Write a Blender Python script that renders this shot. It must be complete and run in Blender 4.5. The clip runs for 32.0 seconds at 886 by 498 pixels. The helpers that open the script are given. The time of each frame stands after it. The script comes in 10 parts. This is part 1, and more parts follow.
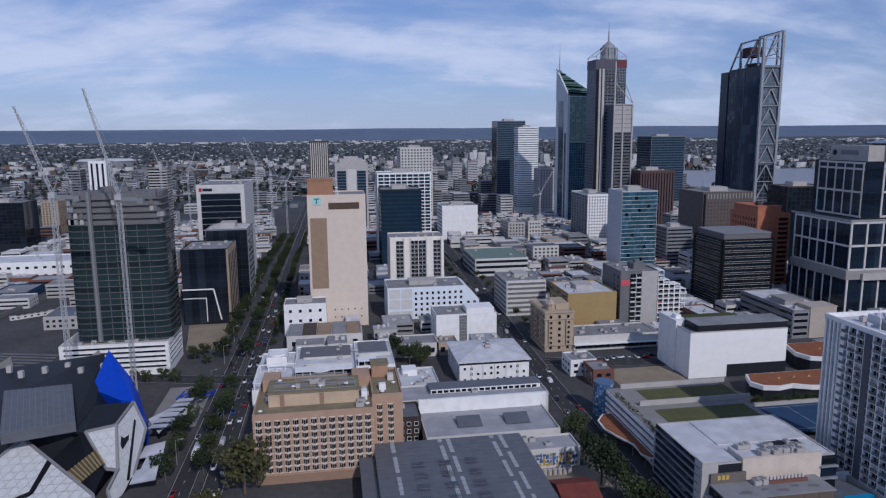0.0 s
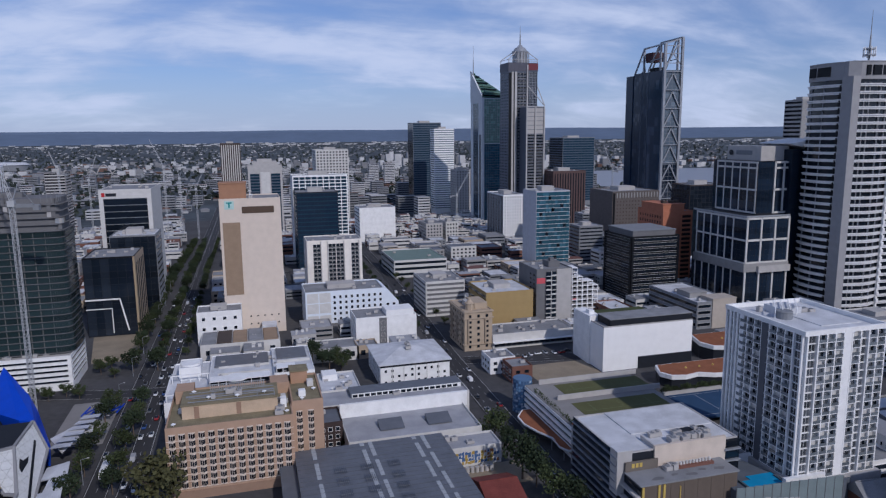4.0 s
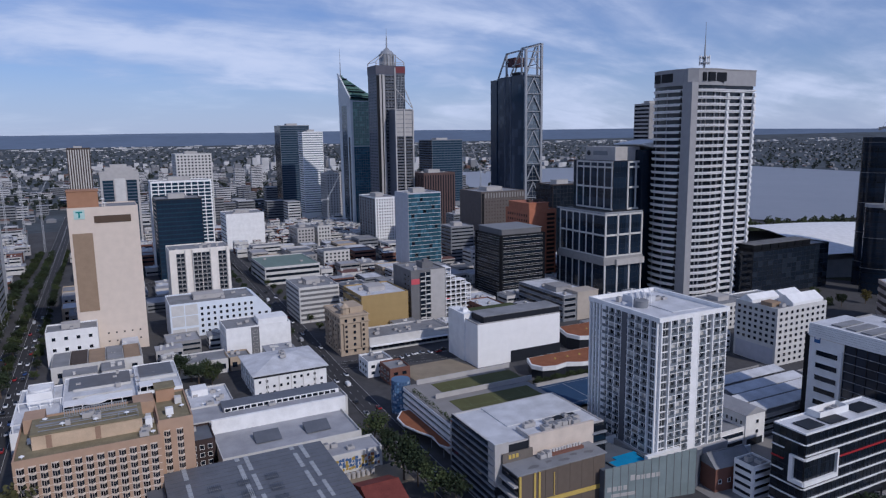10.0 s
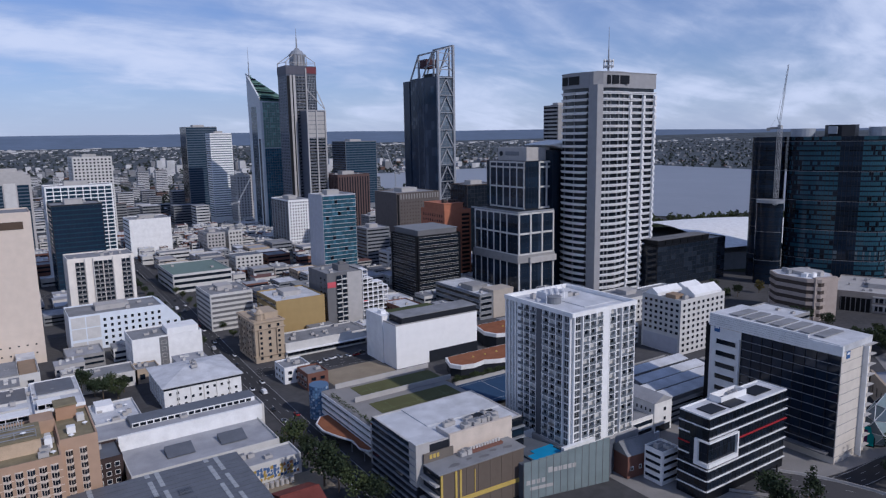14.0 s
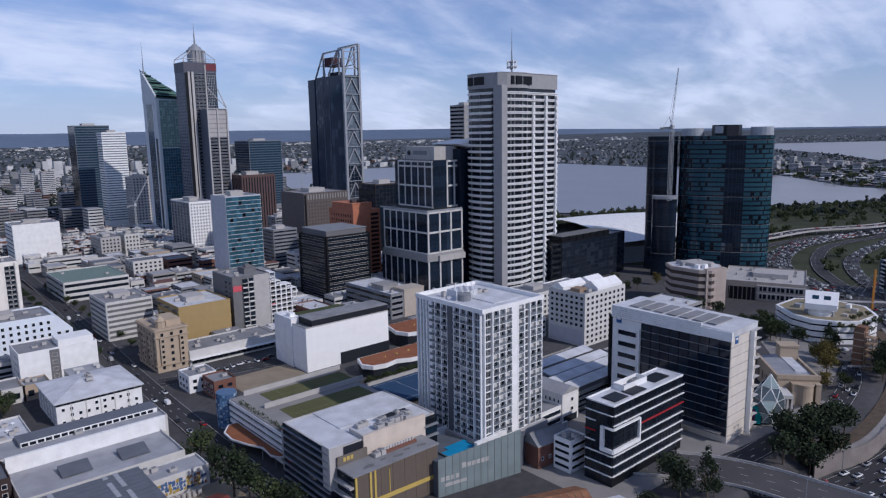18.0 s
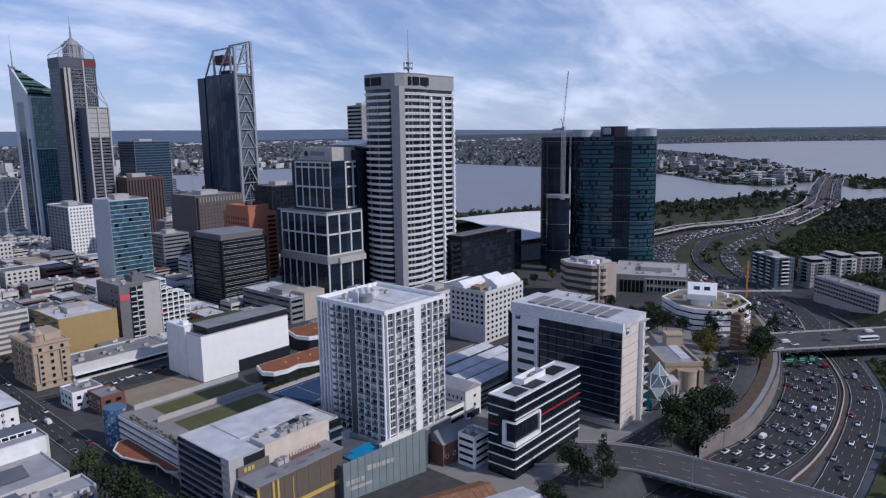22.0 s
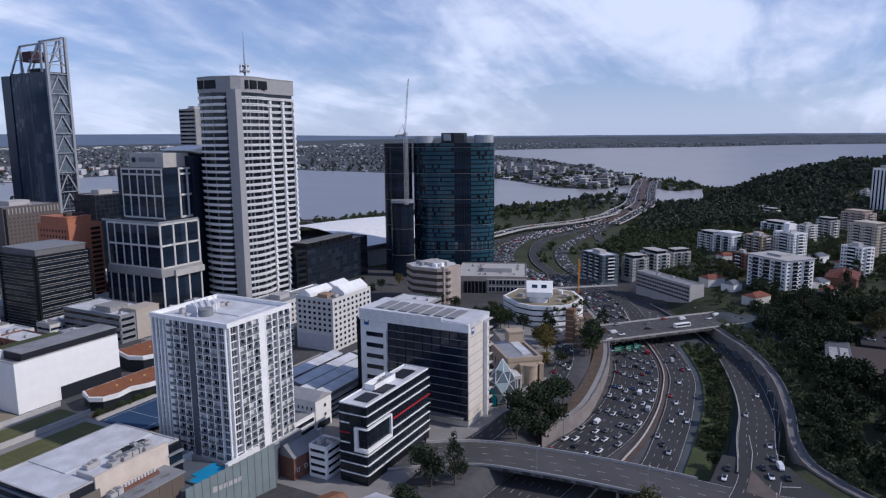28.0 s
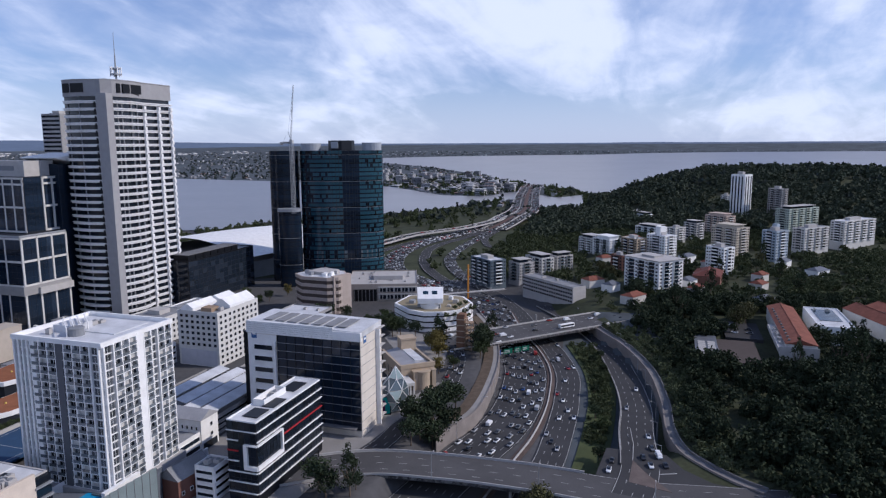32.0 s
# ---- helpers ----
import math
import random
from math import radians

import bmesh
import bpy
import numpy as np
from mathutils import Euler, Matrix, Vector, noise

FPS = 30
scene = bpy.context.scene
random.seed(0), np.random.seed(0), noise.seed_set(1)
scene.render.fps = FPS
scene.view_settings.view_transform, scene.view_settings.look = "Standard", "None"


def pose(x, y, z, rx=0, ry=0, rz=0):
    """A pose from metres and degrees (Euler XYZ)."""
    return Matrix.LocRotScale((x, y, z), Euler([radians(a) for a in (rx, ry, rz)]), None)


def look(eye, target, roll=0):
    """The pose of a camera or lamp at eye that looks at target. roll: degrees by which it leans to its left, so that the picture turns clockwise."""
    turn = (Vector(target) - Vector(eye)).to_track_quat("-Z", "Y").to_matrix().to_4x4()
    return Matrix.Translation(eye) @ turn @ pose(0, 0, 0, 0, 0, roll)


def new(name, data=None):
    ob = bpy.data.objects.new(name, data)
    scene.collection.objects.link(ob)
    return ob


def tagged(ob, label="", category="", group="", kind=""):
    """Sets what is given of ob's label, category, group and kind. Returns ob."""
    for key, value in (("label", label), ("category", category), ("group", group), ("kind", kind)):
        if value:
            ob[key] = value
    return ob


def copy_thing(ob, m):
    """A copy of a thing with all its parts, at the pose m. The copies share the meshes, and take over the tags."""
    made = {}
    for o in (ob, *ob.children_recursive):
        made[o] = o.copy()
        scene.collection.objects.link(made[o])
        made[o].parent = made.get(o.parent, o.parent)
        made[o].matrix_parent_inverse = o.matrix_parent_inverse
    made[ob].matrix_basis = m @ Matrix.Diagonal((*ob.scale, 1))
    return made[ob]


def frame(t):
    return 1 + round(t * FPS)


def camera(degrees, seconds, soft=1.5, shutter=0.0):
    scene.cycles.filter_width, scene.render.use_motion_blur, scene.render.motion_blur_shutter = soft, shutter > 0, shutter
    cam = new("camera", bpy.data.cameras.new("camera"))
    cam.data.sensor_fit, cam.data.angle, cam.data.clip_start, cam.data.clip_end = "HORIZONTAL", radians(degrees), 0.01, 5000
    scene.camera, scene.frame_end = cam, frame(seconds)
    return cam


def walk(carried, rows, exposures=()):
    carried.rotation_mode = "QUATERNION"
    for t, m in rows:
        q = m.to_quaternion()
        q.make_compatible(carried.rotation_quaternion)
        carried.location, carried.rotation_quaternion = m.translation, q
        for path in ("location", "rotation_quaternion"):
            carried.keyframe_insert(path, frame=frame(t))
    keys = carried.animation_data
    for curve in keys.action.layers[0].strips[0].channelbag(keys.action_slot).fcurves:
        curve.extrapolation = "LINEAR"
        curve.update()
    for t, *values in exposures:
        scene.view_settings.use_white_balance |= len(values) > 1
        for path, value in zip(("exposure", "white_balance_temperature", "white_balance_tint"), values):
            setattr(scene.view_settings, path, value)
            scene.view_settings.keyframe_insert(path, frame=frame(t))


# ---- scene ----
# camera: it stands high over the city's edge and turns to the right
EYE = (0.0, 0.0, 125.0)
cam = camera(65.6, 32.0, soft=1.25)


def aim(yaw, pitch, roll):
    y, p = radians(yaw), radians(pitch)
    way = Vector((-math.sin(y) * math.cos(p), math.cos(y) * math.cos(p), math.sin(p)))
    return look(EYE, Vector(EYE) + way * 100, roll)


TURN = [(0, -9.00, -9.56, -0.46), (1, -10.75, -9.55, -0.45), (2, -12.41, -9.54, -0.44), (3, -14.20, -9.53, -0.48), (3.5, -15.03, -9.50, -0.53), (5.5, -18.58, -9.47, -0.53), (6, -19.46, -9.47, -0.59), (7, -21.24, -9.41, -0.59), (8, -23.11, -9.38, -0.70), (9, -24.89, -9.36, -0.73), (10, -26.54, -9.39, -0.80), (11, -28.25, -9.40, -0.89), (12, -29.94, -9.39, -0.93), (13, -31.81, -9.40, -0.94), (14, -33.60, -9.40, -0.96), (14.5, -34.45, -9.41, -0.96), (16.5, -38.11, -9.49, -0.94), (17, -39.13, -9.52, -0.92), (18, -41.21, -9.58, -0.93), (19, -43.22, -9.62, -0.99), (20, -45.33, -9.68, -0.90), (21, -47.41, -9.69, -0.85), (22, -49.59, -9.65, -0.79), (23, -51.69, -9.61, -0.70), (24, -53.71, -9.59, -0.63), (25, -55.83, -9.52, -0.60), (25.5, -56.88, -9.51, -0.61), (27.5, -61.44, -9.35, -0.52), (28, -62.54, -9.31, -0.46), (29, -64.72, -9.16, -0.41), (30, -67.10, -9.02, -0.34), (31, -69.52, -8.90, -0.28), (32, -71.79, -8.74, -0.27)]
walk(cam, [(t, aim(y, p, r)) for t, y, p, r in TURN], exposures=[(0, -0.73, 5250, 17), (8, -0.68, 5260, 17), (13, -0.59, 5300, 17), (23, -0.40, 5400, 17), (28, -0.32, 5450, 17), (32, -0.20, 5480, 17)])

# ---- world, sun ----
SUN_AZ, SUN_EL = 164.0, 36.0   # azimuth from +y towards +x, in degrees
CLOUD_X, CLOUD_Y = 0.4, 1.3
world = bpy.data.worlds.new("sky")
scene.world = world
world.use_nodes = True
wn, wl = world.node_tree.nodes, world.node_tree.links
wn.clear()


def wmath(op, a, b=None, c=None):
    """A math node of the sky; inputs are numbers or sockets."""
    n = wn.new("ShaderNodeMath"); n.operation = op
    for i, v in enumerate((a, b, c)):
        if v is None:
            continue
        if isinstance(v, (int, float)):
            n.inputs[i].default_value = v
        else:
            wl.new(v, n.inputs[i])
    return n.outputs[0]


def wrange(v, a, b, c=0.0, d=1.0):
    n = wn.new("ShaderNodeMapRange"); n.interpolation_type = "SMOOTHSTEP"
    wl.new(v, n.inputs[0])
    for i, x in enumerate((a, b, c, d)):
        n.inputs[i + 1].default_value = x
    return n.outputs[0]


def wnoise(vec, loc, rot, size, scale, detail, rough, warp=0.0):
    m = wn.new("ShaderNodeMapping")
    m.inputs["Location"].default_value, m.inputs["Rotation"].default_value, m.inputs["Scale"].default_value = loc, (0, 0, radians(rot)), size
    wl.new(vec, m.inputs[0])
    n = wn.new("ShaderNodeTexNoise")
    n.inputs["Scale"].default_value, n.inputs["Detail"].default_value = scale, detail
    n.inputs["Roughness"].default_value, n.inputs["Distortion"].default_value = rough, warp
    wl.new(m.outputs[0], n.inputs["Vector"])
    return n.outputs["Fac"]


sky = wn.new("ShaderNodeTexSky")
sky.sky_type, sky.sun_disc = "NISHITA", False
sky.sun_elevation, sky.sun_rotation = radians(SUN_EL), radians(SUN_AZ)
sky.air_density, sky.dust_density, sky.ozone_density = 1.0, 0.2, 3.5
geo = wn.new("ShaderNodeTexCoord")
sep = wn.new("ShaderNodeSeparateXYZ")
wl.new(geo.outputs["Generated"], sep.inputs[0])
up = wmath("MAXIMUM", sep.outputs[2], 0.0)
# a level cloud sheet: the way divided by its rise
comb = wn.new("ShaderNodeCombineXYZ")
for k in (0, 1, 2):
    wl.new(wmath("ADD", up, 0.30), comb.inputs[k])
sheet = wn.new("ShaderNodeVectorMath"); sheet.operation = "DIVIDE"
wl.new(geo.outputs["Generated"], sheet.inputs[0]); wl.new(comb.outputs[0], sheet.inputs[1])
vec = sheet.outputs[0]
big = wnoise(vec, (CLOUD_X, CLOUD_Y, 0), 35, (0.75, 1.0, 0.0), 1.15, 4.0, 0.5, 0.6)
streak = wnoise(vec, (3.1, 0.4, 0), 35, (0.42, 1.35, 0.0), 2.0, 7.0, 0.55, 0.8)
puff = wnoise(vec, (0.7, 5.2, 0), 20, (1.3, 1.9, 0.0), 3.2, 8.0, 0.58, 0.4)
mass = wmath("ADD", wmath("MULTIPLY", big, 0.48), wmath("ADD", wmath("MULTIPLY", streak, 0.32), wmath("MULTIPLY", puff, 0.20)))
veil = wrange(mass, 0.38, 0.62, 0.20, 0.95)
low = wrange(sep.outputs[2], 0.0, 0.16, 0.72, 0.0)
high = wrange(sep.outputs[2], 0.40, 0.80, 1.0, 0.25)
amount = wmath("MULTIPLY", wmath("MAXIMUM", veil, low), high)
cmix = wn.new("ShaderNodeMix"); cmix.data_type = "RGBA"
wl.new(amount, cmix.inputs["Factor"])
clear = wn.new("ShaderNodeMix"); clear.data_type, clear.blend_type = "RGBA", "MULTIPLY"
clear.inputs["Factor"].default_value, clear.inputs["B"].default_value = 1.0, (1.18, 1.24, 1.46, 1)
wl.new(sky.outputs[0], clear.inputs["A"])
wl.new(clear.outputs["Result"], cmix.inputs["A"])
shade = wn.new("ShaderNodeMix"); shade.data_type = "RGBA"
wl.new(wrange(mass, 0.44, 0.60), shade.inputs["Factor"])
shade.inputs["A"].default_value, shade.inputs["B"].default_value = (9.2, 10.0, 11.6, 1), (13.2, 13.5, 14.2, 1)
wl.new(shade.outputs["Result"], cmix.inputs["B"])
bgd = wn.new("ShaderNodeBackground")
bgd.inputs["Strength"].default_value = 0.074
wl.new(cmix.outputs["Result"], bgd.inputs[0])
wout = wn.new("ShaderNodeOutputWorld")
wl.new(bgd.outputs[0], wout.inputs[0])

sun = new("sun", bpy.data.lights.new("sun", "SUN"))
sun.data.energy, sun.data.angle, sun.data.color = 3.7, radians(0.9), (1.0, 0.86, 0.67)
sa, se = radians(SUN_AZ), radians(SUN_EL)
sun.matrix_world = look((math.sin(sa) * math.cos(se) * 900, math.cos(sa) * math.cos(se) * 900, math.sin(se) * 900), (0, 0, 0))


# ---- materials ----
def mat(name, col, rough=0.8, metal=0.0, var=0.12, scale=0.25, grain=3.0, bump=0.15, spec=0.2, stain=0.0, rand=0.0, coord="Object"):
    m = bpy.data.materials.new(name)
    m.use_nodes = True
    n, l = m.node_tree.nodes, m.node_tree.links
    b = n["Principled BSDF"]
    b.inputs["Roughness"].default_value, b.inputs["Metallic"].default_value = rough, metal
    b.inputs["Specular IOR Level"].default_value = spec
    tc = n.new("ShaderNodeTexCoord")
    big = n.new("ShaderNodeTexNoise"); big.inputs["Scale"].default_value = scale; big.inputs["Detail"].default_value = 4
    fine = n.new("ShaderNodeTexNoise"); fine.inputs["Scale"].default_value = grain; fine.inputs["Detail"].default_value = 5
    l.new(tc.outputs[coord], big.inputs["Vector"]); l.new(tc.outputs[coord], fine.inputs["Vector"])
    mix = n.new("ShaderNodeMix"); mix.data_type = "FLOAT"; mix.inputs["Factor"].default_value = 0.4
    l.new(big.outputs["Fac"], mix.inputs["A"]); l.new(fine.outputs["Fac"], mix.inputs["B"])
    rg = n.new("ShaderNodeMapRange")
    rg.inputs["From Min"].default_value, rg.inputs["From Max"].default_value = 0.3, 0.7
    rg.inputs["To Min"].default_value, rg.inputs["To Max"].default_value = 1 - var, 1 + var
    l.new(mix.outputs[0], rg.inputs[0])
    last = rg.outputs[0]
    if rand:
        oi = n.new("ShaderNodeObjectInfo")
        r2 = n.new("ShaderNodeMapRange"); r2.inputs["To Min"].default_value, r2.inputs["To Max"].default_value = 1 - rand, 1 + rand
        l.new(oi.outputs["Random"], r2.inputs[0])
        mu = n.new("ShaderNodeMath"); mu.operation = "MULTIPLY"
        l.new(last, mu.inputs[0]); l.new(r2.outputs[0], mu.inputs[1]); last = mu.outputs[0]
    sc = n.new("ShaderNodeVectorMath"); sc.operation = "SCALE"; sc.inputs[0].default_value = col[:3]
    l.new(last, sc.inputs["Scale"])
    l.new(sc.outputs[0], b.inputs["Base Color"])
    if bump:
        bp = n.new("ShaderNodeBump"); bp.inputs["Strength"].default_value = bump; bp.inputs["Distance"].default_value = 0.05
        l.new(fine.outputs["Fac"], bp.inputs["Height"]); l.new(bp.outputs[0], b.inputs["Normal"])
    return m


def glassy(name, col, rough=0.08, rand=0.35, spec=0.42, metal=0.0):
    return mat(name, col, rough, metal, 0.15, 0.15, 1.0, 0.0, spec, rand=rand)


ALT = {}


def lighter(m):
    """A paler pane for the same curtain wall."""
    if m.name not in ALT:
        col = m.node_tree.nodes["Vector Math"].inputs[0].default_value[:3]
        ALT[m.name] = glassy(m.name + "_pale", tuple(min(0.5, v * 1.35 + 0.006) for v in col))
    return ALT[m.name]


WHITE = mat("white_paint", (0.80, 0.80, 0.79), 0.7)
OFFWHITE = mat("offwhite_render", (0.58, 0.57, 0.545), 0.8)
CREAM = mat("cream_precast", (0.66, 0.57, 0.48), 0.85, var=0.07)
TAN = mat("tan_panel", (0.30, 0.22, 0.15), 0.85)
BEIGE = mat("beige_brick", (0.415, 0.287, 0.20), 0.9, grain=6)
BEIGE_D = mat("olive_roof", (0.22, 0.19, 0.12), 0.95, var=0.3)
CONC = mat("concrete", (0.29, 0.285, 0.28), 0.9, var=0.15)
CONC_L = mat("pale_concrete", (0.43, 0.415, 0.40), 0.88, var=0.12)
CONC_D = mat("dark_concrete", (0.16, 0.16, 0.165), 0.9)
GREY = mat("grey_paint", (0.22, 0.23, 0.245), 0.75)
DARK = mat("charcoal_panel", (0.020, 0.023, 0.030), 0.5)
BLACK = mat("black_metal", (0.008, 0.009, 0.012), 0.45)
ROOF_G = mat("grey_roof_membrane", (0.24, 0.245, 0.255), 0.9, var=0.3, scale=0.12)
ROOF_W = mat("white_roof_sheet", (0.56, 0.57, 0.59), 0.7, var=0.26, scale=0.16)
ROOF_P = mat("pale_grey_roof", (0.34, 0.345, 0.365), 0.7, var=0.22, scale=0.15)
ROOF_M = mat("metal_roof", (0.155, 0.165, 0.185), 0.5, metal=0.3, var=0.15)
ROOF_R = mat("terracotta_roof", (0.20, 0.075, 0.05), 0.85, var=0.3, grain=2)
ORANGE = mat("orange_brick", (0.42, 0.17, 0.10), 0.9)
BROWN = mat("brown_precast", (0.075, 0.06, 0.053), 0.85)
YELLOW = mat("ochre_wall", (0.36, 0.26, 0.115), 0.85, var=0.08)
HERIT = mat("heritage_sandstone", (0.42, 0.34, 0.25), 0.9)
BRICK = mat("red_brick", (0.18, 0.09, 0.068), 0.9)
GLASS = glassy("dark_window_glass", (0.010, 0.015, 0.024))
GLASS_B = glassy("blue_window_glass", (0.014, 0.035, 0.058))
GLASS_T = glassy("teal_curtain_glass", (0.026, 0.078, 0.115), rand=0.2)
GLASS_G = glassy("green_curtain_glass", (0.10, 0.18, 0.155))
NAVY = glassy("navy_curtain_glass", (0.012, 0.021, 0.038))
DEEP = glassy("deep_navy_glass", (0.013, 0.027, 0.055), 0.14, spec=0.2)
WORN = mat("worn_asphalt", (0.082, 0.080, 0.082), 0.9, var=0.22, scale=0.06, grain=2)
MULCH = mat("brown_mulch", (0.105, 0.080, 0.058), 0.95, var=0.35, scale=0.3)
PRECAST = mat("pale_precast", (0.33, 0.328, 0.335), 0.85, var=0.1)
GLASS_L = glassy("pale_window_glass", (0.10, 0.13, 0.15))
STEEL = mat("grey_steel", (0.32, 0.335, 0.36), 0.5, metal=0.3, bump=0)
ASPHALT = mat("asphalt", (0.047, 0.047, 0.050), 0.9, var=0.22, scale=0.05, grain=2)
PAVING = mat("paving", (0.26, 0.25, 0.24), 0.9, var=0.2, scale=0.1)
PAINT = mat("road_paint", (0.45, 0.45, 0.44), 0.7, var=0.3, scale=0.5)
SAND = mat("bare_sand", (0.28, 0.235, 0.17), 0.95, var=0.25, scale=0.1)
GRASS = mat("lawn", (0.062, 0.076, 0.032), 0.95, var=0.3, scale=0.1)
TURF = mat("sports_turf", (0.105, 0.108, 0.046), 0.95, var=0.2, scale=0.08)
LEAF = mat("foliage", (0.047, 0.062, 0.026), 0.9, var=0.5, scale=0.5, grain=2.5, bump=0.4, rand=0.3)
LEAF_D = mat("dark_foliage", (0.030, 0.043, 0.022), 0.9, var=0.5, scale=0.4, grain=2.5, bump=0.4, rand=0.3)
BARK = mat("bark", (0.13, 0.10, 0.075), 0.95)
BLUE = mat("blue_cladding", (0.012, 0.06, 0.50), 0.5, var=0.1)
BLUE_COURT = mat("blue_court", (0.03, 0.065, 0.13), 0.8)
MUSTARD = mat("mustard_paint", (0.52, 0.38, 0.10), 0.8)
RED = mat("red_paint", (0.42, 0.03, 0.035), 0.6)
PINK = mat("pink_red_panel", (0.55, 0.10, 0.12), 0.7)


# ---- mesh building ----
class Mesh:
    """Collects faces of boxes, prisms and quads for one mesh."""

    def __init__(self):
        self.v, self.f, self.m = [], [], []

    def face(self, pts, mi=0):
        n = len(self.v)
        self.v += [tuple(p) for p in pts]
        self.f.append(tuple(range(n, n + len(pts)))); self.m.append(mi)
        return self

    def box(self, x0, y0, z0, x1, y1, z1, mi=0):
        n = len(self.v)
        self.v += [(x0, y0, z0), (x1, y0, z0), (x1, y1, z0), (x0, y1, z0), (x0, y0, z1), (x1, y0, z1), (x1, y1, z1), (x0, y1, z1)]
        for q in ((3, 2, 1, 0), (4, 5, 6, 7), (0, 1, 5, 4), (1, 2, 6, 5), (2, 3, 7, 6), (3, 0, 4, 7)):
            self.f.append(tuple(n + k for k in q)); self.m.append(mi)
        return self

    def prism(self, poly, z0, z1, mi=0, top=None):
        """An upright prism over a counter-clockwise outline."""
        n, k = len(self.v), len(poly)
        self.v += [(x, y, z0) for x, y in poly] + [(x, y, z1) for x, y in (top or poly)]
        self.f += [tuple(range(n + k - 1, n - 1, -1)), tuple(range(n + k, n + 2 * k))]
        self.m += [mi, mi]
        for i in range(k):
            j = (i + 1) % k
            self.f.append((n + i, n + j, n + k + j, n + k + i)); self.m.append(mi)
        return self

    def bar(self, a, b, w, mi=0, h=None):
        """A square bar between two points."""
        a, b = Vector(a), Vector(b)
        d = (b - a).normalized()
        s = d.cross(Vector((0, 0, 1)) if abs(d.z) < 0.95 else Vector((1, 0, 0))).normalized()
        t = s.cross(d)
        h = h or w
        n = len(self.v)
        for p in (a, b):
            self.v += [tuple(p + s * i * w / 2 + t * j * h / 2) for i, j in ((-1, -1), (1, -1), (1, 1), (-1, 1))]
        for q in ((3, 2, 1, 0), (4, 5, 6, 7), (0, 1, 5, 4), (1, 2, 6, 5), (2, 3, 7, 6), (3, 0, 4, 7)):
            self.f.append(tuple(n + k for k in q)); self.m.append(mi)
        return self

    def tube(self, cx, cy, z0, z1, r0, r1=None, k=12, mi=0):
        r1 = r0 if r1 is None else r1
        ring = [(math.cos(2 * math.pi * i / k), math.sin(2 * math.pi * i / k)) for i in range(k)]
        return self.prism([(cx + r0 * c, cy + r0 * s) for c, s in ring], z0, z1, mi, [(cx + r1 * c, cy + r1 * s) for c, s in ring])

    def data(self, name, mats):
        me = bpy.data.meshes.new(name)
        me.from_pydata(self.v, [], self.f)
        for m in mats if isinstance(mats, (list, tuple)) else [mats]:
            me.materials.append(m)
        me.polygons.foreach_set("material_index", self.m)
        me.update()
        return me


def part(name, mesh, mats, parent, label="", m=None):
    """Links a mesh as one object under a thing or a part."""
    ob = new(name, mesh.data(name, mats) if isinstance(mesh, Mesh) else mesh)
    ob.parent = parent
    if m is not None:
        ob.matrix_basis = m
    return tagged(ob, label)


def thing(name, label, category, m=None, group="", kind=""):
    ob = new(name)
    ob.empty_display_size = 0.5
    if m is not None:
        ob.matrix_basis = m
    return tagged(ob, label, category, group, kind)


def solo(name, mesh, mats, label, category, m=None, group="", kind=""):
    ob = new(name, mesh.data(name, mats))
    if m is not None:
        ob.matrix_basis = m
    return tagged(ob, label, category, group, kind)


# A face of a block w wide (x) and d deep (y): u along it, v up, n outwards.
def face_m(side, w, d):
    if side == "S":
        return Matrix(((1, 0, 0, 0), (0, 0, -1, 0), (0, 1, 0, 0), (0, 0, 0, 1)))
    if side == "W":
        return Matrix(((0, 0, -1, 0), (-1, 0, 0, d), (0, 1, 0, 0), (0, 0, 0, 1)))
    if side == "E":
        return Matrix(((0, 0, 1, w), (1, 0, 0, 0), (0, 1, 0, 0), (0, 0, 0, 1)))
    return Matrix(((-1, 0, 0, w), (0, 0, 1, d), (0, 1, 0, 0), (0, 0, 0, 1)))


def put(parent, mesh, mats, fm, u, v, name, label="", n=0.0):
    return part(name, mesh, mats, parent, label, fm @ Matrix.Translation((u, v, n)))


def plate(us, vs, hole, depth, back=0.03, skirt=True, mix=0.0):
    """A front sheet with cells set back as panes (material 0) in a frame (material 1): one connected piece."""
    k = Mesh()
    pick = random.Random(len(us) * 7 + len(vs))
    at_ = {}

    def vert(i, j, n):
        key = (i, j, n)
        if key not in at_:
            at_[key] = len(k.v)
            k.v.append((us[i], vs[j], n))
        return at_[key]

    nu, nv = len(us) - 1, len(vs) - 1
    for i in range(nu):
        for j in range(nv):
            c = [(i, j), (i + 1, j), (i + 1, j + 1), (i, j + 1)]
            if hole(i, j):
                front = [vert(*p, depth) for p in c]
                n = len(k.v)
                k.v += [(us[p], vs[q], back) for p, q in c]
                for e in range(4):
                    g = (e + 1) % 4
                    k.f.append((front[e], front[g], n + g, n + e)); k.m.append(1)
                k.f.append((n, n + 1, n + 2, n + 3)); k.m.append(2 if pick.random() < mix else 0)
            else:
                k.f.append(tuple(vert(*p, depth) for p in c)); k.m.append(1)
    if skirt:
        rim = [(i, 0) for i in range(nu)] + [(nu, j) for j in range(nv)] + [(i, nv) for i in range(nu, 0, -1)] + [(0, j) for j in range(nv, 0, -1)]
        for e in range(len(rim)):
            p, q = rim[e], rim[(e + 1) % len(rim)]
            k.f.append((vert(*q, depth), vert(*p, depth), vert(*p, 0), vert(*q, 0))); k.m.append(1)
    return k


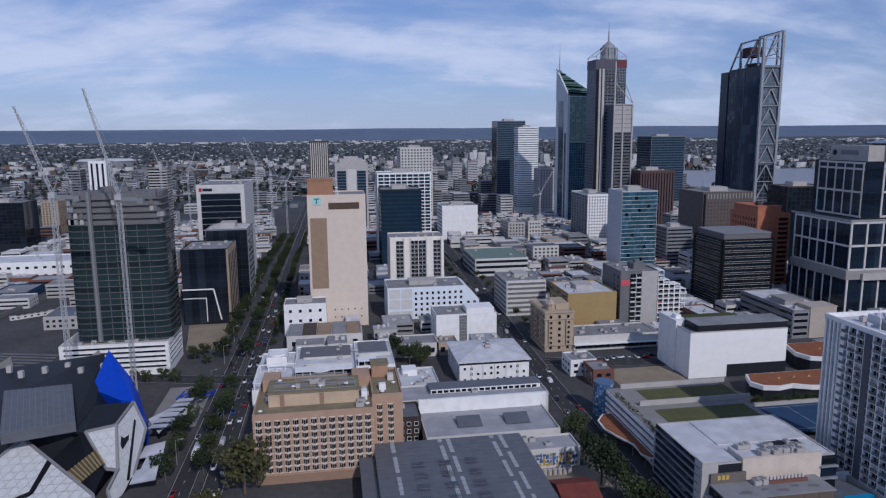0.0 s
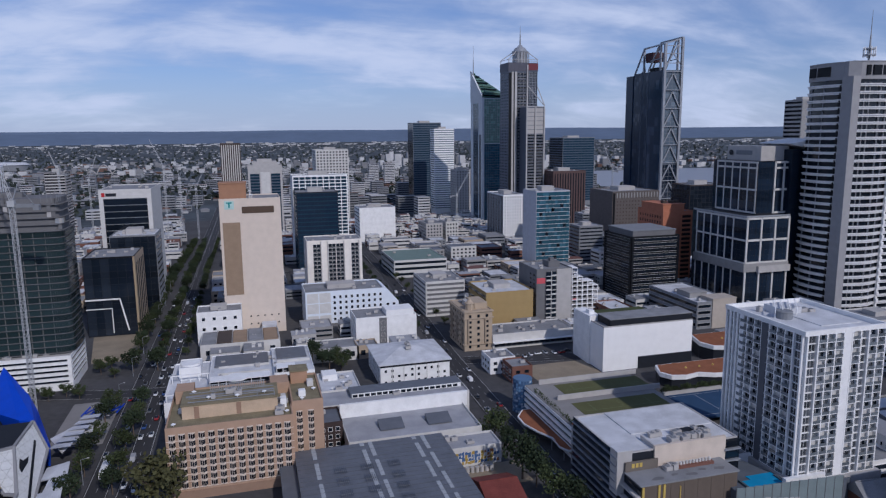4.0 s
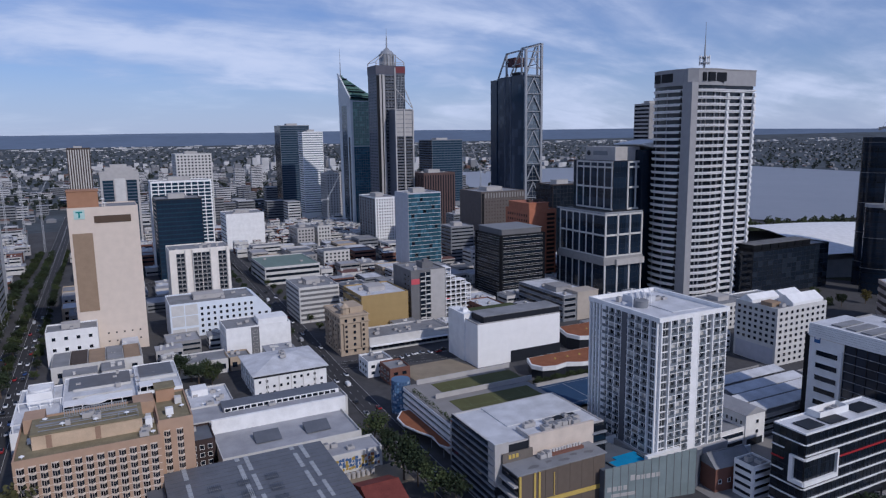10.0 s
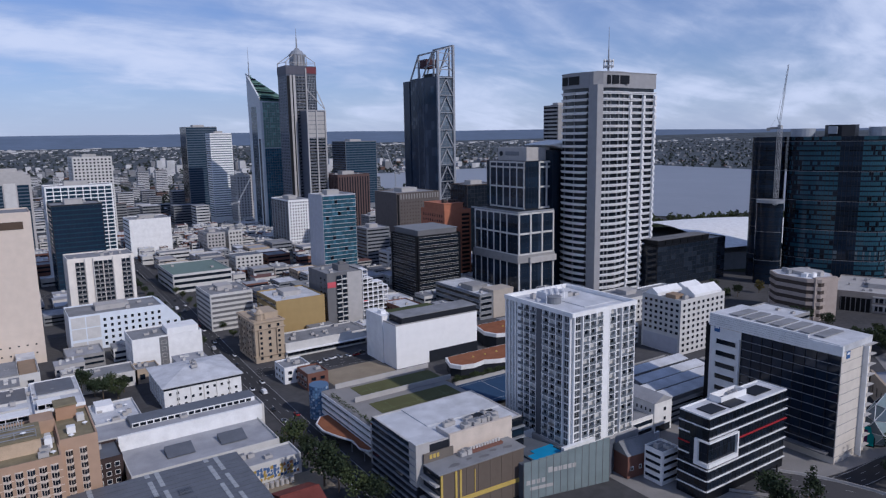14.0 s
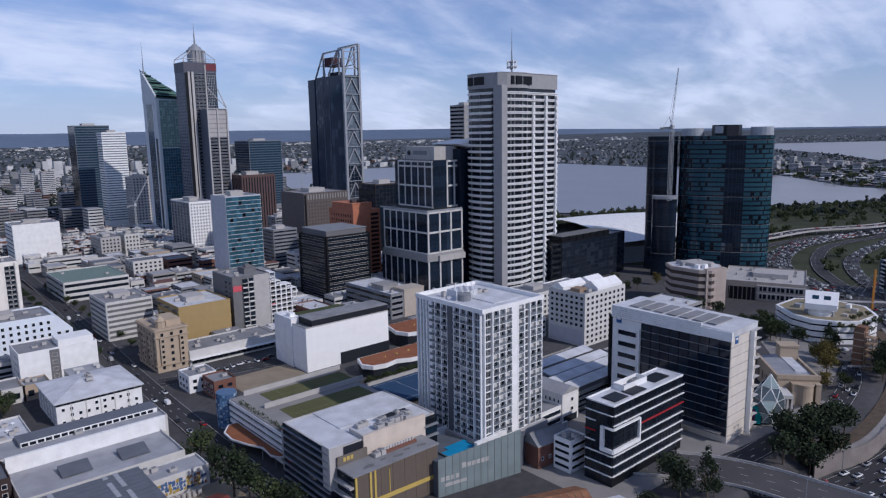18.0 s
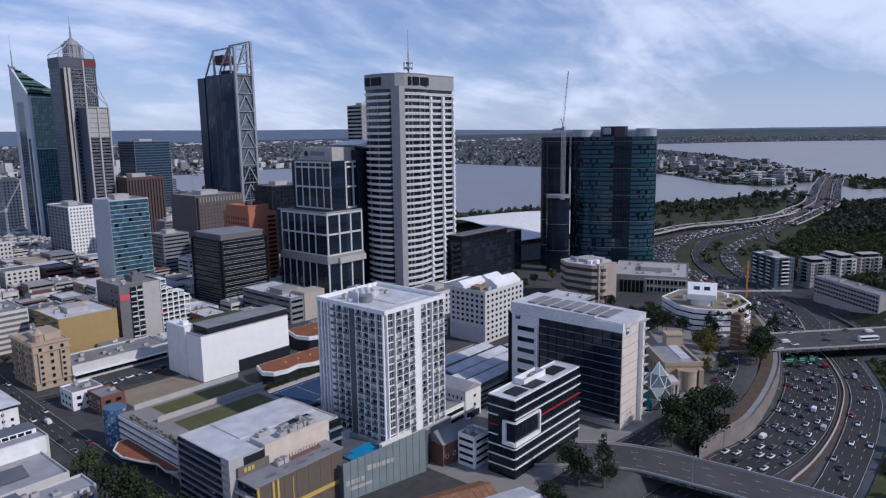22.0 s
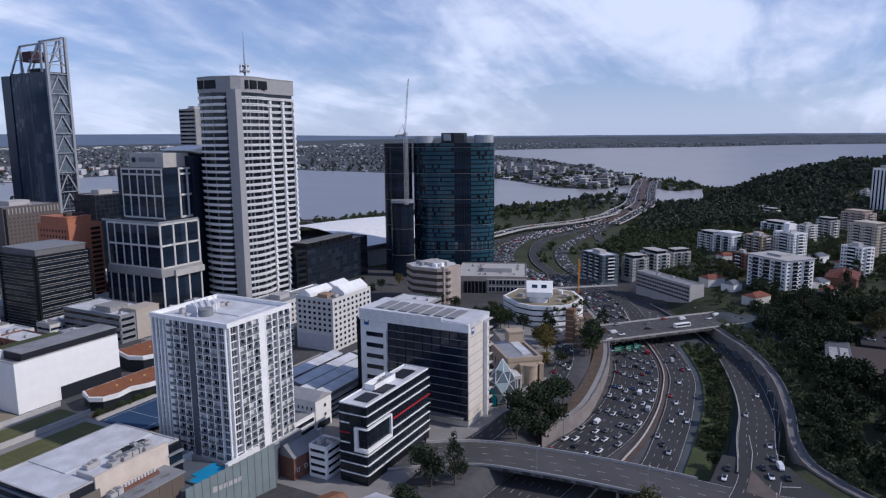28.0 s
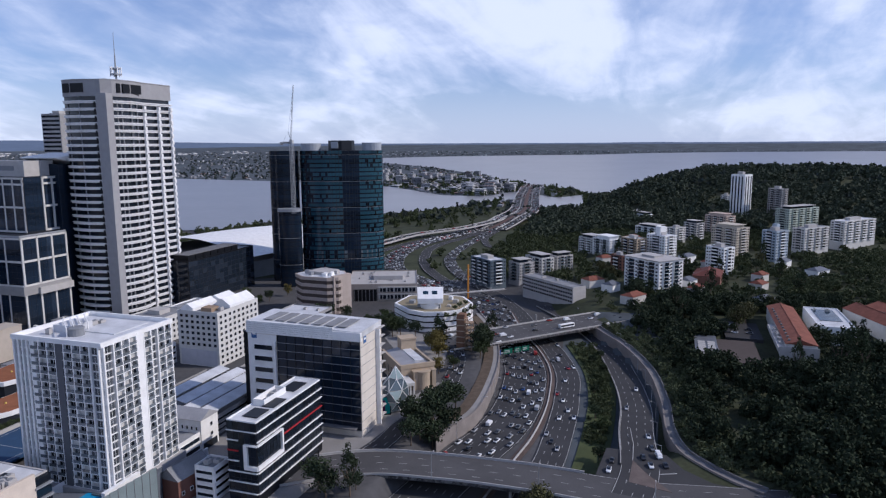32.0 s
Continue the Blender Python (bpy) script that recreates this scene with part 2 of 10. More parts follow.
def window_unit(w, h, trim=0.12, depth=0.18, mull=0):
    """A pane inside a projecting surround: glass is material 0, frame material 1."""
    us = [-trim, 0]
    for i in range(mull):
        x = w * (i + 1) / (mull + 1)
        us += [x - 0.05, x + 0.05]
    us += [w, w + trim]
    return plate(us, [-trim, 0, h, h + trim], lambda i, j: j == 1 and i % 2 == 1, depth)


def cuts(n, d, f, start=0.0):
    """Edges of n cells of width d, of which the share f in the middle is open."""
    out = [start]
    for i in range(n):
        out += [start + d * (i + (1 - f) / 2), start + d * (i + (1 + f) / 2)]
    return out + [start + d * n]


def windows(parent, fm, u0, u1, v0, v1, cols, rows, wf=0.55, hf=0.55, glass=None, trim=None, mull=0, fr=0.12, depth=0.18, skip=None, mode=0):
    """mode 0: every window a part; 1: a strip a storey; 2: one sheet for a far face."""
    du, dv = (u1 - u0) / cols, (v1 - v0) / rows
    mats = [glass or GLASS, trim or OFFWHITE]
    if mode == 2:
        k = plate(cuts(cols, du, wf), cuts(rows, dv, hf), lambda i, j: i % 2 == 1 and j % 2 == 1, depth)
        return put(parent, k, mats, fm, u0, v0, "facade_sheet")
    if mode == 1:
        data = plate(cuts(cols, du, wf), [0, 0.12, dv * hf + 0.12, dv * hf + 0.24], lambda i, j: i % 2 == 1 and j == 1, depth).data("window_strip", mats)
        for j in range(rows):
            put(parent, data, None, fm, u0, v0 + dv * (j + (1 - hf) / 2) - 0.12, "window_strip")
        return None
    data = window_unit(du * wf, dv * hf, fr, depth, mull).data("window", mats)
    for i in range(cols):
        for j in range(rows):
            if not (skip and skip(i, j)):
                put(parent, data, None, fm, u0 + du * (i + (1 - wf) / 2), v0 + dv * (j + (1 - hf) / 2), "window")


def bands(parent, fm, u0, u1, v0, v1, rows, hf=0.5, glass=None, trim=None, cols=0, sill=0.25, name="window_strip", off=0.35, mode=1):
    """One strip of glass a storey between projecting ledges."""
    dv, w = (v1 - v0) / rows, u1 - u0
    h = dv * hf
    mats = [glass or GLASS, trim or OFFWHITE]
    us = [0.0, 0.15]
    for i in range(1, cols):
        us += [w * i / cols - 0.07, w * i / cols + 0.07]
    us += [w - 0.15, w]
    if mode == 2:
        vs = [0.0]
        for j in range(rows):
            z = dv * (j + off * (1 - hf) / 0.5)
            vs += [z, z + h]
        k = plate(us, vs + [v1 - v0], lambda i, j: i % 2 == 1 and j % 2 == 1, min(sill, 0.3))
        return put(parent, k, mats, fm, u0, v0, "facade_sheet")
    data = plate(us, [0, 0.2, h + 0.2, h + 0.36], lambda i, j: i % 2 == 1 and j == 1, max(sill, 0.1)).data(name, mats)
    for j in range(rows):
        put(parent, data, None, fm, u0, v0 + dv * (j + off * (1 - hf) / 0.5) - 0.2, name)


def curtain(parent, fm, u0, u1, v0, v1, cols, rows, glass=None, joint=0.1, proud=0.12, name="glass_band", mode=1, trim=None):
    """Curtain wall panes set in thin mullions, a band a storey, or one sheet."""
    du, dv = (u1 - u0) / cols, (v1 - v0) / rows
    mats = [glass or GLASS_B, trim or DARK, lighter(glass or GLASS_B)]
    us, vs = cuts(cols, du, 1 - joint / du), cuts(rows, dv, 1 - joint / dv)
    if mode == 2:
        return put(parent, plate(us, vs, lambda i, j: i % 2 == 1 and j % 2 == 1, proud, mix=0.22), mats, fm, u0, v0, "curtain_wall")
    if mode == 0:
        data = plate([0, joint / 2, du - joint / 2, du], [0, joint / 2, dv - joint / 2, dv], lambda i, j: i == 1 and j == 1, proud).data("pane", mats)
        for i in range(cols):
            for j in range(rows):
                put(parent, data, None, fm, u0 + i * du, v0 + j * dv, "pane")
        return None
    data = plate(us, [0, joint / 2, dv - joint / 2, dv], lambda i, j: i % 2 == 1 and j == 1, proud, mix=0.22).data(name, mats)
    for j in range(rows):
        put(parent, data, None, fm, u0, v0 + j * dv, name)


def ribs(parent, fm, us, v0, v1, w, depth, mats, name="pier", u_first=True):
    data = Mesh().box(-w / 2, 0, 0, w / 2, v1 - v0, depth).data(name, mats)
    for u in us:
        put(parent, data, None, fm, u, v0, name)


def slabs(parent, fm, u0, u1, vs, h, depth, mats, name="floor_slab"):
    data = Mesh().box(0, -h / 2, 0, u1 - u0, h / 2, depth).data(name, mats)
    for v in vs:
        put(parent, data, None, fm, u0, v, name)


def roof_flat(parent, w, d, z, parapet=0.9, t=0.35, wall=None, top=None, x0=0.0, y0=0.0):
    k = Mesh()
    k.box(x0, y0, z, x0 + w, y0 + t, z + parapet).box(x0, y0 + d - t, z, x0 + w, y0 + d, z + parapet)
    k.box(x0, y0 + t, z, x0 + t, y0 + d - t, z + parapet).box(x0 + w - t, y0 + t, z, x0 + w, y0 + d - t, z + parapet)
    part("parapet", k, wall or CONC, parent)
    part("roof", Mesh().box(x0 + t, y0 + t, z + 0.003, x0 + w - t, y0 + d - t, z + 0.12), top or ROOF_G, parent)


def plant(parent, x, y, z, w, d, h, mats=None, name="plant_room"):
    k = Mesh().box(x, y, z, x + w, y + d, z + h).box(x - 0.15, y - 0.15, z + h, x + w + 0.15, y + d + 0.15, z + h + 0.2)
    return part(name, k, mats or CONC_L, parent)


def units(parent, rng, x0, y0, x1, y1, z, count):
    """Rooftop air handlers: a casing with a fan ring and feet."""
    for _ in range(count):
        w, d, h = rng.uniform(1.4, 3.2), rng.uniform(1.2, 2.6), rng.uniform(1.0, 2.0)
        x, y = rng.uniform(x0, max(x0, x1 - w)), rng.uniform(y0, max(y0, y1 - d))
        k = Mesh().box(0, 0, 0.15, w, d, h).box(0.1, 0.1, 0, w - 0.1, d - 0.1, 0.15, 1)
        fan = Mesh().tube(w / 2, d / 2, h, h + 0.25, min(w, d) * 0.36, k=10)
        near = parent.location.length < 420
        if not near:
            k.tube(w / 2, d / 2, h, h + 0.25, min(w, d) * 0.36, k=10, mi=1)
        unit = part("air_conditioning_unit", k, [CONC_L, GREY], parent, "", Matrix.Translation((x, y, z)))
        if near:
            part("fan", fan, GREY, unit, "dark round fan")


def block(name, label, x, y, w, d, h, wall, rot=0.0, z=0.0, parapet=0.9, top=None, category="office building", ac=2, seed=1, pl=True):
    """A building's body with its roof; returns the thing and its face maps."""
    t = thing(name, label, category, pose(x, y, z, 0, 0, rot))
    part("wall", Mesh().box(0, 0, -14, w, d, h), wall, t)
    roof_flat(t, w, d, h, parapet, 0.35, wall, top)
    rng = random.Random(seed * 7 + 3)
    if pl:
        plant(t, w * 0.3, d * 0.35, h + 0.12, w * 0.36, d * 0.36, min(4.0, 2.2 + h * 0.03))
    units(t, rng, w * 0.08, d * 0.08, w * 0.92, d * 0.92, h + 0.12, ac)
    return t, {s: face_m(s, w, d) for s in "SWEN"}


# ---- ground: one sheet out to the horizon; past 2.5 km its distances close up under the same angles ----
CITY = mat("city_ground", (0.075, 0.074, 0.076), 0.92, var=0.35, scale=0.03, grain=0.3)
# suburb ground shifted to blue-grey: distance haze put into its base colour
SUBURB = mat("hazy_suburban_ground", (0.072, 0.084, 0.094), 0.95, var=0.45, scale=0.012, grain=0.08)
SCRUB = mat("bushland_ground", (0.042, 0.048, 0.025), 0.95, var=0.5, scale=0.05, grain=0.5)


def lerp(x, xs, ys):
    return float(np.interp(x, xs, ys))


def smooth(t):
    t = min(1.0, max(0.0, t))
    return t * t * (3 - 2 * t)


TR_X = (90, 140, 225, 263, 274, 300, 345, 390, 440, 480)
TR_LO = (24, 25, 26, 26, 1, -1.6, 1, 10, 31, 52)
TR_HI = (100, 98, 92, 89.3, 87, 81, 84, 92, 108, 128)


def hill(th, r):
    crest = lerp(th, (78, 82.4, 83.5, 85.4, 87.5, 90, 92.8, 96, 99, 102, 106, 125, 150), (-9, -9, -3, 5, 30, 50, 63, 67, 67, 70, 60, 40, 30))
    fall = 1850 if th < 95 else 2100
    return crest * smooth((r - 860) / 590) if r < 1450 else crest + (-9 - crest) * smooth((r - 1450) / (fall - 1450))


def ground_z(x, y):
    r, th = math.hypot(x, y), math.degrees(math.atan2(x, y))
    z = -8 * smooth((r - 620) / 300)
    if th > 80:
        z = z * (1 - smooth((th - 80) / 6)) + (hill(th, r) + (8 * smooth((r - 430) / 120) if r < 1450 else 0) * 0.6) * smooth((th - 80) / 6)
    if 90 < x < 480:
        lo, hi = lerp(x, TR_X, TR_LO), lerp(x, TR_X, TR_HI)
        inside = min(y - lo, hi - y) + 4
        if inside > -3:
            z = min(z, -6.6 * smooth((inside + 3) / 4))
    if 470 < x < 900:
        c = lerp(x, (470, 545, 600, 680, 760, 900), (95, 128, 165, 200, 245, 262))
        k = smooth((62 - abs(y - c)) / 26)
        z = z * (1 - k) - 7.2 * k
    if 555 < x < 1000:
        c = lerp(x, (555, 590, 640, 703, 784, 860, 940, 1000), (150, 195, 258, 291, 308, 307, 292, 275))
        k = smooth((46 - abs(y - c)) / 20)
        z = z * (1 - k) + min(z, -7.2) * k
    return z


def laid(x, y, up=0.0):
    """A place on the sheet for flat coordinates."""
    r = math.hypot(x, y)
    z = ground_z(x, y) + up
    if r <= 2500:
        return x, y, z
    f = (2500 + 2400 * (1 - 2500 / r)) / r
    return x * f, y * f, 125 - (125 - z) * f


def polar(th, r, up=0.0):
    a = radians(th)
    return laid(math.sin(a) * r, math.cos(a) * r, up)


rads = [0.05, 40, 80, 110, 140, 165] + [180 + 7 * i for i in range(62)] + [620 + 20 * i for i in range(30)] + [1240 * 1.07 ** i for i in range(40)] + [20000, 40000, 90000]
ths = [-180 + 10 * i for i in range(10)] + [-80 + 2 * i for i in range(60)] + [40 + 1.0 * i for i in range(72)] + [112 + 4 * i for i in range(17)]
k = Mesh()
k.v = [polar(t, r) for t in ths for r in rads]
nr = len(rads)
for i in range(len(ths)):
    j = (i + 1) % len(ths)
    for q in range(nr - 1):
        th, r = ths[i], rads[q]
        k.f.append((i * nr + q, i * nr + q + 1, j * nr + q + 1, j * nr + q))
        x, y = math.sin(radians(th)) * r, math.cos(radians(th)) * r
        bush = (th > 80 and r > 500) or (y < 2 and 90 < x < 520) or (52 < th and 640 < r < 1700)
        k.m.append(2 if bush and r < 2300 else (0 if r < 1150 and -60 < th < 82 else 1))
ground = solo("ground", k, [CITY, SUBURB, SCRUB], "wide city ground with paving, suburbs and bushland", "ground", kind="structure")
ground.data.polygons.foreach_set("use_smooth", [True] * len(ground.data.polygons))

# ---- river ----
WATER = mat("river_water", (0.19, 0.178, 0.182), 0.30, var=0.16, scale=0.006, grain=0.05, bump=0.35, spec=0.5)


RIVERS = []


def river(name, label, th, near, far):
    RIVERS.append((th, near, far))
    k, n = Mesh(), 0
    steps = np.linspace(th[0], th[-1], 90)
    for t in steps:
        a, b = lerp(t, th, near), lerp(t, th, far)
        k.v += [polar(t, a * (b / a) ** (i / 12), 1.6 if a * (b / a) ** (i / 12) < 2300 else 2.5) for i in range(13)]
    for i in range(len(steps) - 1):
        for j in range(12):
            k.f.append((i * 13 + j, i * 13 + j + 1, (i + 1) * 13 + j + 1, (i + 1) * 13 + j)); k.m.append(0)
    ob = solo(name, k, WATER, label, "river", kind="structure")
    ob.data.polygons.foreach_set("use_smooth", [True] * len(ob.data.polygons))


river("water", "calm grey-blue river basin behind the towers", (15, 30, 36, 44, 51, 54, 58, 63, 67, 71.7, 75.4, 77, 78.5, 80, 81, 82.5, 83.4),
      (1900, 1750, 1650, 1250, 1130, 1130, 1215, 1240, 1276, 1390, 1560, 1620, 1600, 1440, 1420, 1410, 1480),
      (2250, 2500, 2700, 2850, 2850, 2700, 2530, 2300, 2150, 1760, 1717, 1850, 1900, 1760, 1690, 1745, 1810))
river("water", "wide open grey-blue river reach beyond the bridge", (65.5, 66, 68, 72.6, 77, 79.7, 81.5, 83, 83.4, 85, 88, 95, 104, 112),
      (6000, 4900, 4470, 3360, 2410, 2180, 2060, 1965, 1800, 1777, 1880, 2000, 2100, 2100),
      (6100, 6300, 6500, 7000, 7300, 7500, 7600, 7700, 7700, 8000, 8900, 10000, 11000, 11000))

def wet(x, y, edge=12):
    r, t = math.hypot(x, y), math.degrees(math.atan2(x, y))
    return any(th[0] <= t <= th[-1] and lerp(t, th, a) - edge < r < lerp(t, th, b) + edge for th, a, b in RIVERS)


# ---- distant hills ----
# the blue is haze over distance, painted into the hills' base colour
HILL = mat("hazy_blue_range", (0.125, 0.165, 0.235), 1.0, var=0.12, scale=0.004, grain=0.02, bump=0)
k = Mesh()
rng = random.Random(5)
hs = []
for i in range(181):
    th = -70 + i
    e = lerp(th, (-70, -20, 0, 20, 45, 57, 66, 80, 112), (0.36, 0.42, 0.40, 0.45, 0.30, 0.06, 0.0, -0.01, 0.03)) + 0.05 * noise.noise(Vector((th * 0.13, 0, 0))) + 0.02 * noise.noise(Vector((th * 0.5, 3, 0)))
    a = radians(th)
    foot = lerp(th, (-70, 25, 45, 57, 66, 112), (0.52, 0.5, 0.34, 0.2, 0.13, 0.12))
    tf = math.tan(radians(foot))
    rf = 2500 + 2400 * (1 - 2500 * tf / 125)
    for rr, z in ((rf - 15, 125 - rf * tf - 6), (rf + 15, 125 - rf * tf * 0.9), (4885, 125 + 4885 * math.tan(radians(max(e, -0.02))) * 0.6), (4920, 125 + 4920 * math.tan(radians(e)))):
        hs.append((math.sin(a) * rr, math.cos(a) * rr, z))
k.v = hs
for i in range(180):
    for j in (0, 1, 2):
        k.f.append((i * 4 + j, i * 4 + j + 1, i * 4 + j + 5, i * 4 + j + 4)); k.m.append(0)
solo("backdrop", k, HILL, "low wooded range along the horizon, coloured haze-blue", "hills", kind="structure")


# ---- roads ----
def spline(pts, n=6):
    out = []
    for i in range(len(pts) - 1):
        p0, p1, p2, p3 = (Vector(pts[max(0, min(len(pts) - 1, i + q))]) for q in (-1, 0, 1, 2))
        for s in range(n):
            t = s / n
            out.append(0.5 * ((2 * p1) + (p2 - p0) * t + (2 * p0 - 5 * p1 + 4 * p2 - p3) * t * t + (3 * p1 - p0 - 3 * p2 + p3) * t ** 3))
    return out + [Vector(pts[-1])]


def offset(line, d):
    """The line moved d to its left, level."""
    out = []
    for i, p in enumerate(line):
        t = (line[min(i + 1, len(line) - 1)] - line[max(i - 1, 0)]); t.z = 0
        t.normalize()
        out.append(p + Vector((-t.y, t.x, 0)) * d)
    return out


def ribbon(k, a, b, thick=0.12, mi=0):
    """A solid strip between two lines."""
    n = len(k.v)
    for p, q in zip(a, b):
        k.v += [tuple(p), tuple(q), (p.x, p.y, p.z - thick), (q.x, q.y, q.z - thick)]
    for i in range(len(a) - 1):
        s = n + 4 * i
        for f in ((s, s + 1, s + 5, s + 4), (s + 2, s + 6, s + 7, s + 3), (s, s + 4, s + 6, s + 2), (s + 1, s + 3, s + 7, s + 5)):
            k.f.append(f); k.m.append(mi)
    return k


def dashes(k, line, gap=9.0, length=3.0, w=0.16, mi=0):
    dist, nxt = 0.0, 0.0
    for i in range(len(line) - 1):
        a, b = line[i], line[i + 1]
        seg = (b - a).length
        while nxt < dist + seg:
            p = a.lerp(b, (nxt - dist) / seg)
            d = (b - a).normalized()
            s = Vector((-d.y, d.x, 0)) * w / 2
            up = Vector((0, 0, 0.012))
            k.face([p - s + up, p + d * length - s + up, p + d * length + s + up, p + s + up][::1], mi)
            nxt += gap
        dist += seg


def road(name, label, line, width, lanes, edge=True, thick=0.3):
    """Asphalt with lane dashes and edge lines; line is its middle."""
    l, r = offset(line, width / 2), offset(line, -width / 2)
    ob = solo(name, ribbon(Mesh(), l, r, thick), ASPHALT, label, "road", kind="structure")
    k = Mesh()
    for i in range(1, lanes):
        dashes(k, offset(line, width / 2 - width * i / lanes))
    if edge:
        for s in (1, -1):
            ribbon(k, [p + Vector((0, 0, 0.012)) for p in offset(line, s * (width / 2 - 0.4))], [p + Vector((0, 0, 0.012)) for p in offset(line, s * (width / 2 - 0.4) - 0.18)], 0.01)
    part("lane_marking", k, PAINT, ob)
    return ob


def flat(pts, z, n=6):
    return spline([(x, y, z) for x, y in pts], n)


well_l = flat([(-57.5, -80), (-57.5, 200), (-56.5, 420), (-54, 600), (-51, 900), (-49, 1300)], 0.2)
well_r = flat([(-46.5, -80), (-46.5, 200), (-46, 420), (-45, 600), (-43, 900), (-41, 1300)], 0.2)
road("road", "two-lane asphalt carriageway of a tree-lined avenue", well_l, 8.0, 2)
road("road", "two-lane asphalt carriageway beside a planted median", well_r, 8.0, 2)
murray = flat([(104, -60), (103, 180), (104.5, 300), (107, 380), (112, 480), (120, 700), (128, 1100)], 0.2)
road("road", "narrow asphalt city street between buildings", murray, 11.0, 3)
cross = flat([(-160, 378), (-90, 360), (-50, 352), (20, 352)], 0.24)
road("road", "asphalt side street at a junction", cross, 12.0, 2)
road("road", "asphalt city cross street", flat([(-50, 640), (300, 640)], 0.24), 10.0, 2)
road("road", "asphalt lane beside the open car park", flat([(112, 352), (176, 340), (260, 336)], 0.2), 13.0, 3)

FZ = -6.2
fw_a = flat([(150, 90), (215, 84), (262, 76), (290, 70), (318, 68), (350, 70), (384, 76), (412, 86), (455, 105), (510, 124), (556, 152), (592, 197), (638, 254), (705, 291), (785, 309), (862, 307), (945, 291), (1030, 270), (1120, 262)], FZ)
fw_b = flat([(150, 50), (215, 46), (266, 43), (290, 43), (320, 44), (345, 46), (382, 51), (428, 67), (470, 88), (520, 110), (566, 136), (612, 168), (669, 205), (740, 235), (811, 246), (880, 249), (950, 250), (1030, 251), (1120, 252)], FZ)
fw_c = spline([(x, y, z) for x, y, z in ((238, 8, 0.36), (262, 6, 0.3), (297, 9, -0.9), (336, 11, -3.4), (384, 19, -5.4), (446, 36, -6.0), (500, 62, -6.1), (545, 92, -6.2))], 6)
road("road", "six-lane freeway carriageway packed with slow traffic", fw_a, 24.0, 7)
road("road", "freeway carriageway with light traffic", fw_b, 13.5, 4)
road("road", "curving asphalt freeway ramp", fw_c, 15.0, 4, thick=6.5)
JUNC = [(236, -40), (254, -36), (257, -20), (265, -10), (276, -3.6), (276, 20), (250, 22), (236, 26)]
solo("road", Mesh().prism(JUNC, -1.0, 0.31), ASPHALT, "asphalt junction at the end of a ramp", "road", kind="structure")
median = [a.lerp(b, 0.5) for a, b in zip(offset(fw_a, -12.6), offset(fw_b, 7.4)) if a.x < 520]
k = ribbon(Mesh(), [p + Vector((0, 0, 0.9)) for p in offset(median, 0.25)], [p + Vector((0, 0, 0.9)) for p in offset(median, -0.25)], 1.1)
solo("median_barrier", k, CONC_L, "pale concrete barrier between freeway carriageways", "barrier")
k = ribbon(Mesh(), [p + Vector((0, 0, 0.12)) for p in offset(median, 2.0)], [p + Vector((0, 0, 0.12)) for p in offset(median, -2.0)], 0.4)
solo("median_strip", k, mat("brown_paving", (0.10, 0.075, 0.065), 0.9, var=0.3, scale=0.2), "reddish paved strip along the freeway median", "pavement", kind="structure")
# towards the river and over the narrows
nar = [Vector(laid(p.x, p.y, 3.0)) for p in spline([(1020, 261, 0), (1100, 252, 0), (1200, 250, 0), (1290, 259, 0), (1400, 280, 0), (1500, 298, 0), (1620, 320, 0), (1740, 340, 0), (1860, 360, 0), (1960, 378, 0), (2150, 400, 0)], 5)]
for p in nar[:8]:
    p.z = FZ + (p.z - FZ) * nar.index(p) / 8
for p in nar:
    if 1000 < p.x < 1990:
        p.z += 7 * smooth((p.x - 1000) / 150) * (1 - smooth((p.x - 1900) / 90))
bridge_n = road("road_bridge", "long low concrete river bridge filled with traffic", nar, 56.0, 12, thick=1.6)
RED_LANE = mat("red_brown_lane", (0.11, 0.07, 0.06), 0.9, var=0.2)
for off, w in ((27.9, 1.2), (-26.7, 1.2), (11.5, 1.0), (-10.5, 1.0)):
    part("barrier", ribbon(Mesh(), [p + Vector((0, 0, 1.3)) for p in offset(nar, off)], [p + Vector((0, 0, 1.3)) for p in offset(nar, off - w)], 1.5), CONC_L, bridge_n)
part("rail_reserve", ribbon(Mesh(), [p + Vector((0, 0, 0.1)) for p in offset(nar, 3.4)], [p + Vector((0, 0, 0.1)) for p in offset(nar, -3.4)], 0.2), RED_LANE, bridge_n)
elev = [Vector((p.x, p.y, p.z)) for p in spline([(1290, 272, -2), (1180, 266, 0), (1096, 266, 0.5), (1030, 276, 0.5), (975, 292, 0), (935, 318, -1), (895, 340, -2), (825, 352, -3), (720, 362, -3), (600, 370, -3)], 5)]
ob = road("road", "pale elevated concrete roadway curving along the shore", elev, 15, 3, thick=1.2)
for s in (1, -1):
    part("parapet", ribbon(Mesh(), [p + Vector((0, 0, 1.1)) for p in offset(elev, s * 7.9)], [p + Vector((0, 0, 1.1)) for p in offset(elev, s * 7.3)], 2.2), CONC_L, ob)
k = Mesh()
for p in elev[4:-2:2]:
    k.tube(p.x, p.y, -9, p.z - 0.8, 0.9, 0.9, 8)
part("pier", k, CONC, ob)
road("road", "winding asphalt freeway ramp by the parkland", [Vector(laid(p.x, p.y, 1.0)) for p in spline([(690, 330, 0), (760, 335, 0), (840, 330, 0), (900, 318, 0), (960, 306, 0), (1060, 290, 0), (1200, 285, 0)], 6)], 12, 3)
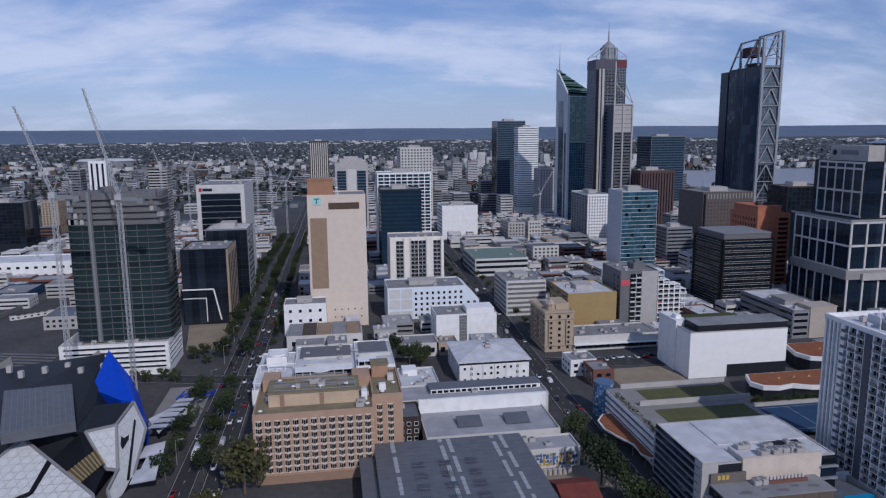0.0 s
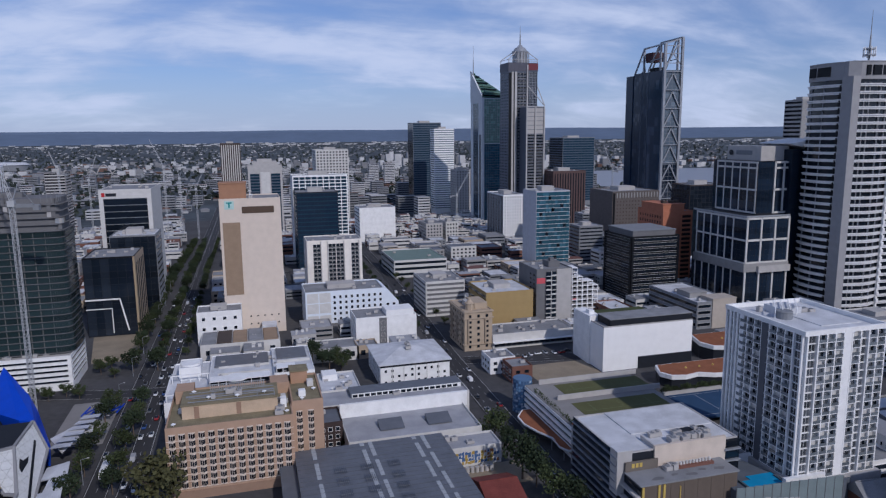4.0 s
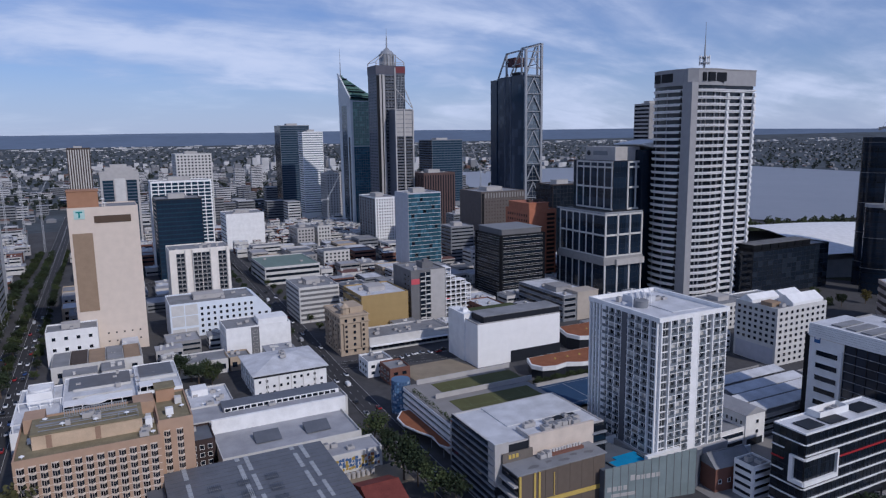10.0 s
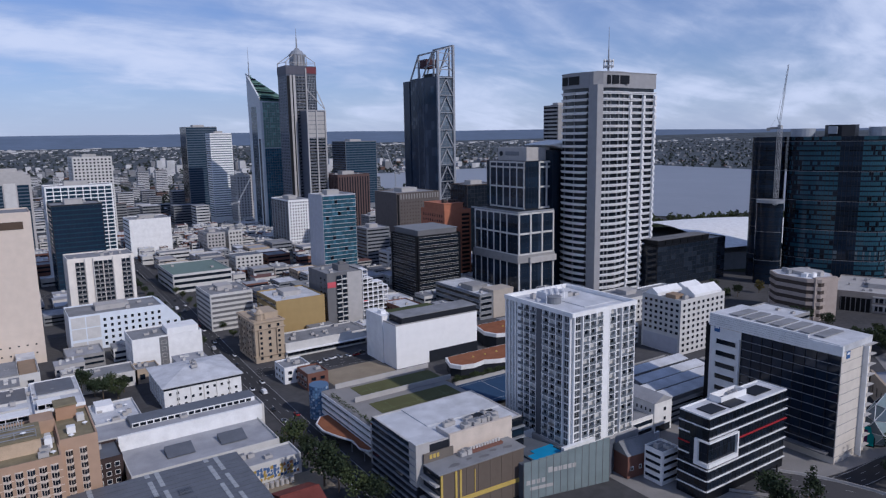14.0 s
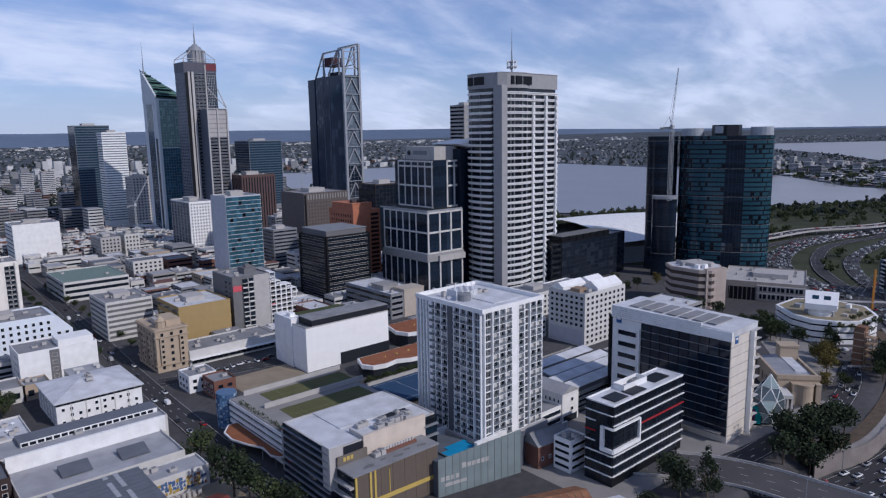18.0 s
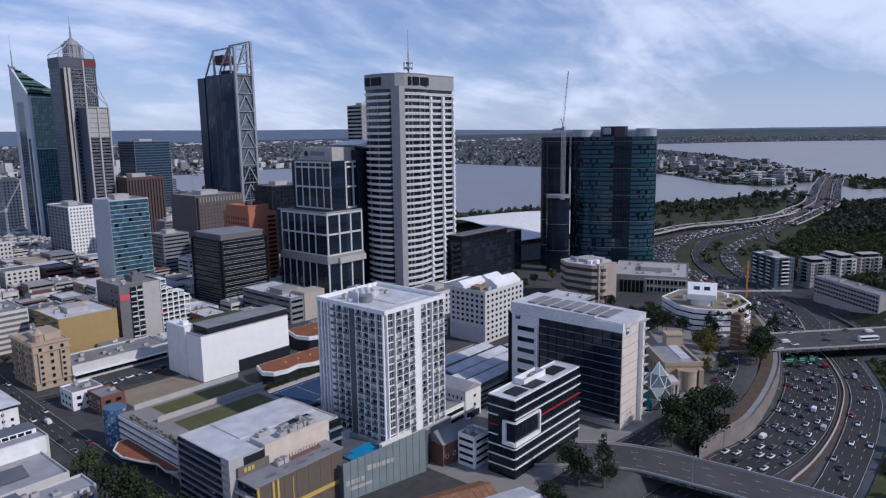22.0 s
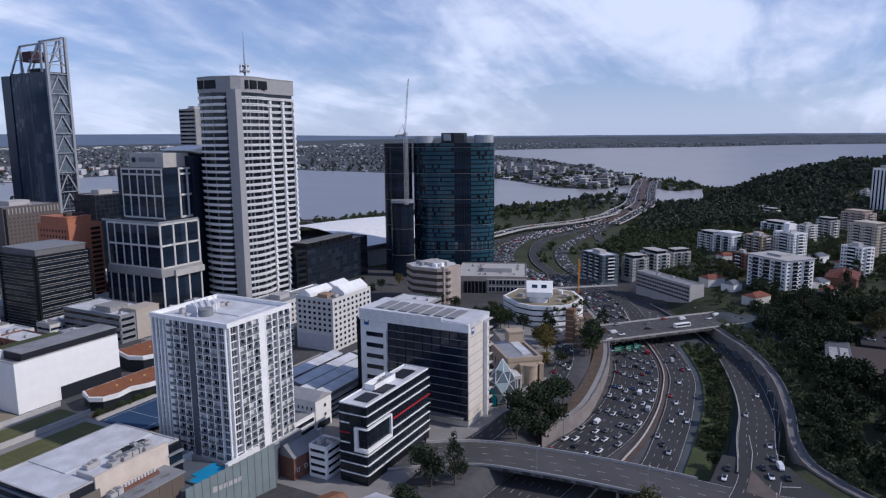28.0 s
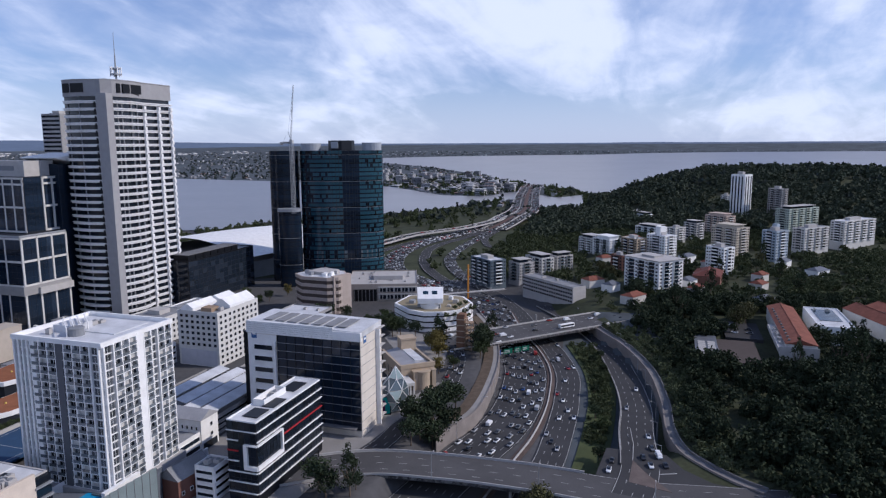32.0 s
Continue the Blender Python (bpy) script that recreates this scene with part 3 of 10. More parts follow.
road("road", "asphalt loop ramp among lawns", [Vector(laid(p.x, p.y, 1.0)) for p in spline([(607, 193, 0), (663, 232, 0), (712, 256, 0), (760, 272, 0), (820, 284, 0), (900, 276, 0), (1000, 262, 0)], 6)], 12, 3)
road("road", "asphalt service ramp beside trees", [Vector(laid(p.x, p.y, 1.0)) for p in spline([(832, 190, 0), (851, 217, 0), (900, 236, 0), (931, 242, 0), (988, 246, 0), (1108, 244, 0)], 6)], 9, 2)


def deck(name, label, line, width, thick, lanes, keep=None):
    ob = road(name, label, line, width, lanes, thick=thick)
    ob.data.materials[0] = WORN
    for s in (1, -1):
        a = [p + Vector((0, 0, 0.9)) for p in offset(line, s * width / 2)]
        b = [p + Vector((0, 0, 0.9)) for p in offset(line, s * (width / 2 - 0.35))]
        if s > 0 and keep:
            n = sum(keep(p) for p in line)
            a, b = a[:n], b[:n]
        part("parapet", ribbon(Mesh(), a, b, 1.3 + thick * 0.6), CONC_L, ob)
    return ob


near_bridge = deck("road_overbridge", "concrete road overbridge with metal rails over the freeway", flat([(205, 150), (232, 112), (239, 80), (241, 45), (240, 8), (246, -30), (252, -70), (250, -130)], 0.34), 21.0, 1.3, 4, lambda p: p.y > 22)
over = deck("road_overbridge", "wide concrete road overbridge with green signs over the freeway", flat([(395, 130), (420, 104), (456, 71), (500, 30), (560, -30)], 1.3), 31.0, 1.6, 6)
for u in (0.30, 0.52, 0.70):
    p = over.data.vertices[int(len(over.data.vertices) / 4 * u) * 4].co
    for off in (4, 14, 24):
        part("pier", Mesh().tube(p.x + off * 0.66, p.y + off * 0.7 - 4, -7, 0.2, 0.7), CONC, over)
for u in (0.4, 0.62):
    p = near_bridge.data.vertices[int(len(near_bridge.data.vertices) / 4 * u) * 4].co
    for off in (3, 10, 17):
        part("pier", Mesh().tube(p.x - off, p.y, -7, -0.8, 0.6), CONC, near_bridge)
bay_road = flat([(436, 166), (426, 150), (408, 130), (382, 117), (354, 109), (322, 104.5), (297, 105), (275, 109), (254, 110), (234, 113)], 0.24)
road("road", "curving asphalt street beside old buildings", bay_road, 9.5, 3)
solo("pavement", Mesh().prism([(180, 122), (232, 120), (252, 116), (300, 111), (330, 110.5), (330, 112), (300, 119), (286, 119.5), (286, 180), (180, 180)], 0.02, 0.12), PAVING, "grey paved forecourt between offices", "pavement", kind="structure")
solo("pavement", Mesh().prism([(352, 116), (384, 124), (402, 136), (416, 152), (426, 172), (400, 172), (370, 150), (352, 146)], 0.02, 0.12), PAVING, "grey paved court behind a church", "pavement", kind="structure")
# trench retaining walls with a footpath behind each
SOUTH = [(254, -37), (259.5, -28), (270, -17), (282, -8.5), (303, -3.4), (336, -0.8), (381, 6.6), (425, 22), (452, 37), (480, 52)]
NORTH = [(x, y + 1) for x, y in zip(TR_X, TR_HI) if x > 240]
for pts, s in ((NORTH, 1), (SOUTH, -1)):
    line = flat(pts, 0.9, 8)
    solo("retaining_wall", ribbon(Mesh(), offset(line, 0.35), offset(line, -0.35), 8.4), mat("stained_concrete", (0.23, 0.205, 0.19), 0.9, var=0.25, scale=0.15) if s > 0 else bpy.data.materials["stained_concrete"], "curving pale concrete retaining wall along the freeway", "wall", kind="structure")
    a, b = offset(line, s * 0.4), offset(line, s * 3.4)
    solo("footpath", ribbon(Mesh(), [p - Vector((0, 0, 0.55)) for p in a], [p - Vector((0, 0, 0.5)) for p in b], 0.5), PAVING if s > 0 else CONC_D, "concrete footpath beside the freeway wall", "pavement", kind="structure")
    c = [Vector((p.x, p.y, ground_z(p.x, p.y) + 0.25)) for p in offset(line, s * (9 if s > 0 else 14))]
    solo("verge", ribbon(Mesh(), [p - Vector((0, 0, 0.5)) for p in b], c, 0.6), MULCH if s > 0 else SCRUB, "bare planted verge beside a footpath", "verge", kind="structure")
    if s < 0:
        solo("low_wall", ribbon(Mesh(), [p + Vector((0, 0, 0.5)) for p in offset(line, -3.4)], [p + Vector((0, 0, 0.5)) for p in offset(line, -3.8)], 1.6), CONC_D, "low dark wall along a curving footpath", "wall", kind="structure")
        edge = [p + Vector((0, 0, 0.75)) for p in offset(fw_c, 7.3)]
        edge2 = [p + Vector((0, 0, 0.75)) for p in offset(fw_c, 7.7)]
        solo("kerb_barrier", ribbon(Mesh(), edge[6:], edge2[6:], 0.9), CONC, "low concrete barrier along a ramp", "barrier")
ISLE = [(267.4, 9.1), (258.2, 4.1), (251.8, -0.5), (245, -5.8), (248.6, 9.6)]
solo("traffic_island", Mesh().prism(ISLE[::-1], 0.2, 0.46), mat("brown_pavers", (0.13, 0.105, 0.095), 0.9, var=0.25), "small paved traffic island at a junction", "traffic island", kind="structure")
k = Mesh()
for x0, y0, x1, y1, w in ((249.9, 19.5, 250.2, 11, 0.5), (256.4, 3.4, 261, -7.6, 0.5), (267.4, 9.1, 283, 9.6, 0.25), (300, 12, 283, 9.6, 0.2)):
    k.bar((x0, y0, 0.33), (x1, y1, 0.33), w, 0, 0.012)
solo("stop_line", k, PAINT, "white painted stop lines at a junction", "road marking", kind="structure")
# ---- the city's buildings ----
def hull(name, pts, mats, parent, label=""):
    bm = bmesh.new()
    for p in pts:
        bm.verts.new(p)
    bmesh.ops.convex_hull(bm, input=bm.verts)
    me = bpy.data.meshes.new(name)
    bm.to_mesh(me); bm.free()
    me.materials.append(mats)
    return part(name, me, None, parent, label)


def dress(t, fm, spec, span, h, wall):
    """spec: kind, then its numbers; span: the face's width; h: its height."""
    kind, r = spec[0], t.location.length
    mode = 0 if r < 425 else (1 if r < 560 else 2)
    if kind == "win":
        _, cols, rows, wf, hf, glass, trim, m = spec
        windows(t, fm, m, span - m, 0.8, h - 0.5, cols, rows, wf, hf, glass, trim or wall, mode=mode)
    elif kind == "band":
        _, rows, hf, glass, trim, cols = spec
        bands(t, fm, 0.5, span - 0.5, 0.5, h - 0.3, rows, hf, glass, trim or wall, cols, mode=2 if mode == 2 else 1)
    elif kind == "curt":
        _, cols, rows, glass, joint = spec
        curtain(t, fm, 0.3, span - 0.3, 0.3, h - 0.2, cols, rows, glass, joint, mode=2 if mode == 2 else 1)


def building(name, label, x, y, w, d, h, wall, S=None, W=None, E=None, z=0.0, rot=0.0, **kw):
    kw.setdefault("seed", int(abs(x * 3 + y)))
    t, fm = block(name, label, x, y, w, d, h - z, wall, rot, z, **kw)
    for side, spec, span in (("S", S, w), ("W", W, d), ("E", E, d)):
        if spec:
            dress(t, fm[side], spec, span, h - z, wall)
    return t, fm


def win(cols, rows, wf=0.5, hf=0.5, glass=None, trim=None, m=0.8):
    return ("win", cols, rows, wf, hf, glass or GLASS, trim, m)


def band(rows, hf=0.5, glass=None, trim=None, cols=0):
    return ("band", rows, hf, glass or GLASS, trim, cols)


def curt(cols, rows, glass=None, joint=0.14):
    return ("curt", cols, rows, glass or GLASS_B, joint)


OFF, APT = "office building", "apartment building"
BLUEG = mat("slate_blue_panel", (0.085, 0.105, 0.14), 0.6, var=0.1)
building("office_tower", "slim brown and white striped office tower", -48, 1500, 40, 30, 110, BROWN, S=win(9, 1, 0.42, 0.96, OFFWHITE, BROWN))
t, fm = building("office_tower", "pale office tower with a central white shaft", 2.6, 900, 42, 35, 88, CONC_L, pl=False, ac=3)
for u in (2.5, 28):
    bands(t, fm["S"], u, u + 11.5, 2, 78, 20, 0.62, GLASS_B, BLUEG, 0, mode=2)
put(t, Mesh().box(0, 0, 0, 11.5, 80, 1.2), OFFWHITE, fm["S"], 15.2, 0, "central_shaft")
part("crown", Mesh().box(6, 4, 88, 36, 31, 93).box(12, 8, 93, 30, 27, 96), CONC_L, t)
building("office_tower", "dark blue glass tower with a white rooftop room", 43, 638, 38, 36, 73, DARK, S=("band", 19, 0.74, NAVY, GLASS_B, 12), W=("band", 19, 0.74, NAVY, GLASS_B, 10))
building(APT.replace(" ", "_"), "white apartment tower with a grid of dark balconies", 44, 700, 55, 30, 85, WHITE, S=win(9, 24, 0.86, 0.74, GLASS_B), W=win(5, 24, 0.8, 0.7, GLASS_B))
t, fm = building("apartment_building", "white striped apartment block with recessed balconies", 39.5, 498, 40, 26, 49, mat("warm_white_render", (0.78, 0.74, 0.68), 0.8), W=win(5, 15, 0.3, 0.5), pl=False, ac=8)
bal_w = Mesh().box(0, 0, 0.05, 5.2, 0.25, 1.2).box(0, 0.25, 1.1, 5.2, 1.2, 1.2, 1).box(2.5, 0.2, 0.05, 2.7, 3.2, 0.9).data("balcony", [OFFWHITE, CONC_D])
for u in (4.5, 15.5, 21.2, 32.2):
    put(t, Mesh().box(0, 0, 0, 5.2, 46, 0.06), GLASS, fm["S"], u, 1, "balcony_glazing")
    for j in range(15):
        put(t, bal_w, None, fm["S"], u, 1.0 + j * 3.06, "balcony")
for u in (9.9, 14.9, 26.6, 37.6):
    put(t, Mesh().box(0, 0, 0, 0.5, 49, 1.4), OFFWHITE, fm["S"], u, 0, "blade_wall")
PALE_BLUE = mat("pale_blue_white_paint", (0.68, 0.73, 0.79), 0.75, var=0.08)
t, fm = building("hotel", "white painted hotel with small square windows and a sloping end", 33, 445, 52, 30, 23, PALE_BLUE, W=win(5, 6, 0.3, 0.4), ac=6)
windows(t, fm["S"], 17, 51.5, 3, 21.5, 9, 5, 0.4, 0.5, GLASS, WHITE, mode=0)
hull("end_wall", [(52, y, z) for y in (0.02, 29.9) for z in (-2, 23.8)] + [(x, y, z) for y in (0.02, 29.9) for x, z in ((62, -2), (62, 14), (55, 22))], PALE_BLUE, t)
windows(t, fm["S"], 52.4, 61, 3, 14, 2, 3, 0.42, 0.5, GLASS, WHITE, mode=0)
put(t, Mesh().box(0, 0, 0, 61.8, 2.6, 0.2), CONC_D, fm["S"], 0.1, -0.5, "dark_plinth")
for u, v in ((1, 1), (9, 1), (1, 9), (9, 9), (1, 16), (9, 16)):
    put(t, Mesh().box(0, 0, 0, 7.4, 6.4, 0.12), OFFWHITE, fm["S"], u, v + 0.4, "wall_panel")
t, fm = building("office_building", "plain white rendered building with a stair recess", 58, 394, 37, 24, 17, WHITE, W=win(4, 4, 0.3, 0.35), pl=False)
# flat dark panel paints the shade of a recess; the wall isn't cut
put(t, Mesh().box(0, 0, 0, 4.6, 17, 0.15), CONC_D, fm["S"], 14, 0, "stair_recess")
windows(t, fm["S"], 14.4, 18.2, 1, 16, 1, 4, 0.6, 0.5, GLASS, OFFWHITE, mode=0)
part("stair_tower", Mesh().box(19, 3, 17, 36, 16, 20.5), WHITE, t)
t, fm = building("heritage_building", "ornate sandstone corner building with a rooftop lantern", 117, 367, 17, 30, 23, HERIT, S=win(3, 6, 0.3, 0.5, trim=HERIT), W=win(6, 6, 0.3, 0.5, trim=HERIT), ac=6)
for z in (3.6, 19.2, 23.0):
    part("cornice", Mesh().box(-0.7, -0.7, z, 17.7, 30.7, z + 0.5), HERIT, t)
for side, us in (("S", (3.2, 13.6)), ("W", (5, 15, 25))):
    for u in us:
        put(t, Mesh().box(-1.3, 4.2, 0, 1.3, 19, 1.1), HERIT, fm[side], u, 0, "bay")
        windows(t, fm[side] @ Matrix.Translation((0, 0, 1.1)), u - 1.1, u + 1.1, 4.4, 19, 1, 5, 0.6, 0.5, GLASS, HERIT, mode=0)
part("lantern", Mesh().tube(5, 6, 23, 27, 2.6, 2.6, 8).tube(5, 6, 27, 27.5, 3.1, 3.1, 8).tube(5, 6, 27.5, 30, 2.4, 0.3, 8), HERIT, t)
part("attic", Mesh().box(8, 6, 23, 16, 22, 27), HERIT, t)
building("commercial_building", "box building with a blank ochre side wall", 142, 400, 32, 36, 25, YELLOW, W=band(5, 0.4), top=ROOF_W)
building("car_park", "white banded multi-storey car park building", 115, 448, 28, 36, 24, OFFWHITE, S=band(7, 0.5, CONC_D), W=band(7, 0.5, CONC_D), category="car park", ac=8)
building("warehouse", "long low building with a green metal roof", 121, 582, 48, 59, 15, OFFWHITE, S=band(3, 0.5), W=band(3, 0.4, GLASS_B), top=mat("green_roof_sheet", (0.16, 0.22, 0.19), 0.6), pl=False)
building("hotel", "white gridded hotel tower with square windows", 286, 747, 27, 55, 54, WHITE, S=win(8, 15, 0.45, 0.5), W=win(6, 15, 0.5, 0.6, trim=GREY))
# white side wall coloured lavender: its bluish shade is painted in
t, fm = building("office_tower", "blue-green glass tower with a pale side wall", 249, 568, 33, 31, 73, mat("shaded_white_render", (0.50, 0.51, 0.55), 0.8), S=("curt", 11, 20, GLASS_T, 0.12))
for j in range(1, 20):
    put(t, Mesh().box(0, 0, 0, 32.6, 0.32, 0.5), OFFWHITE, fm["S"], 0.2, 0.3 + j * 3.62, "floor_edge")
for u, v in ((3, 14), (9, 9), (14.8, 15), (20.7, 6), (6, 4), (26.5, 11), (17.7, 3), (11.8, 18), (23.6, 16), (3, 7)):
    put(t, Mesh().box(0, 0, 0, 2.8, 3.2, 0.3), GLASS, fm["S"], u, 0.7 + v * 3.62, "dark_pane")
t, fm = building("apartment_building", "grey concrete tower with stepped white balcony frames and red panels", 178, 404, 25, 30, 37, CONC_D, S=None, W=None, pl=False, ac=6)
put(t, Mesh().box(0, -2, 0, 10.6, 37.4, 0.5), CONC_L, fm["S"], 14.2, 0, "blank_pier")
put(t, Mesh().box(0, 0, 0, 5.9, 3.6, 0.3), PINK, fm["S"], 0.2, 28.4, "pink_panel")
part("lift_room", Mesh().box(12, 8, 37, 20, 18, 41).box(14, 10, 41, 17, 13, 43), CONC_D, t)
windows(t, fm["W"], 18, 29, 2, 35, 2, 11, 0.4, 0.4, GLASS, CONC_D, mode=1)
t, fm = building("office_tower", "dark brown precast office tower", 358, 625, 54, 48, 65, mat("taupe_precast", (0.125, 0.11, 0.105), 0.85, var=0.14))
put(t, Mesh().box(0, 0, 0, 2.4, 64, 0.12), BLACK, fm["S"], 0.6, 0, "dark_slot")
for i in range(15):
    put(t, Mesh().box(0, 0, 0, 1.3, 5.2, 0.5), CONC, fm["S"], 4.5 + i * 3.3, 59, "parapet_fin")
windows(t, fm["S"], 4, 53, 3, 57, 14, 15, 0.42, 0.4, BROWN, bpy.data.materials["taupe_precast"], mode=2, depth=0.3)
t, fm = building("office_building", "orange brick office block with deep windows", 327, 489, 28, 38, 60, ORANGE, pl=False, ac=5)
windows(t, fm["W"], 3, 36, 49, 58, 9, 2, 0.46, 0.5, GLASS, ORANGE, mode=2, depth=0.3)
part("rooftop_room", Mesh().box(1, 2, 60, 21, 34, 66).box(0.6, 1.6, 66, 21.4, 34.4, 66.6), ORANGE, t)
for x in (5, 12, 17):
    part("roof_unit", Mesh().box(x, 8, 66.6, x + 3, 12, 69), BROWN, t)
windows(t, fm["S"], 17, 27, 2, 58, 1, 15, 0.86, 0.6, BLACK, ORANGE, mode=2, depth=0.8)
# south bands take paler concrete than west ones: the sunlit side is painted in
t, fm = building("office_building", "black office block with pale horizontal bands", 270, 442, 40, 39, 48.5, BLACK, S=band(12, 0.6, GLASS, CONC_L), W=band(12, 0.45, GLASS, CONC), pl=False)
part("plant_storey", Mesh().box(2, 2, 48.6, 38, 37, 53), CONC_D, t)
part("plant_roof", Mesh().box(1.4, 1.4, 53, 38.6, 37.6, 53.5), GREY, t)
for side, us in (("S", (0.8, 39.2)), ("W", (0.8, 38.2))):
    ribs(t, fm[side], us, 0, 49, 1.6, 0.8, BLACK, "corner_column")
t, fm = building("office_building", "grey banded low office with a cream stair block", 272, 365, 28, 55, 17, GREY, S=None, W=band(4, 0.5, GLASS, CONC_L), top=ROOF_W, pl=False, ac=9)
bands(t, fm["S"], 0.4, 10, 0.5, 16.5, 4, 0.5, GLASS, CONC_L)
part("stair_block", Mesh().box(11, -0.6, -2, 28.6, 12, 19).box(10.8, -0.8, 19, 28.8, 12.2, 19.5), mat("buff_render", (0.44, 0.39, 0.33), 0.85), t)
part("plant_room", Mesh().box(4, 14, 17, 17, 28, 20.5).box(3.6, 13.6, 20.5, 17.4, 28.4, 20.9), CONC, t)
t, fm = building("office_building", "white office with rows of square windows and gabled roof", 316, 237, 40, 27, 31, OFFWHITE, S=win(9, 9, 0.46, 0.5), pl=False, ac=6)
windows(t, fm["W"], 1, 26.5, 11, 30.5, 7, 6, 0.52, 0.5, GLASS, OFFWHITE, mode=0)
# blank white wall zone, the lavender of its shaded side put into colour
put(t, Mesh().box(0, 0, 0, 24, 9, 0.15), mat("shaded_white_panel", (0.46, 0.46, 0.50), 0.8), fm["W"], 1.5, 0.5, "blank_panel")
for x, y, a, b, r in ((1, 17, 22, 8, 3.6), (14, 1.5, 25, 11, 5.2), (24, 14, 15, 11, 4.0)):
    hull("gable_roof", [(x, y, 31), (x + a, y, 31), (x + a, y + b, 31), (x, y + b, 31), (x, y, 33), (x + a, y, 33), (x + a, y + b, 33), (x, y + b, 33), (x, y + b / 2, 33 + r * 0.7), (x + a, y + b / 2, 33 + r * 0.7)], WHITE, t)
part("roof_tank", Mesh().box(3, 6, 31, 10, 13, 33.4), TAN, t)
t, fm = building("office_building", "low black glass office by the convention hall", 436, 351, 88, 18, 35, BLACK, pl=False, ac=2)
for s_ in "SW":
    curtain(t, fm[s_], 0.3, 87.7 if s_ == "S" else 17.7, 0.3, 34.8, 16 if s_ == "S" else 4, 9, GLASS, 0.3, trim=DARK, mode=2)
for i in range(7):
    part("roof_bay", Mesh().box(2 + i * 9.4, 1.5, 35, 10.6 + i * 9.4, 16, 39.6), BLACK, t)
    part("bay_rim", Mesh().box(1.8 + i * 9.4, 1.3, 39.6, 10.8 + i * 9.4, 16.2, 40), CONC_D, t)
building("office_tower", "pale precast tower far down the street", 106, 1091, 51, 60, 102, OFFWHITE, S=win(10, 22, 0.5, 0.5), W=win(6, 22, 0.5, 0.5))
building("office_tower", "blue-grey glass office tower on the skyline", 291, 1212, 52, 40, 145, GREY, S=band(36, 0.6, GLASS_B, BLUEG), W=curt(6, 30, GLASS, 0.3))
building("apartment_tower", "slim white apartment tower with banded floors", 303, 1111, 34, 26, 133, WHITE, S=band(36, 0.38, GLASS_L), W=band(36, 0.45, GLASS_L))
building("office_building", "pale stone office tower with a stepped crown", 322, 1052, 24, 31, 68, CONC_L, S=win(5, 16), W=win(5, 16))
building("office_tower", "red-brown ribbed office tower", 372, 797, 45, 40, 77, mat("red_brown_precast", (0.105, 0.07, 0.065), 0.85), S=win(12, 1, 0.4, 0.95), W=win(9, 1, 0.4, 0.95))
building("office_tower", "blue-grey reflective glass tower near the river", 560, 1161, 64, 58, 116, GREY, S=band(26, 0.66, GLASS_B, BLUEG, 10), W=band(26, 0.7, NAVY, BLUEG, 8))
building("commercial_building", "white windowless block among low roofs", 130, 824, 44, 40, 37, WHITE, W=band(8, 0.3))
building("commercial_building", "pale low block with a rooftop sign frame", 202, 781, 20, 40, 20, CONC_L, S=win(5, 5), W=win(8, 5))
building("commercial_building", "small pale office block", 231, 798, 16, 30, 19, OFFWHITE, S=win(4, 4), W=win(6, 4))
building("office_building", "dark bronze office block", 408, 568, 40, 30, 74, BROWN, S=curt(9, 18, GLASS, 0.4), W=curt(7, 18, GLASS, 0.4))
def ringed(label, outline, h, rows, wall, glass, top, fill=0.42):
    """An office of any outline with a projecting band a storey."""
    t = thing("office_building", label, OFF)
    cx, cy = sum(p[0] for p in outline) / len(outline), sum(p[1] for p in outline) / len(outline)
    grow = lambda g: [(cx + (x - cx) * g, cy + (y - cy) * g) for x, y in outline]
    part("wall", Mesh().prism(grow(0.97), -10, h), glass, t)
    dv = h / rows
    for j in range(rows + 1):
        part("floor_band", Mesh().prism(grow(1.0), j * dv - 0.3, j * dv + dv * fill), wall, t)
    part("roof", Mesh().prism(grow(0.93), h + dv * fill, h + dv * fill + 0.1), top, t)
    rg = random.Random(int(cx))
    for x, y in grow(0.55):
        a, b, c = rg.uniform(2, 5), rg.uniform(2, 4), rg.uniform(1, 3)
        part("air_conditioning_unit", Mesh().box(x - a / 2, y - b / 2, h + dv * fill, x + a / 2, y + b / 2, h + dv * fill + c), (CONC_L, WHITE, STEEL)[rg.randrange(3)], t)
    return t


t = ringed("eight-sided office with brown glass bands", [(444, 236), (449, 229), (462, 228), (474, 236), (476, 252), (468, 264), (454, 268), (445, 258)], 25.5, 5, mat("sandy_precast", (0.40, 0.34, 0.30), 0.85), BROWN, ROOF_W)
part("stair_wall", Mesh().prism([(446.6, 231.6), (463, 225.6), (464, 228.6), (447.8, 234.6)], -10, 28.4), bpy.data.materials["sandy_precast"], t, "blank pale stair wall")
part("penthouse", Mesh().prism([(452, 240), (468, 238), (470, 254), (455, 258)], 27.5, 30), CONC_L, t)
t, fm = building("office_building", "low tan concrete building with a deep void and galleries", 507.8, 188.9, 60, 56.6, 13, mat("tan_concrete", (0.36, 0.32, 0.28), 0.88), rot=20.7, pl=False, ac=16, top=CONC_L)
# thin black sheet on the wall paints the shade inside a void
put(t, Mesh().box(0, 0, 0, 19, 10.2, 0.2), BLACK, fm["W"], 5.6, -0.6, "dark_void")
for i in range(7):
    put(t, Mesh().box(0, 0, 0, 0.5, 10, 1.2), CONC_D, fm["W"], 6 + i * 3, -0.6, "screen_fin")
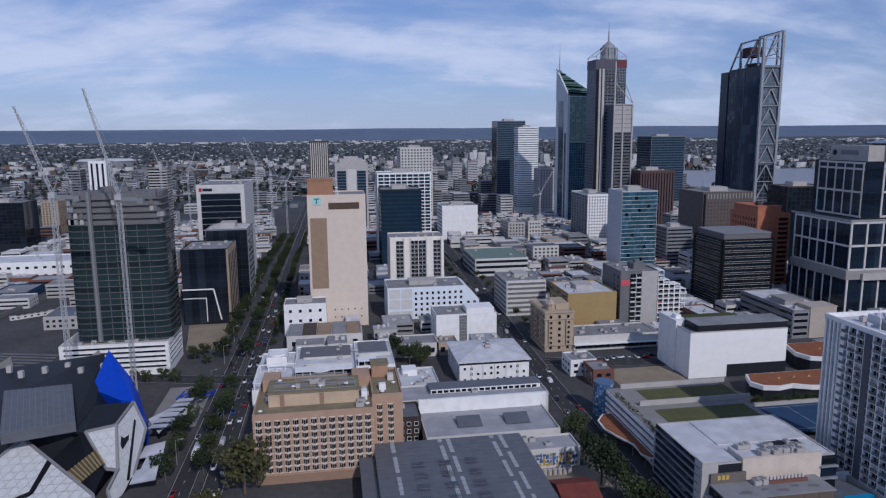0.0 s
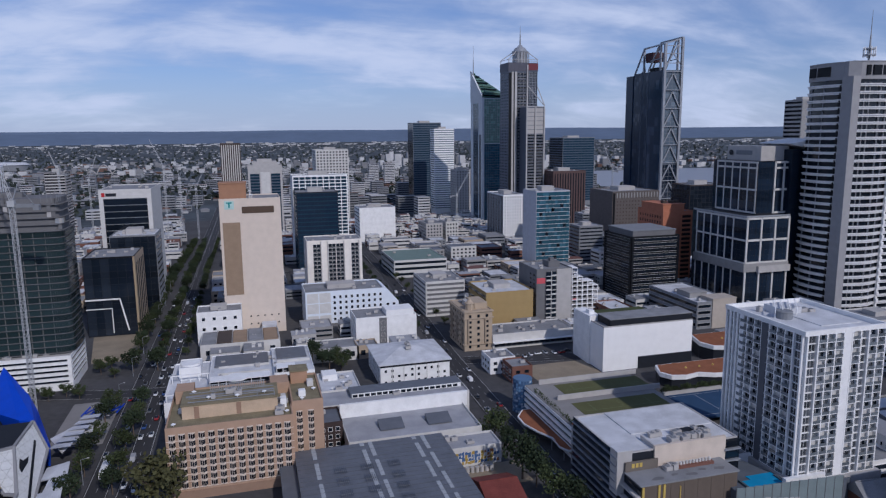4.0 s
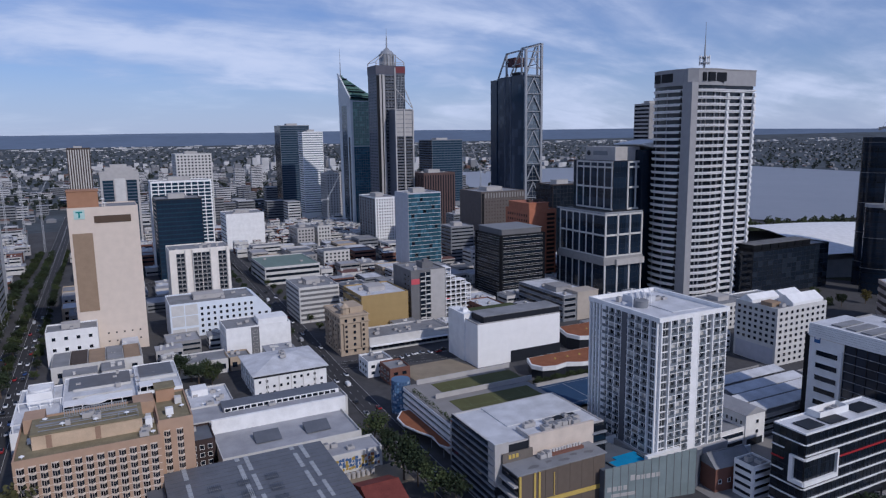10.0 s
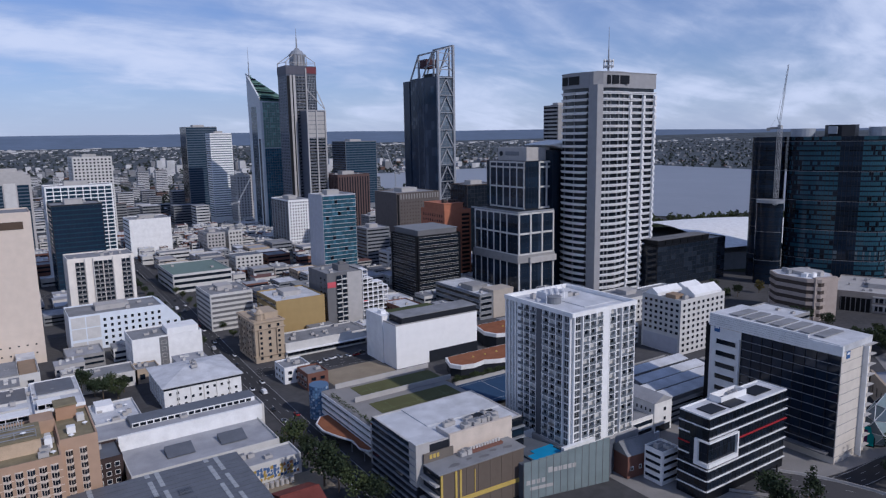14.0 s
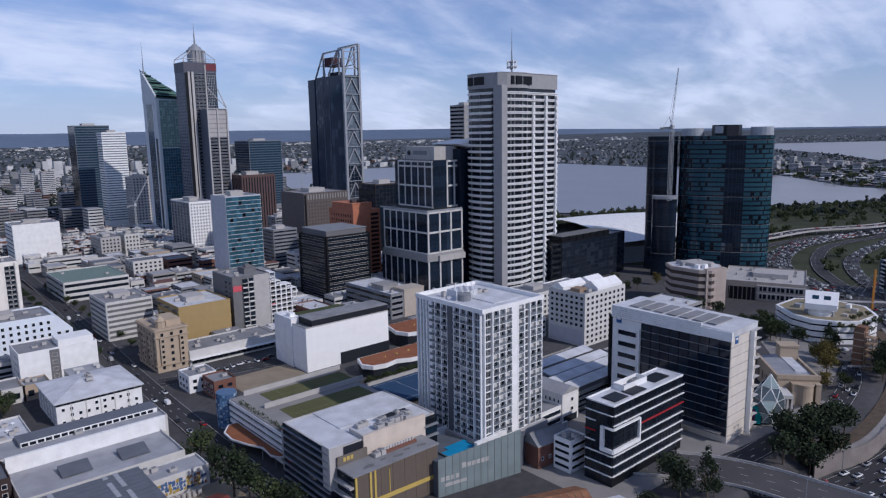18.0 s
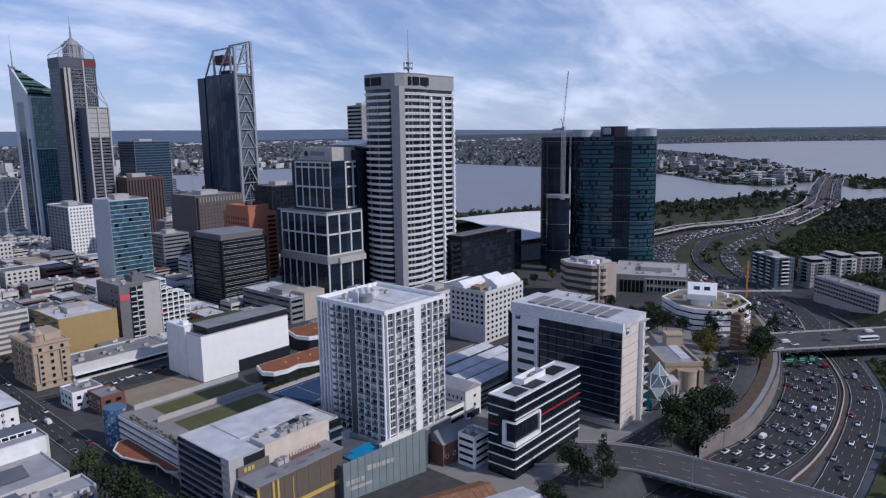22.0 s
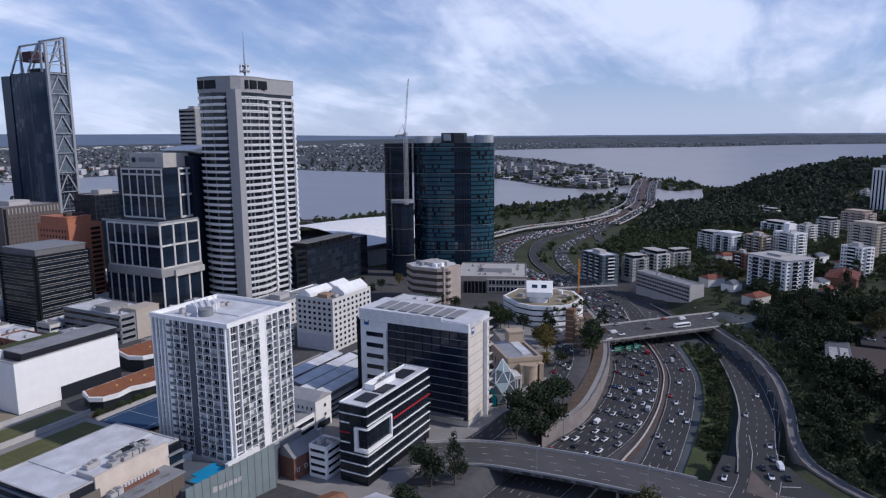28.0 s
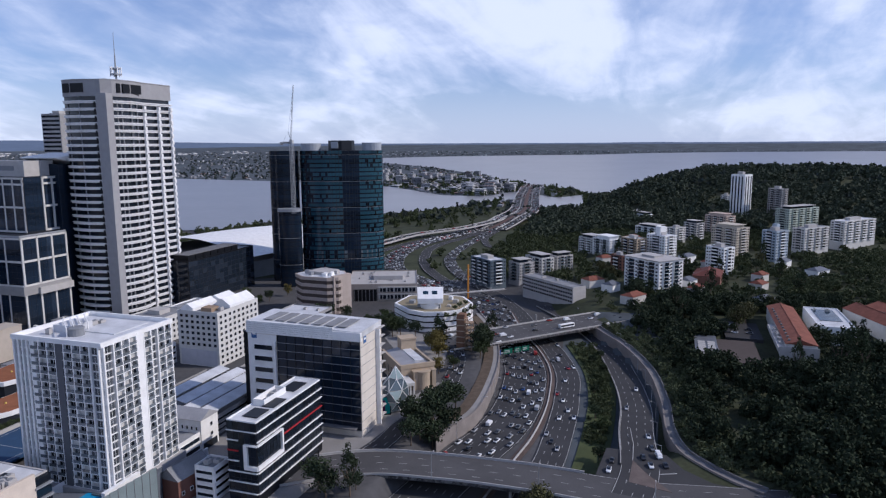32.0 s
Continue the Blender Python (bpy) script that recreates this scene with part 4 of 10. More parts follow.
for v in (1.6, 7.4):
    put(t, Mesh().box(0, 0, 0, 30, 3.3, 0.1), GLASS, fm["W"], 25.6, v, "gallery_glazing")
    for i in range(11):
        put(t, Mesh().box(0, 0, 0, 0.6 if i % 2 else 1.2, 3.5, 0.9), CONC_L, fm["W"], 25.5 + i * 2.94, v, "gallery_column")
slabs(t, fm["W"], 25, 56.6, (5.6, 11.2), 0.8, 1.5, CONC_L, "gallery_floor")
part("plant_room", Mesh().box(20, 12, 13, 40, 36, 16.5), CONC_L, t)
t = ringed("curved white banded office with a planted terrace and angular rooftop room", [(440, 181), (424, 165), (420, 152), (424, 140), (434, 130), (456, 128), (474, 140), (478, 162), (466, 180)], 11.4, 3, WHITE, GLASS, mat("tan_terrace", (0.27, 0.23, 0.15), 0.9), 0.62)
off = lambda a, b, z: (428 + 0.944 * a + 0.33 * b, 150 + 0.33 * a - 0.944 * b, z)
part("drum", Mesh().tube(434.6, 152.3, 13.6, 18.2, 6.6, 6.6, 24).tube(434.6, 152.3, 15, 16, 6.9, 6.9, 24), WHITE, t)
hull("rooftop_room", [off(0, b, z) for b in (-8.4, 8.4) for z in (18, 21.4)] + [off(12, b, z) for b in (-9, 9) for z in (18, 27)], WHITE, t)
for b in (-5, 1.2):
    hull("roof_light", [off(a, b + c, 21.6 + a * 0.465 + e) for a in (4.4, 7.6) for c in (0, 3.6) for e in (-0.3, 0)], GLASS_B, t)
t = thing("brick_tower", "slender brown brick tower remnant braced with a steel frame", "tower", pose(388.4, 110, 0))
part("wall", Mesh().box(0, 4.6, -4, 6, 9.4, 21).box(0.4, 4.2, 21, 5.6, 9.0, 22.4), mat("old_brown_brick", (0.20, 0.115, 0.075), 0.9), t)
for j in range(6):
    part("string_course", Mesh().box(-0.25, 4.4, 1 + j * 3.6, 6.2, 9.6, 1.5 + j * 3.6), HERIT, t)
for x, y in ((0.2, 0), (0.2, 3.8), (5.4, 0), (5.4, 3.8)):
    part("frame_post", Mesh().box(x, y, -4, x + 0.45, y + 0.45, 20 if y else 17.5), TAN, t)
for j in range(6):
    z = 0.5 + j * 3.3
    part("frame_deck", Mesh().box(0, -0.2, z, 5.9, 4.3, z + 0.35), TAN, t)
    part("frame_brace", Mesh().bar((0.3, 0.1, z), (0.3, 4, z + 3.1), 0.25), TAN, t)
t = thing("church", "sandstone hall with a pale metal roof and square tower", "church", pose(313.9, 126, 0, 0, 0, -50.2))
part("wall", Mesh().box(0, 0, -4, 18, 33, 11), HERIT, t)
part("parapet", Mesh().box(-0.4, -0.4, 11, 18.4, 1.0, 13).box(-0.4, 1.0, 11, 0.8, 33.4, 12.4).box(17.2, 1.0, 11, 18.4, 33.4, 12.4), HERIT, t)
hull("roof", [(0.8, 1.0, 11.02), (17.2, 1.0, 11.02), (17.2, 33, 11.02), (0.8, 33, 11.02), (9, 1.0, 12.6), (9, 33, 12.6)], ROOF_P, t)
part("roof_light", Mesh().box(9.5, 6, 12.2, 14.5, 28, 12.9), ROOF_W, t)
part("tower", Mesh().box(9, 27, -4, 17.4, 34, 18).box(8.6, 26.6, 18, 17.8, 34.4, 18.8), HERIT, t)
part("apse", Mesh().tube(11, 0, -4, 9, 4.6, 4.6, 24).tube(11, 0, 9, 9.7, 5.0, 5.0, 24), HERIT, t)
for x in (5.6, 15.6):
    part("buttress", Mesh().box(x, -3.2, -4, x + 2.2, 0, 9.4).box(x - 0.2, -3.4, 9.4, x + 2.4, 0, 9.9), HERIT, t)
part("portico", Mesh().box(-6, -11, 5.6, 3.5, 0, 7.2).box(-6, -2, -4, 3.5, 0, 5.6), OFFWHITE, t)
for i in range(5):
    part("column", Mesh().box(-5.8, -10.8 + i * 2.3, -4, -5.1, -10.1 + i * 2.3, 5.6), OFFWHITE, t)
    part("column", Mesh().box(-4.4 + i * 1.8, -10.8, -4, -3.7 + i * 1.8, -10.1, 5.6), OFFWHITE, t)
fmc = {s_: face_m(s_, 18, 33) for s_ in "SW"}
for u in (4, 10, 16, 22, 28):
    put(t, window_unit(1.4, 4.2), [GLASS, HERIT], fmc["W"], u, 3, "window")
for u in (1.6, 13.2):
    put(t, window_unit(1.2, 3.4), [GLASS, HERIT], fmc["S"], u, 3, "window")
t, fm = building("commercial_building", "white three-storey gabled building beside a ramp", 222.3, 177.6, 11, 16, 12.6, WHITE, S=None, W=None, pl=False, ac=0)
windows(t, fm["W"], 1, 15, 3.6, 12, 6, 2, 0.36, 0.36, GLASS, WHITE)
windows(t, fm["S"], 4, 9, 3.6, 12, 1, 2, 0.3, 0.36, GLASS, WHITE)
put(t, Mesh().box(0, 0, 0, 9, 3, 0.1), GLASS, fm["S"], 1, 0.2, "shopfront")
hull("gable_roof", [(-0.5, -0.4, 13.5), (11.5, -0.4, 13.5), (11.5, 16.4, 13.5), (-0.5, 16.4, 13.5), (5.5, -0.4, 16.4), (5.5, 16.4, 16.4)], ROOF_P, t)
building("office_building", "small white four-storey office", 190, 147.6, 9, 8, 12, WHITE, S=band(4, 0.45), W=band(4, 0.45), pl=False)
# across the avenue
building("office_building", "white framed bank building with black glass", -105, 556, 36, 60, 86, OFFWHITE, S=None, pl=False, ac=5)
t, fm = building("office_building", "black glass block with a gold-edged flank", -101, 466, 30, 40, 50, BLACK, S=curt(6, 12, GLASS, 0.15), pl=False, ac=7)
put(t, Mesh().box(0, 0, 0, 40, 50.4, 0.3), mat("sandy_flank", (0.42, 0.34, 0.25), 0.8), fm["E"], 0, 0, "flank_panel")
for i in range(5):
    put(t, Mesh().box(0, 0, 0, 2.6, 44, 0.12), GLASS, fm["E"] @ Matrix.Translation((0, 0, 0.3)), 4 + i * 7.4, 2, "window_strip")
building("office_building", "grey glazed block with a flat roof", -94, 520, 30, 34, 56, GREY, S=curt(6, 13, GLASS, 0.2), E=band(12, 0.5), top=ROOF_W, ac=6)
# beyond the rail yard
building("exhibition_hall", "long white hall beside a rail yard", -330, 640, 104, 40, 16, WHITE, E=band(3, 0.3), S=win(14, 2, 0.4, 0.3), pl=False, ac=4, category="hall", top=ROOF_W)
building("office_building", "dark glass office beyond the rail yard", -420, 870, 60, 40, 48, DARK, S=curt(10, 12, GLASS, 0.3), E=curt(7, 12, GLASS, 0.3))
building("apartment_building", "cream rendered block beyond the rail yard", -397, 1014, 22, 30, 36, HERIT, E=win(6, 10), S=win(5, 10))
building("apartment_tower", "slim white tower with dark vertical strips", -322, 985, 22, 27, 91, WHITE, S=win(3, 1, 0.4, 0.96), E=win(3, 1, 0.4, 0.96))
building("apartment_tower", "grey apartment tower on the inner-city edge", -352, 993, 16, 23, 80, GREY, S=band(22, 0.5), E=band(22, 0.5))
building("apartment_tower", "dark banded apartment tower on the inner-city edge", -243, 967, 24, 28, 82, CONC_D, S=band(22, 0.5, GLASS, CONC_L), E=band(22, 0.5, GLASS, CONC_L))
building("workshop", "low workshop with a painted blue wall", -262, 560, 26, 34, 6, BLUE_COURT, E=win(8, 1, 0.4, 0.4), pl=False, ac=2, category="workshop")

# beyond the freeway
def flats(label, x, y, w, d, h, z, wall=WHITE, rail=None, bays=(1, 1), top=0, rot=-42, cat=APT, strips=False):
    """A block of flats: windows between columns of projecting balconies, and a set-back top."""
    f = max(2, round((h - z) / 3.05))
    fh = (h - z) / f
    t, fm = block(cat.replace(" ", "_"), label, x, y, w, d, h - z, wall, rot, z, 0.7, ROOF_W if int(x) % 2 else ROOF_G, cat, 1, int(x + abs(y)), top == 0)
    rail = rail or (WHITE, GLASS_L, CONC_L)[int(x + abs(y)) % 3]
    for side, span, nb in (("S", w, bays[0]), ("W", d, bays[1])):
        if strips:
            windows(t, fm[side], 0.8, span - 0.8, 1.0, h - z - 1.5, max(2, round(span / 5)), 1, 0.5, 0.98, GLASS, wall, mode=2, depth=0.5)
            continue
        n = nb * 2 + 1
        bw = span / (nb * 1.0 + (nb + 1) * 0.8)
        u = 0.0
        for q in range(n):
            width = bw * (1.0 if q % 2 else 0.8)
            if q % 2:
                put(t, Mesh().box(0, 0, 0, width, h - z - 0.6, 0.06), GLASS, fm[side], u, 0.2, "balcony_glazing")
                data = Mesh().box(-0.1, 0, 0, width + 0.1, 0.3, 1.5).box(-0.1, 0.3, 1.38, width + 0.1, 1.25, 1.5, 1).box(-0.1, 0.3, 0, 0.12, fh, 1.2).data("balcony", [wall, rail])
                if math.hypot(x, y) > 650:
                    k = Mesh()
                    for q2 in range(f):
                        z2 = q2 * fh + 0.1
                        k.box(-0.1, z2, 0, width + 0.1, z2 + 0.3, 1.5).box(-0.1, z2 + 0.3, 1.38, width + 0.1, z2 + 1.25, 1.5, 1).box(-0.1, z2 + 0.3, 0, 0.12, z2 + fh, 1.2)
                    tagged(put(t, k, [wall, rail], fm[side], u, 0, "balcony_column"), "", "", "", "stuff")
                    u += width
                    continue
                for k in range(f):
                    put(t, data, None, fm[side], u, k * fh + 0.1, "balcony")
            elif width > 1.8:
                windows(t, fm[side], u + 0.2, u + width - 0.2, 0.6, h - z - 0.3, max(1, round(width / 3.4)), f, 0.5, 0.46, GLASS, wall, mode=2, depth=0.12)
            u += width
    if top:
        pw, pd = w * 0.7, d * 0.7
        part("penthouse", Mesh().box(w * 0.15, d * 0.15, h - z + 0.12, w * 0.15 + pw, d * 0.15 + pd, h - z + 3.0), GLASS if top == 1 else wall, t)
        part("roof_canopy", Mesh().box(w * 0.08, d * 0.08, h - z + 3.0, w * 0.92, d * 0.92, h - z + 3.35), wall if top == 2 else CONC_L, t)
    return t, fm


BLUEGREY = mat("blue_grey_cladding", (0.115, 0.145, 0.17), 0.7)
PALEBLUE = mat("pale_blue_render", (0.36, 0.42, 0.48), 0.8)
PALEGREEN = mat("pale_green_render", (0.42, 0.47, 0.41), 0.8)
SALMON = mat("salmon_render", (0.48, 0.38, 0.32), 0.85)
flats("blue-grey apartment block with a white framed end", 597, 151, 17, 34, 19, -3, BLUEGREY, WHITE, (1, 3), 0)
flats("pale low apartment block with balconies", 614, 128, 17, 17, 15, -2, CONC_L, GLASS_L, (1, 1), 1)
flats("white apartment block with deep roof overhang", 641, 112, 15, 26, 16, 0, OFFWHITE, GLASS_L, (1, 2), 1)
flats("pale apartment block with a floating roof", 664, 101, 20, 12, 15, 0, CONC_L, GLASS_L, (2, 1), 1)
t, fm = building("office_building", "long concrete slab office with banded windows", 533, 68, 13, 66, 12, CONC_L, S=None, W=None, z=-1, rot=-42, pl=False, ac=3)
for j in range(4):
    put(t, plate([0] + [v for i in range(22) for v in (0.4 + i * 2.96, 2.9 + i * 2.96)] + [66], [0, 0.5, 2.1, 2.4], lambda i, j: i % 2 == 1 and j == 1, 0.3), [GLASS, CONC_L], fm["W"], 0, 0.8 + j * 3.05, "window_strip")
flats("white apartment block on the slope", 746, 58, 19, 26, 22, 2, WHITE, GLASS_L, (1, 2), 2)
flats("white stepped apartment block on the slope", 772, 78, 18, 24, 19, 2, OFFWHITE, WHITE, (1, 2), 1)
flats("beige apartment block on the slope", 743, 30, 15, 23, 24, 3, HERIT, WHITE, (1, 2), 0)
t, fm = flats("white apartment tower with a raised lift core", 745, 2, 18, 25, 28, 4, WHITE, WHITE, (1, 1), 0)
part("lift_core", Mesh().box(4, 10, 24, 12, 17, 33).box(5, 16, 33, 11, 17, 33.6), WHITE, t)
t, fm = flats("white apartment block with blue glass balconies", 570, 5, 28, 38, 29, 2, WHITE, GLASS_B, (2, 3), 0)
part("roof_canopy", Mesh().box(-1.2, -1.2, 28.2, 29, 39, 28.6), CONC_L, t)
flats("red brick flats beside a white block", 640, 38, 9, 15, 22, 3, BRICK, WHITE, (1, 1), 0)
flats("low white terraces under the park", 915, 13, 21, 37, 16, 3, WHITE, GLASS_L, (1, 3), 1)
flats("stepped white townhouses under the park", 1089, 35, 14, 26, 20, 3, OFFWHITE, WHITE, (1, 2), 0)
flats("pale flats on the wooded hillside", 862, -9, 18, 12, 23, 6, OFFWHITE, WHITE, (1, 1), 0)
flats("pale flats with a flat roof", 893, -34, 14, 20, 26, 7, CONC_L, WHITE, (1, 2), 1)
flats("tall white tower with dark vertical stripes", 1052, -100, 17, 22, 79, 12, WHITE, strips=True)
flats("cream tower wing beside a striped tower", 1120, -84, 11, 12, 45, 12, OFFWHITE, WHITE, (1, 1), 0)
flats("beige apartment block with rows of windows", 784, -70, 21, 32, 34, 5, mat("cream_render", (0.50, 0.45, 0.37), 0.85), OFFWHITE, (1, 2), 2)
flats("low white flats by a park path", 1024, 30, 14, 18, 22, 9, WHITE, GLASS_L, (1, 1), 1)
flats("white apartment block among trees", 668, -50, 15, 20, 29, 4, WHITE, WHITE, (1, 1), 0)
flats("salmon rendered flats with arched roofs", 937, -70, 19, 32, 31, 7, SALMON, OFFWHITE, (1, 3), 2)
t, fm = flats("pale blue rendered apartment block", 752, -104, 20, 16, 36, 6, PALEBLUE, WHITE, (1, 1), 0)
part("stair_tower", Mesh().box(13, 9, 30, 18, 14, 36), PALEBLUE, t)
flats("cream rendered apartment block on the hill", 808, -139, 44, 14, 33, 10, OFFWHITE, OFFWHITE, (3, 1), 0)
flats("pale green office block on the hill", 948, -144, 62, 19, 41, 14, PALEGREEN, PALEGREEN, (4, 1), 1, cat=OFF)
flats("grey apartment tower on the hill", 1047, -148, 14, 21, 60, 14, CONC, CONC_L, (1, 2), 0)
flats("long white flats on the hill", 855, -186, 62, 16, 37, 14, OFFWHITE, WHITE, (4, 1), 0)


# small roofed houses among the trees beyond the freeway
hrng = random.Random(12)
HOUSES = ((575, 60), (560, 40), (520, 22), (590, 10), (600, -20), (625, -30), (640, 10), (665, 30), (690, 60), (700, -40), (720, -20), (560, -25), (780, 20), (800, 60), (760, -60), (840, -60), (720, -110), (600, -75), (640, -80), (540, -70), (780, -110), (860, 40), (680, -130))
# ---- landmark towers ----
def mast(parent, x, y, z0, z1, w=1.2, name="antenna_mast"):
    k = Mesh().tube(x, y, z0, z0 + (z1 - z0) * 0.55, w * 0.5, w * 0.3, 8).tube(x, y, z0 + (z1 - z0) * 0.55, z1, w * 0.2, w * 0.08, 6)
    return part(name, k, STEEL, parent)


# telephone exchange: a windowless cream slab
t, fm = block("telephone_exchange", "tall windowless cream tower with a brown panel and small logo", -17, 444, 37, 32, 86, CREAM, pl=False, ac=3, category="office building")
put(t, Mesh().box(0, 0, 0, 10.5, 46, 0.25), TAN, fm["S"], 1.5, 26, "tan_panel")
put(t, Mesh().box(0, 0, 0.01, 19.5, 4.2, 0.2), mat("brown_vent", (0.10, 0.07, 0.05), 0.8), fm["S"], 13.4, 77.5, "vent_strip")
put(t, Mesh().box(0, 0, 0, 5.6, 5.2, 0.3).box(1.1, 3.6, 0.3, 4.5, 4.4, 0.36, 1).box(2.3, 0.9, 0.3, 3.2, 3.6, 0.36, 1), [mat("pale_mint_sign", (0.45, 0.62, 0.58), 0.6), mat("teal_sign", (0.03, 0.25, 0.24), 0.6)], fm["S"], 3.2, 80.3, "sign")
part("rooftop_room", Mesh().box(0.4, 1, 86.1, 16.5, 18, 96).box(0, 0.6, 96, 17, 18.4, 96.5), mat("orange_brown_render", (0.36, 0.20, 0.12), 0.85), t)
for x, z in ((18.5, 91), (19.5, 88.6)):
    part("dish_antenna", Mesh().tube(x, 3, z, z + 0.5, 1.6, 0.4, 14).box(x - 0.15, 2.85, 86, x + 0.15, 3.15, z), WHITE, t)
for i in range(5):
    for j in range(2):
        put(t, window_unit(0.9, 0.9), [GLASS, CREAM], fm["S"], 15 + i * 4.3, 6 + j * 5, "window")
building("commercial_building", "white rendered low block beside the exchange", -33, 425, 26, 18, 20, WHITE, S=win(4, 3, 0.3, 0.3))
t, _ = building("workshop", "row of low sheds with brown sawtooth roofs", -30, 396, 44, 26, 8, OFFWHITE, S=win(6, 1, 0.4, 0.4), pl=False, ac=1, category="workshop")
for i in range(5):
    x = i * 8.6 + 0.6
    part("roof_bay", Mesh().box(x, 0.6, 8.9, x + 8, 25.4, 9.3 + 0.3 * (i % 2)), (ROOF_G, BROWN, TAN, ROOF_G, TAN)[i], t)
    part("roof_curb", Mesh().box(x + 8.0, 0.6, 8.9, x + 8.3, 25.4, 9.9), CONC_L, t)

# concave-bayed concrete tower
t = thing("office_tower", "tall pale concrete tower with bowed window bays and rooftop mast", OFF, pose(382.6, 366.8, 0))
W_, D_ = 64.0, 37.4


def bow(a, b, out, n=9):
    a, b = Vector(a), Vector(b)
    d = b - a
    nrm = Vector((d.y, -d.x)).normalized()
    return [tuple(a + d * (i / n) + nrm * out * math.sin(math.pi * i / n)) for i in range(n + 1)]


def qv_outline(g):
    w = bow((0 - g, D_), (0 - g, 8.5), 3.2 if g >= 0 else 2.4)
    s = bow((5.5, 0 - g), (33, 0 - g), 3.0 if g >= 0 else 2.2)
    return w + [(0 - g * 0.2, 8), (-g * 0.2, 4.5)] + s + [(33.5, -g), (W_ + g, -g), (W_ + g, D_)]


part("core", Mesh().prism(qv_outline(-0.9), -10, 158), GLASS, t, "dark glazed storeys")
QS = 4.94
LEDGE = mat("white_precast_ledge", (0.78, 0.775, 0.77), 0.8, var=0.06)
fl = Mesh().prism(qv_outline(0.1), 0.35, 1.6).prism(qv_outline(0.9), 1.55, 2.2).data("floor_band", LEDGE)
for j in range(32):
    part("floor_band", fl, None, t, "", Matrix.Translation((0, 0, 158 - (j + 1) * QS)))
part("pier", Mesh().prism([(-0.9, 8.2), (-0.9, -0.7), (5.2, -0.7), (5.2, 8.2)], -10, 160), PRECAST, t)
crown = Mesh().prism(qv_outline(0.2), 158.0, 169)
crown.prism(qv_outline(0.5), 169, 169.6)
part("crown", crown, PRECAST, t)
part("roof", Mesh().box(3, 3, 169.6, W_ - 2, D_ - 2, 169.9), ROOF_G, t)
fm = {s: face_m(s, W_, D_) for s in "SW"}
for side, u, w in (("S", 8.5, 3), ("S", 12.5, 6.5), ("S", 20, 10), ("W", 3.5, 5.5), ("W", 10.5, 10.5)):
    put(t, Mesh().box(0, 0, 0, w, 6.2, 3.4 if w > 4 else 2.2), BLACK, fm[side], u, 160.7, "louvre_opening")
for u, dp in ((33.8, 1.2), (48.5, 1.5), (61.5, 1.5)):
    put(t, Mesh().box(0, 0, 0, 1.5, 154 if u > 40 else 148, dp), WHITE, fm["S"], u, -2, "fin")
    data = Mesh().box(-0.2, 0, 0, 1.7, 2.4, dp + 0.8).data("bracket", WHITE)
    for j in range(30):
        put(t, data, None, fm["S"], u, 158 - (j + 1.55) * QS, "bracket")
for u, dp in ((4, 1.3), (15.5, 2.7)):
    put(t, Mesh().box(0, 0, 0, 0.3, 158, dp - 0.5), PRECAST, fm["W"], u, -2, "mullion")
put(t, Mesh().box(0, 0, 0, 1.7, 158, 0.7), BLACK, fm["W"], 26.6, -2, "dark_slot")
for u, dp in ((9.2, 1.2), (12.4, 2.0), (20.5, 2.9), (27, 1.9)):
    put(t, Mesh().box(0, 0, 0, 0.3, 158, dp - 0.5), PRECAST, fm["S"], u, -2, "mullion")
mast(t, 30, 18, 169, 205, 1.6)
part("antenna_ring", Mesh().tube(30, 18, 175, 176, 4, 4, 12).tube(30, 18, 179, 180, 3.4, 3.4, 12), STEEL, t)
for i in range(6):
    a = i * math.pi / 3
    part("panel_antenna", Mesh().box(-0.3, -0.2, 174, 0.3, 0.2, 181), WHITE, t, "", Matrix.Translation((30 + 3.7 * math.cos(a), 18 + 3.7 * math.sin(a), 0)))

# spired granite tower
t = thing("office_tower", "stepped grey tower with white bands and a tall spire", OFF, pose(329.8, 845, 0))
w, d = 40.0, 30.0
GRAN = mat("blue_grey_granite", (0.10, 0.115, 0.15), 0.45)
BAND = mat("pale_granite_band", (0.46, 0.45, 0.44), 0.7, var=0.08)
part("wall", Mesh().box(0, 0, -10, w, d, 204), GRAN, t)
fm = {s: face_m(s, w, d) for s in "SW"}
windows(t, fm["W"], 1, 29, 4, 203, 5, 52, 0.5, 0.55, NAVY, GRAN, mode=2)
put(t, Mesh().box(0, 0, 0, 3.4, 200, 0.4), BLACK, fm["S"], 0.4, 2, "dark_stripe")
put(t, Mesh().box(0, 0, 0, 2.6, 203, 1.2), CONC_L, fm["S"], 4.0, 0, "pale_pier")
put(t, Mesh().box(0, 0, 0, 1.3, 203, 0.6), BLACK, fm["S"], 6.7, 0, "dark_stripe")
put(t, Mesh().box(0, 0, 0, 2.8, 203, 1.4), BAND, fm["S"], 8.2, 0, "pale_pier")
bands(t, fm["S"], 11.4, 25.0, 4, 202, 46, 0.5, GLASS, BAND, 3, 1.0, "floor_band")
put(t, Mesh().box(0, 0, 0, 1.5, 212, 1.4), BAND, fm["S"], 25.1, 0, "pale_pier")
curtain(t, fm["S"], 26.8, 39.6, 150, 203, 6, 16, NAVY, 0.45, mode=2, trim=STEEL)
part("wall", Mesh().box(15.4, -22, -10, 40.8, -1, 158), GRAN, t, "lower banded annex")
fA = Matrix.Translation((15.4, -22, 0)) @ face_m("S", 25.4, 21)
bands(t, fA, 0.6, 24.8, 3, 124, 31, 0.5, GLASS, BAND, 2, 1.0, "floor_band")
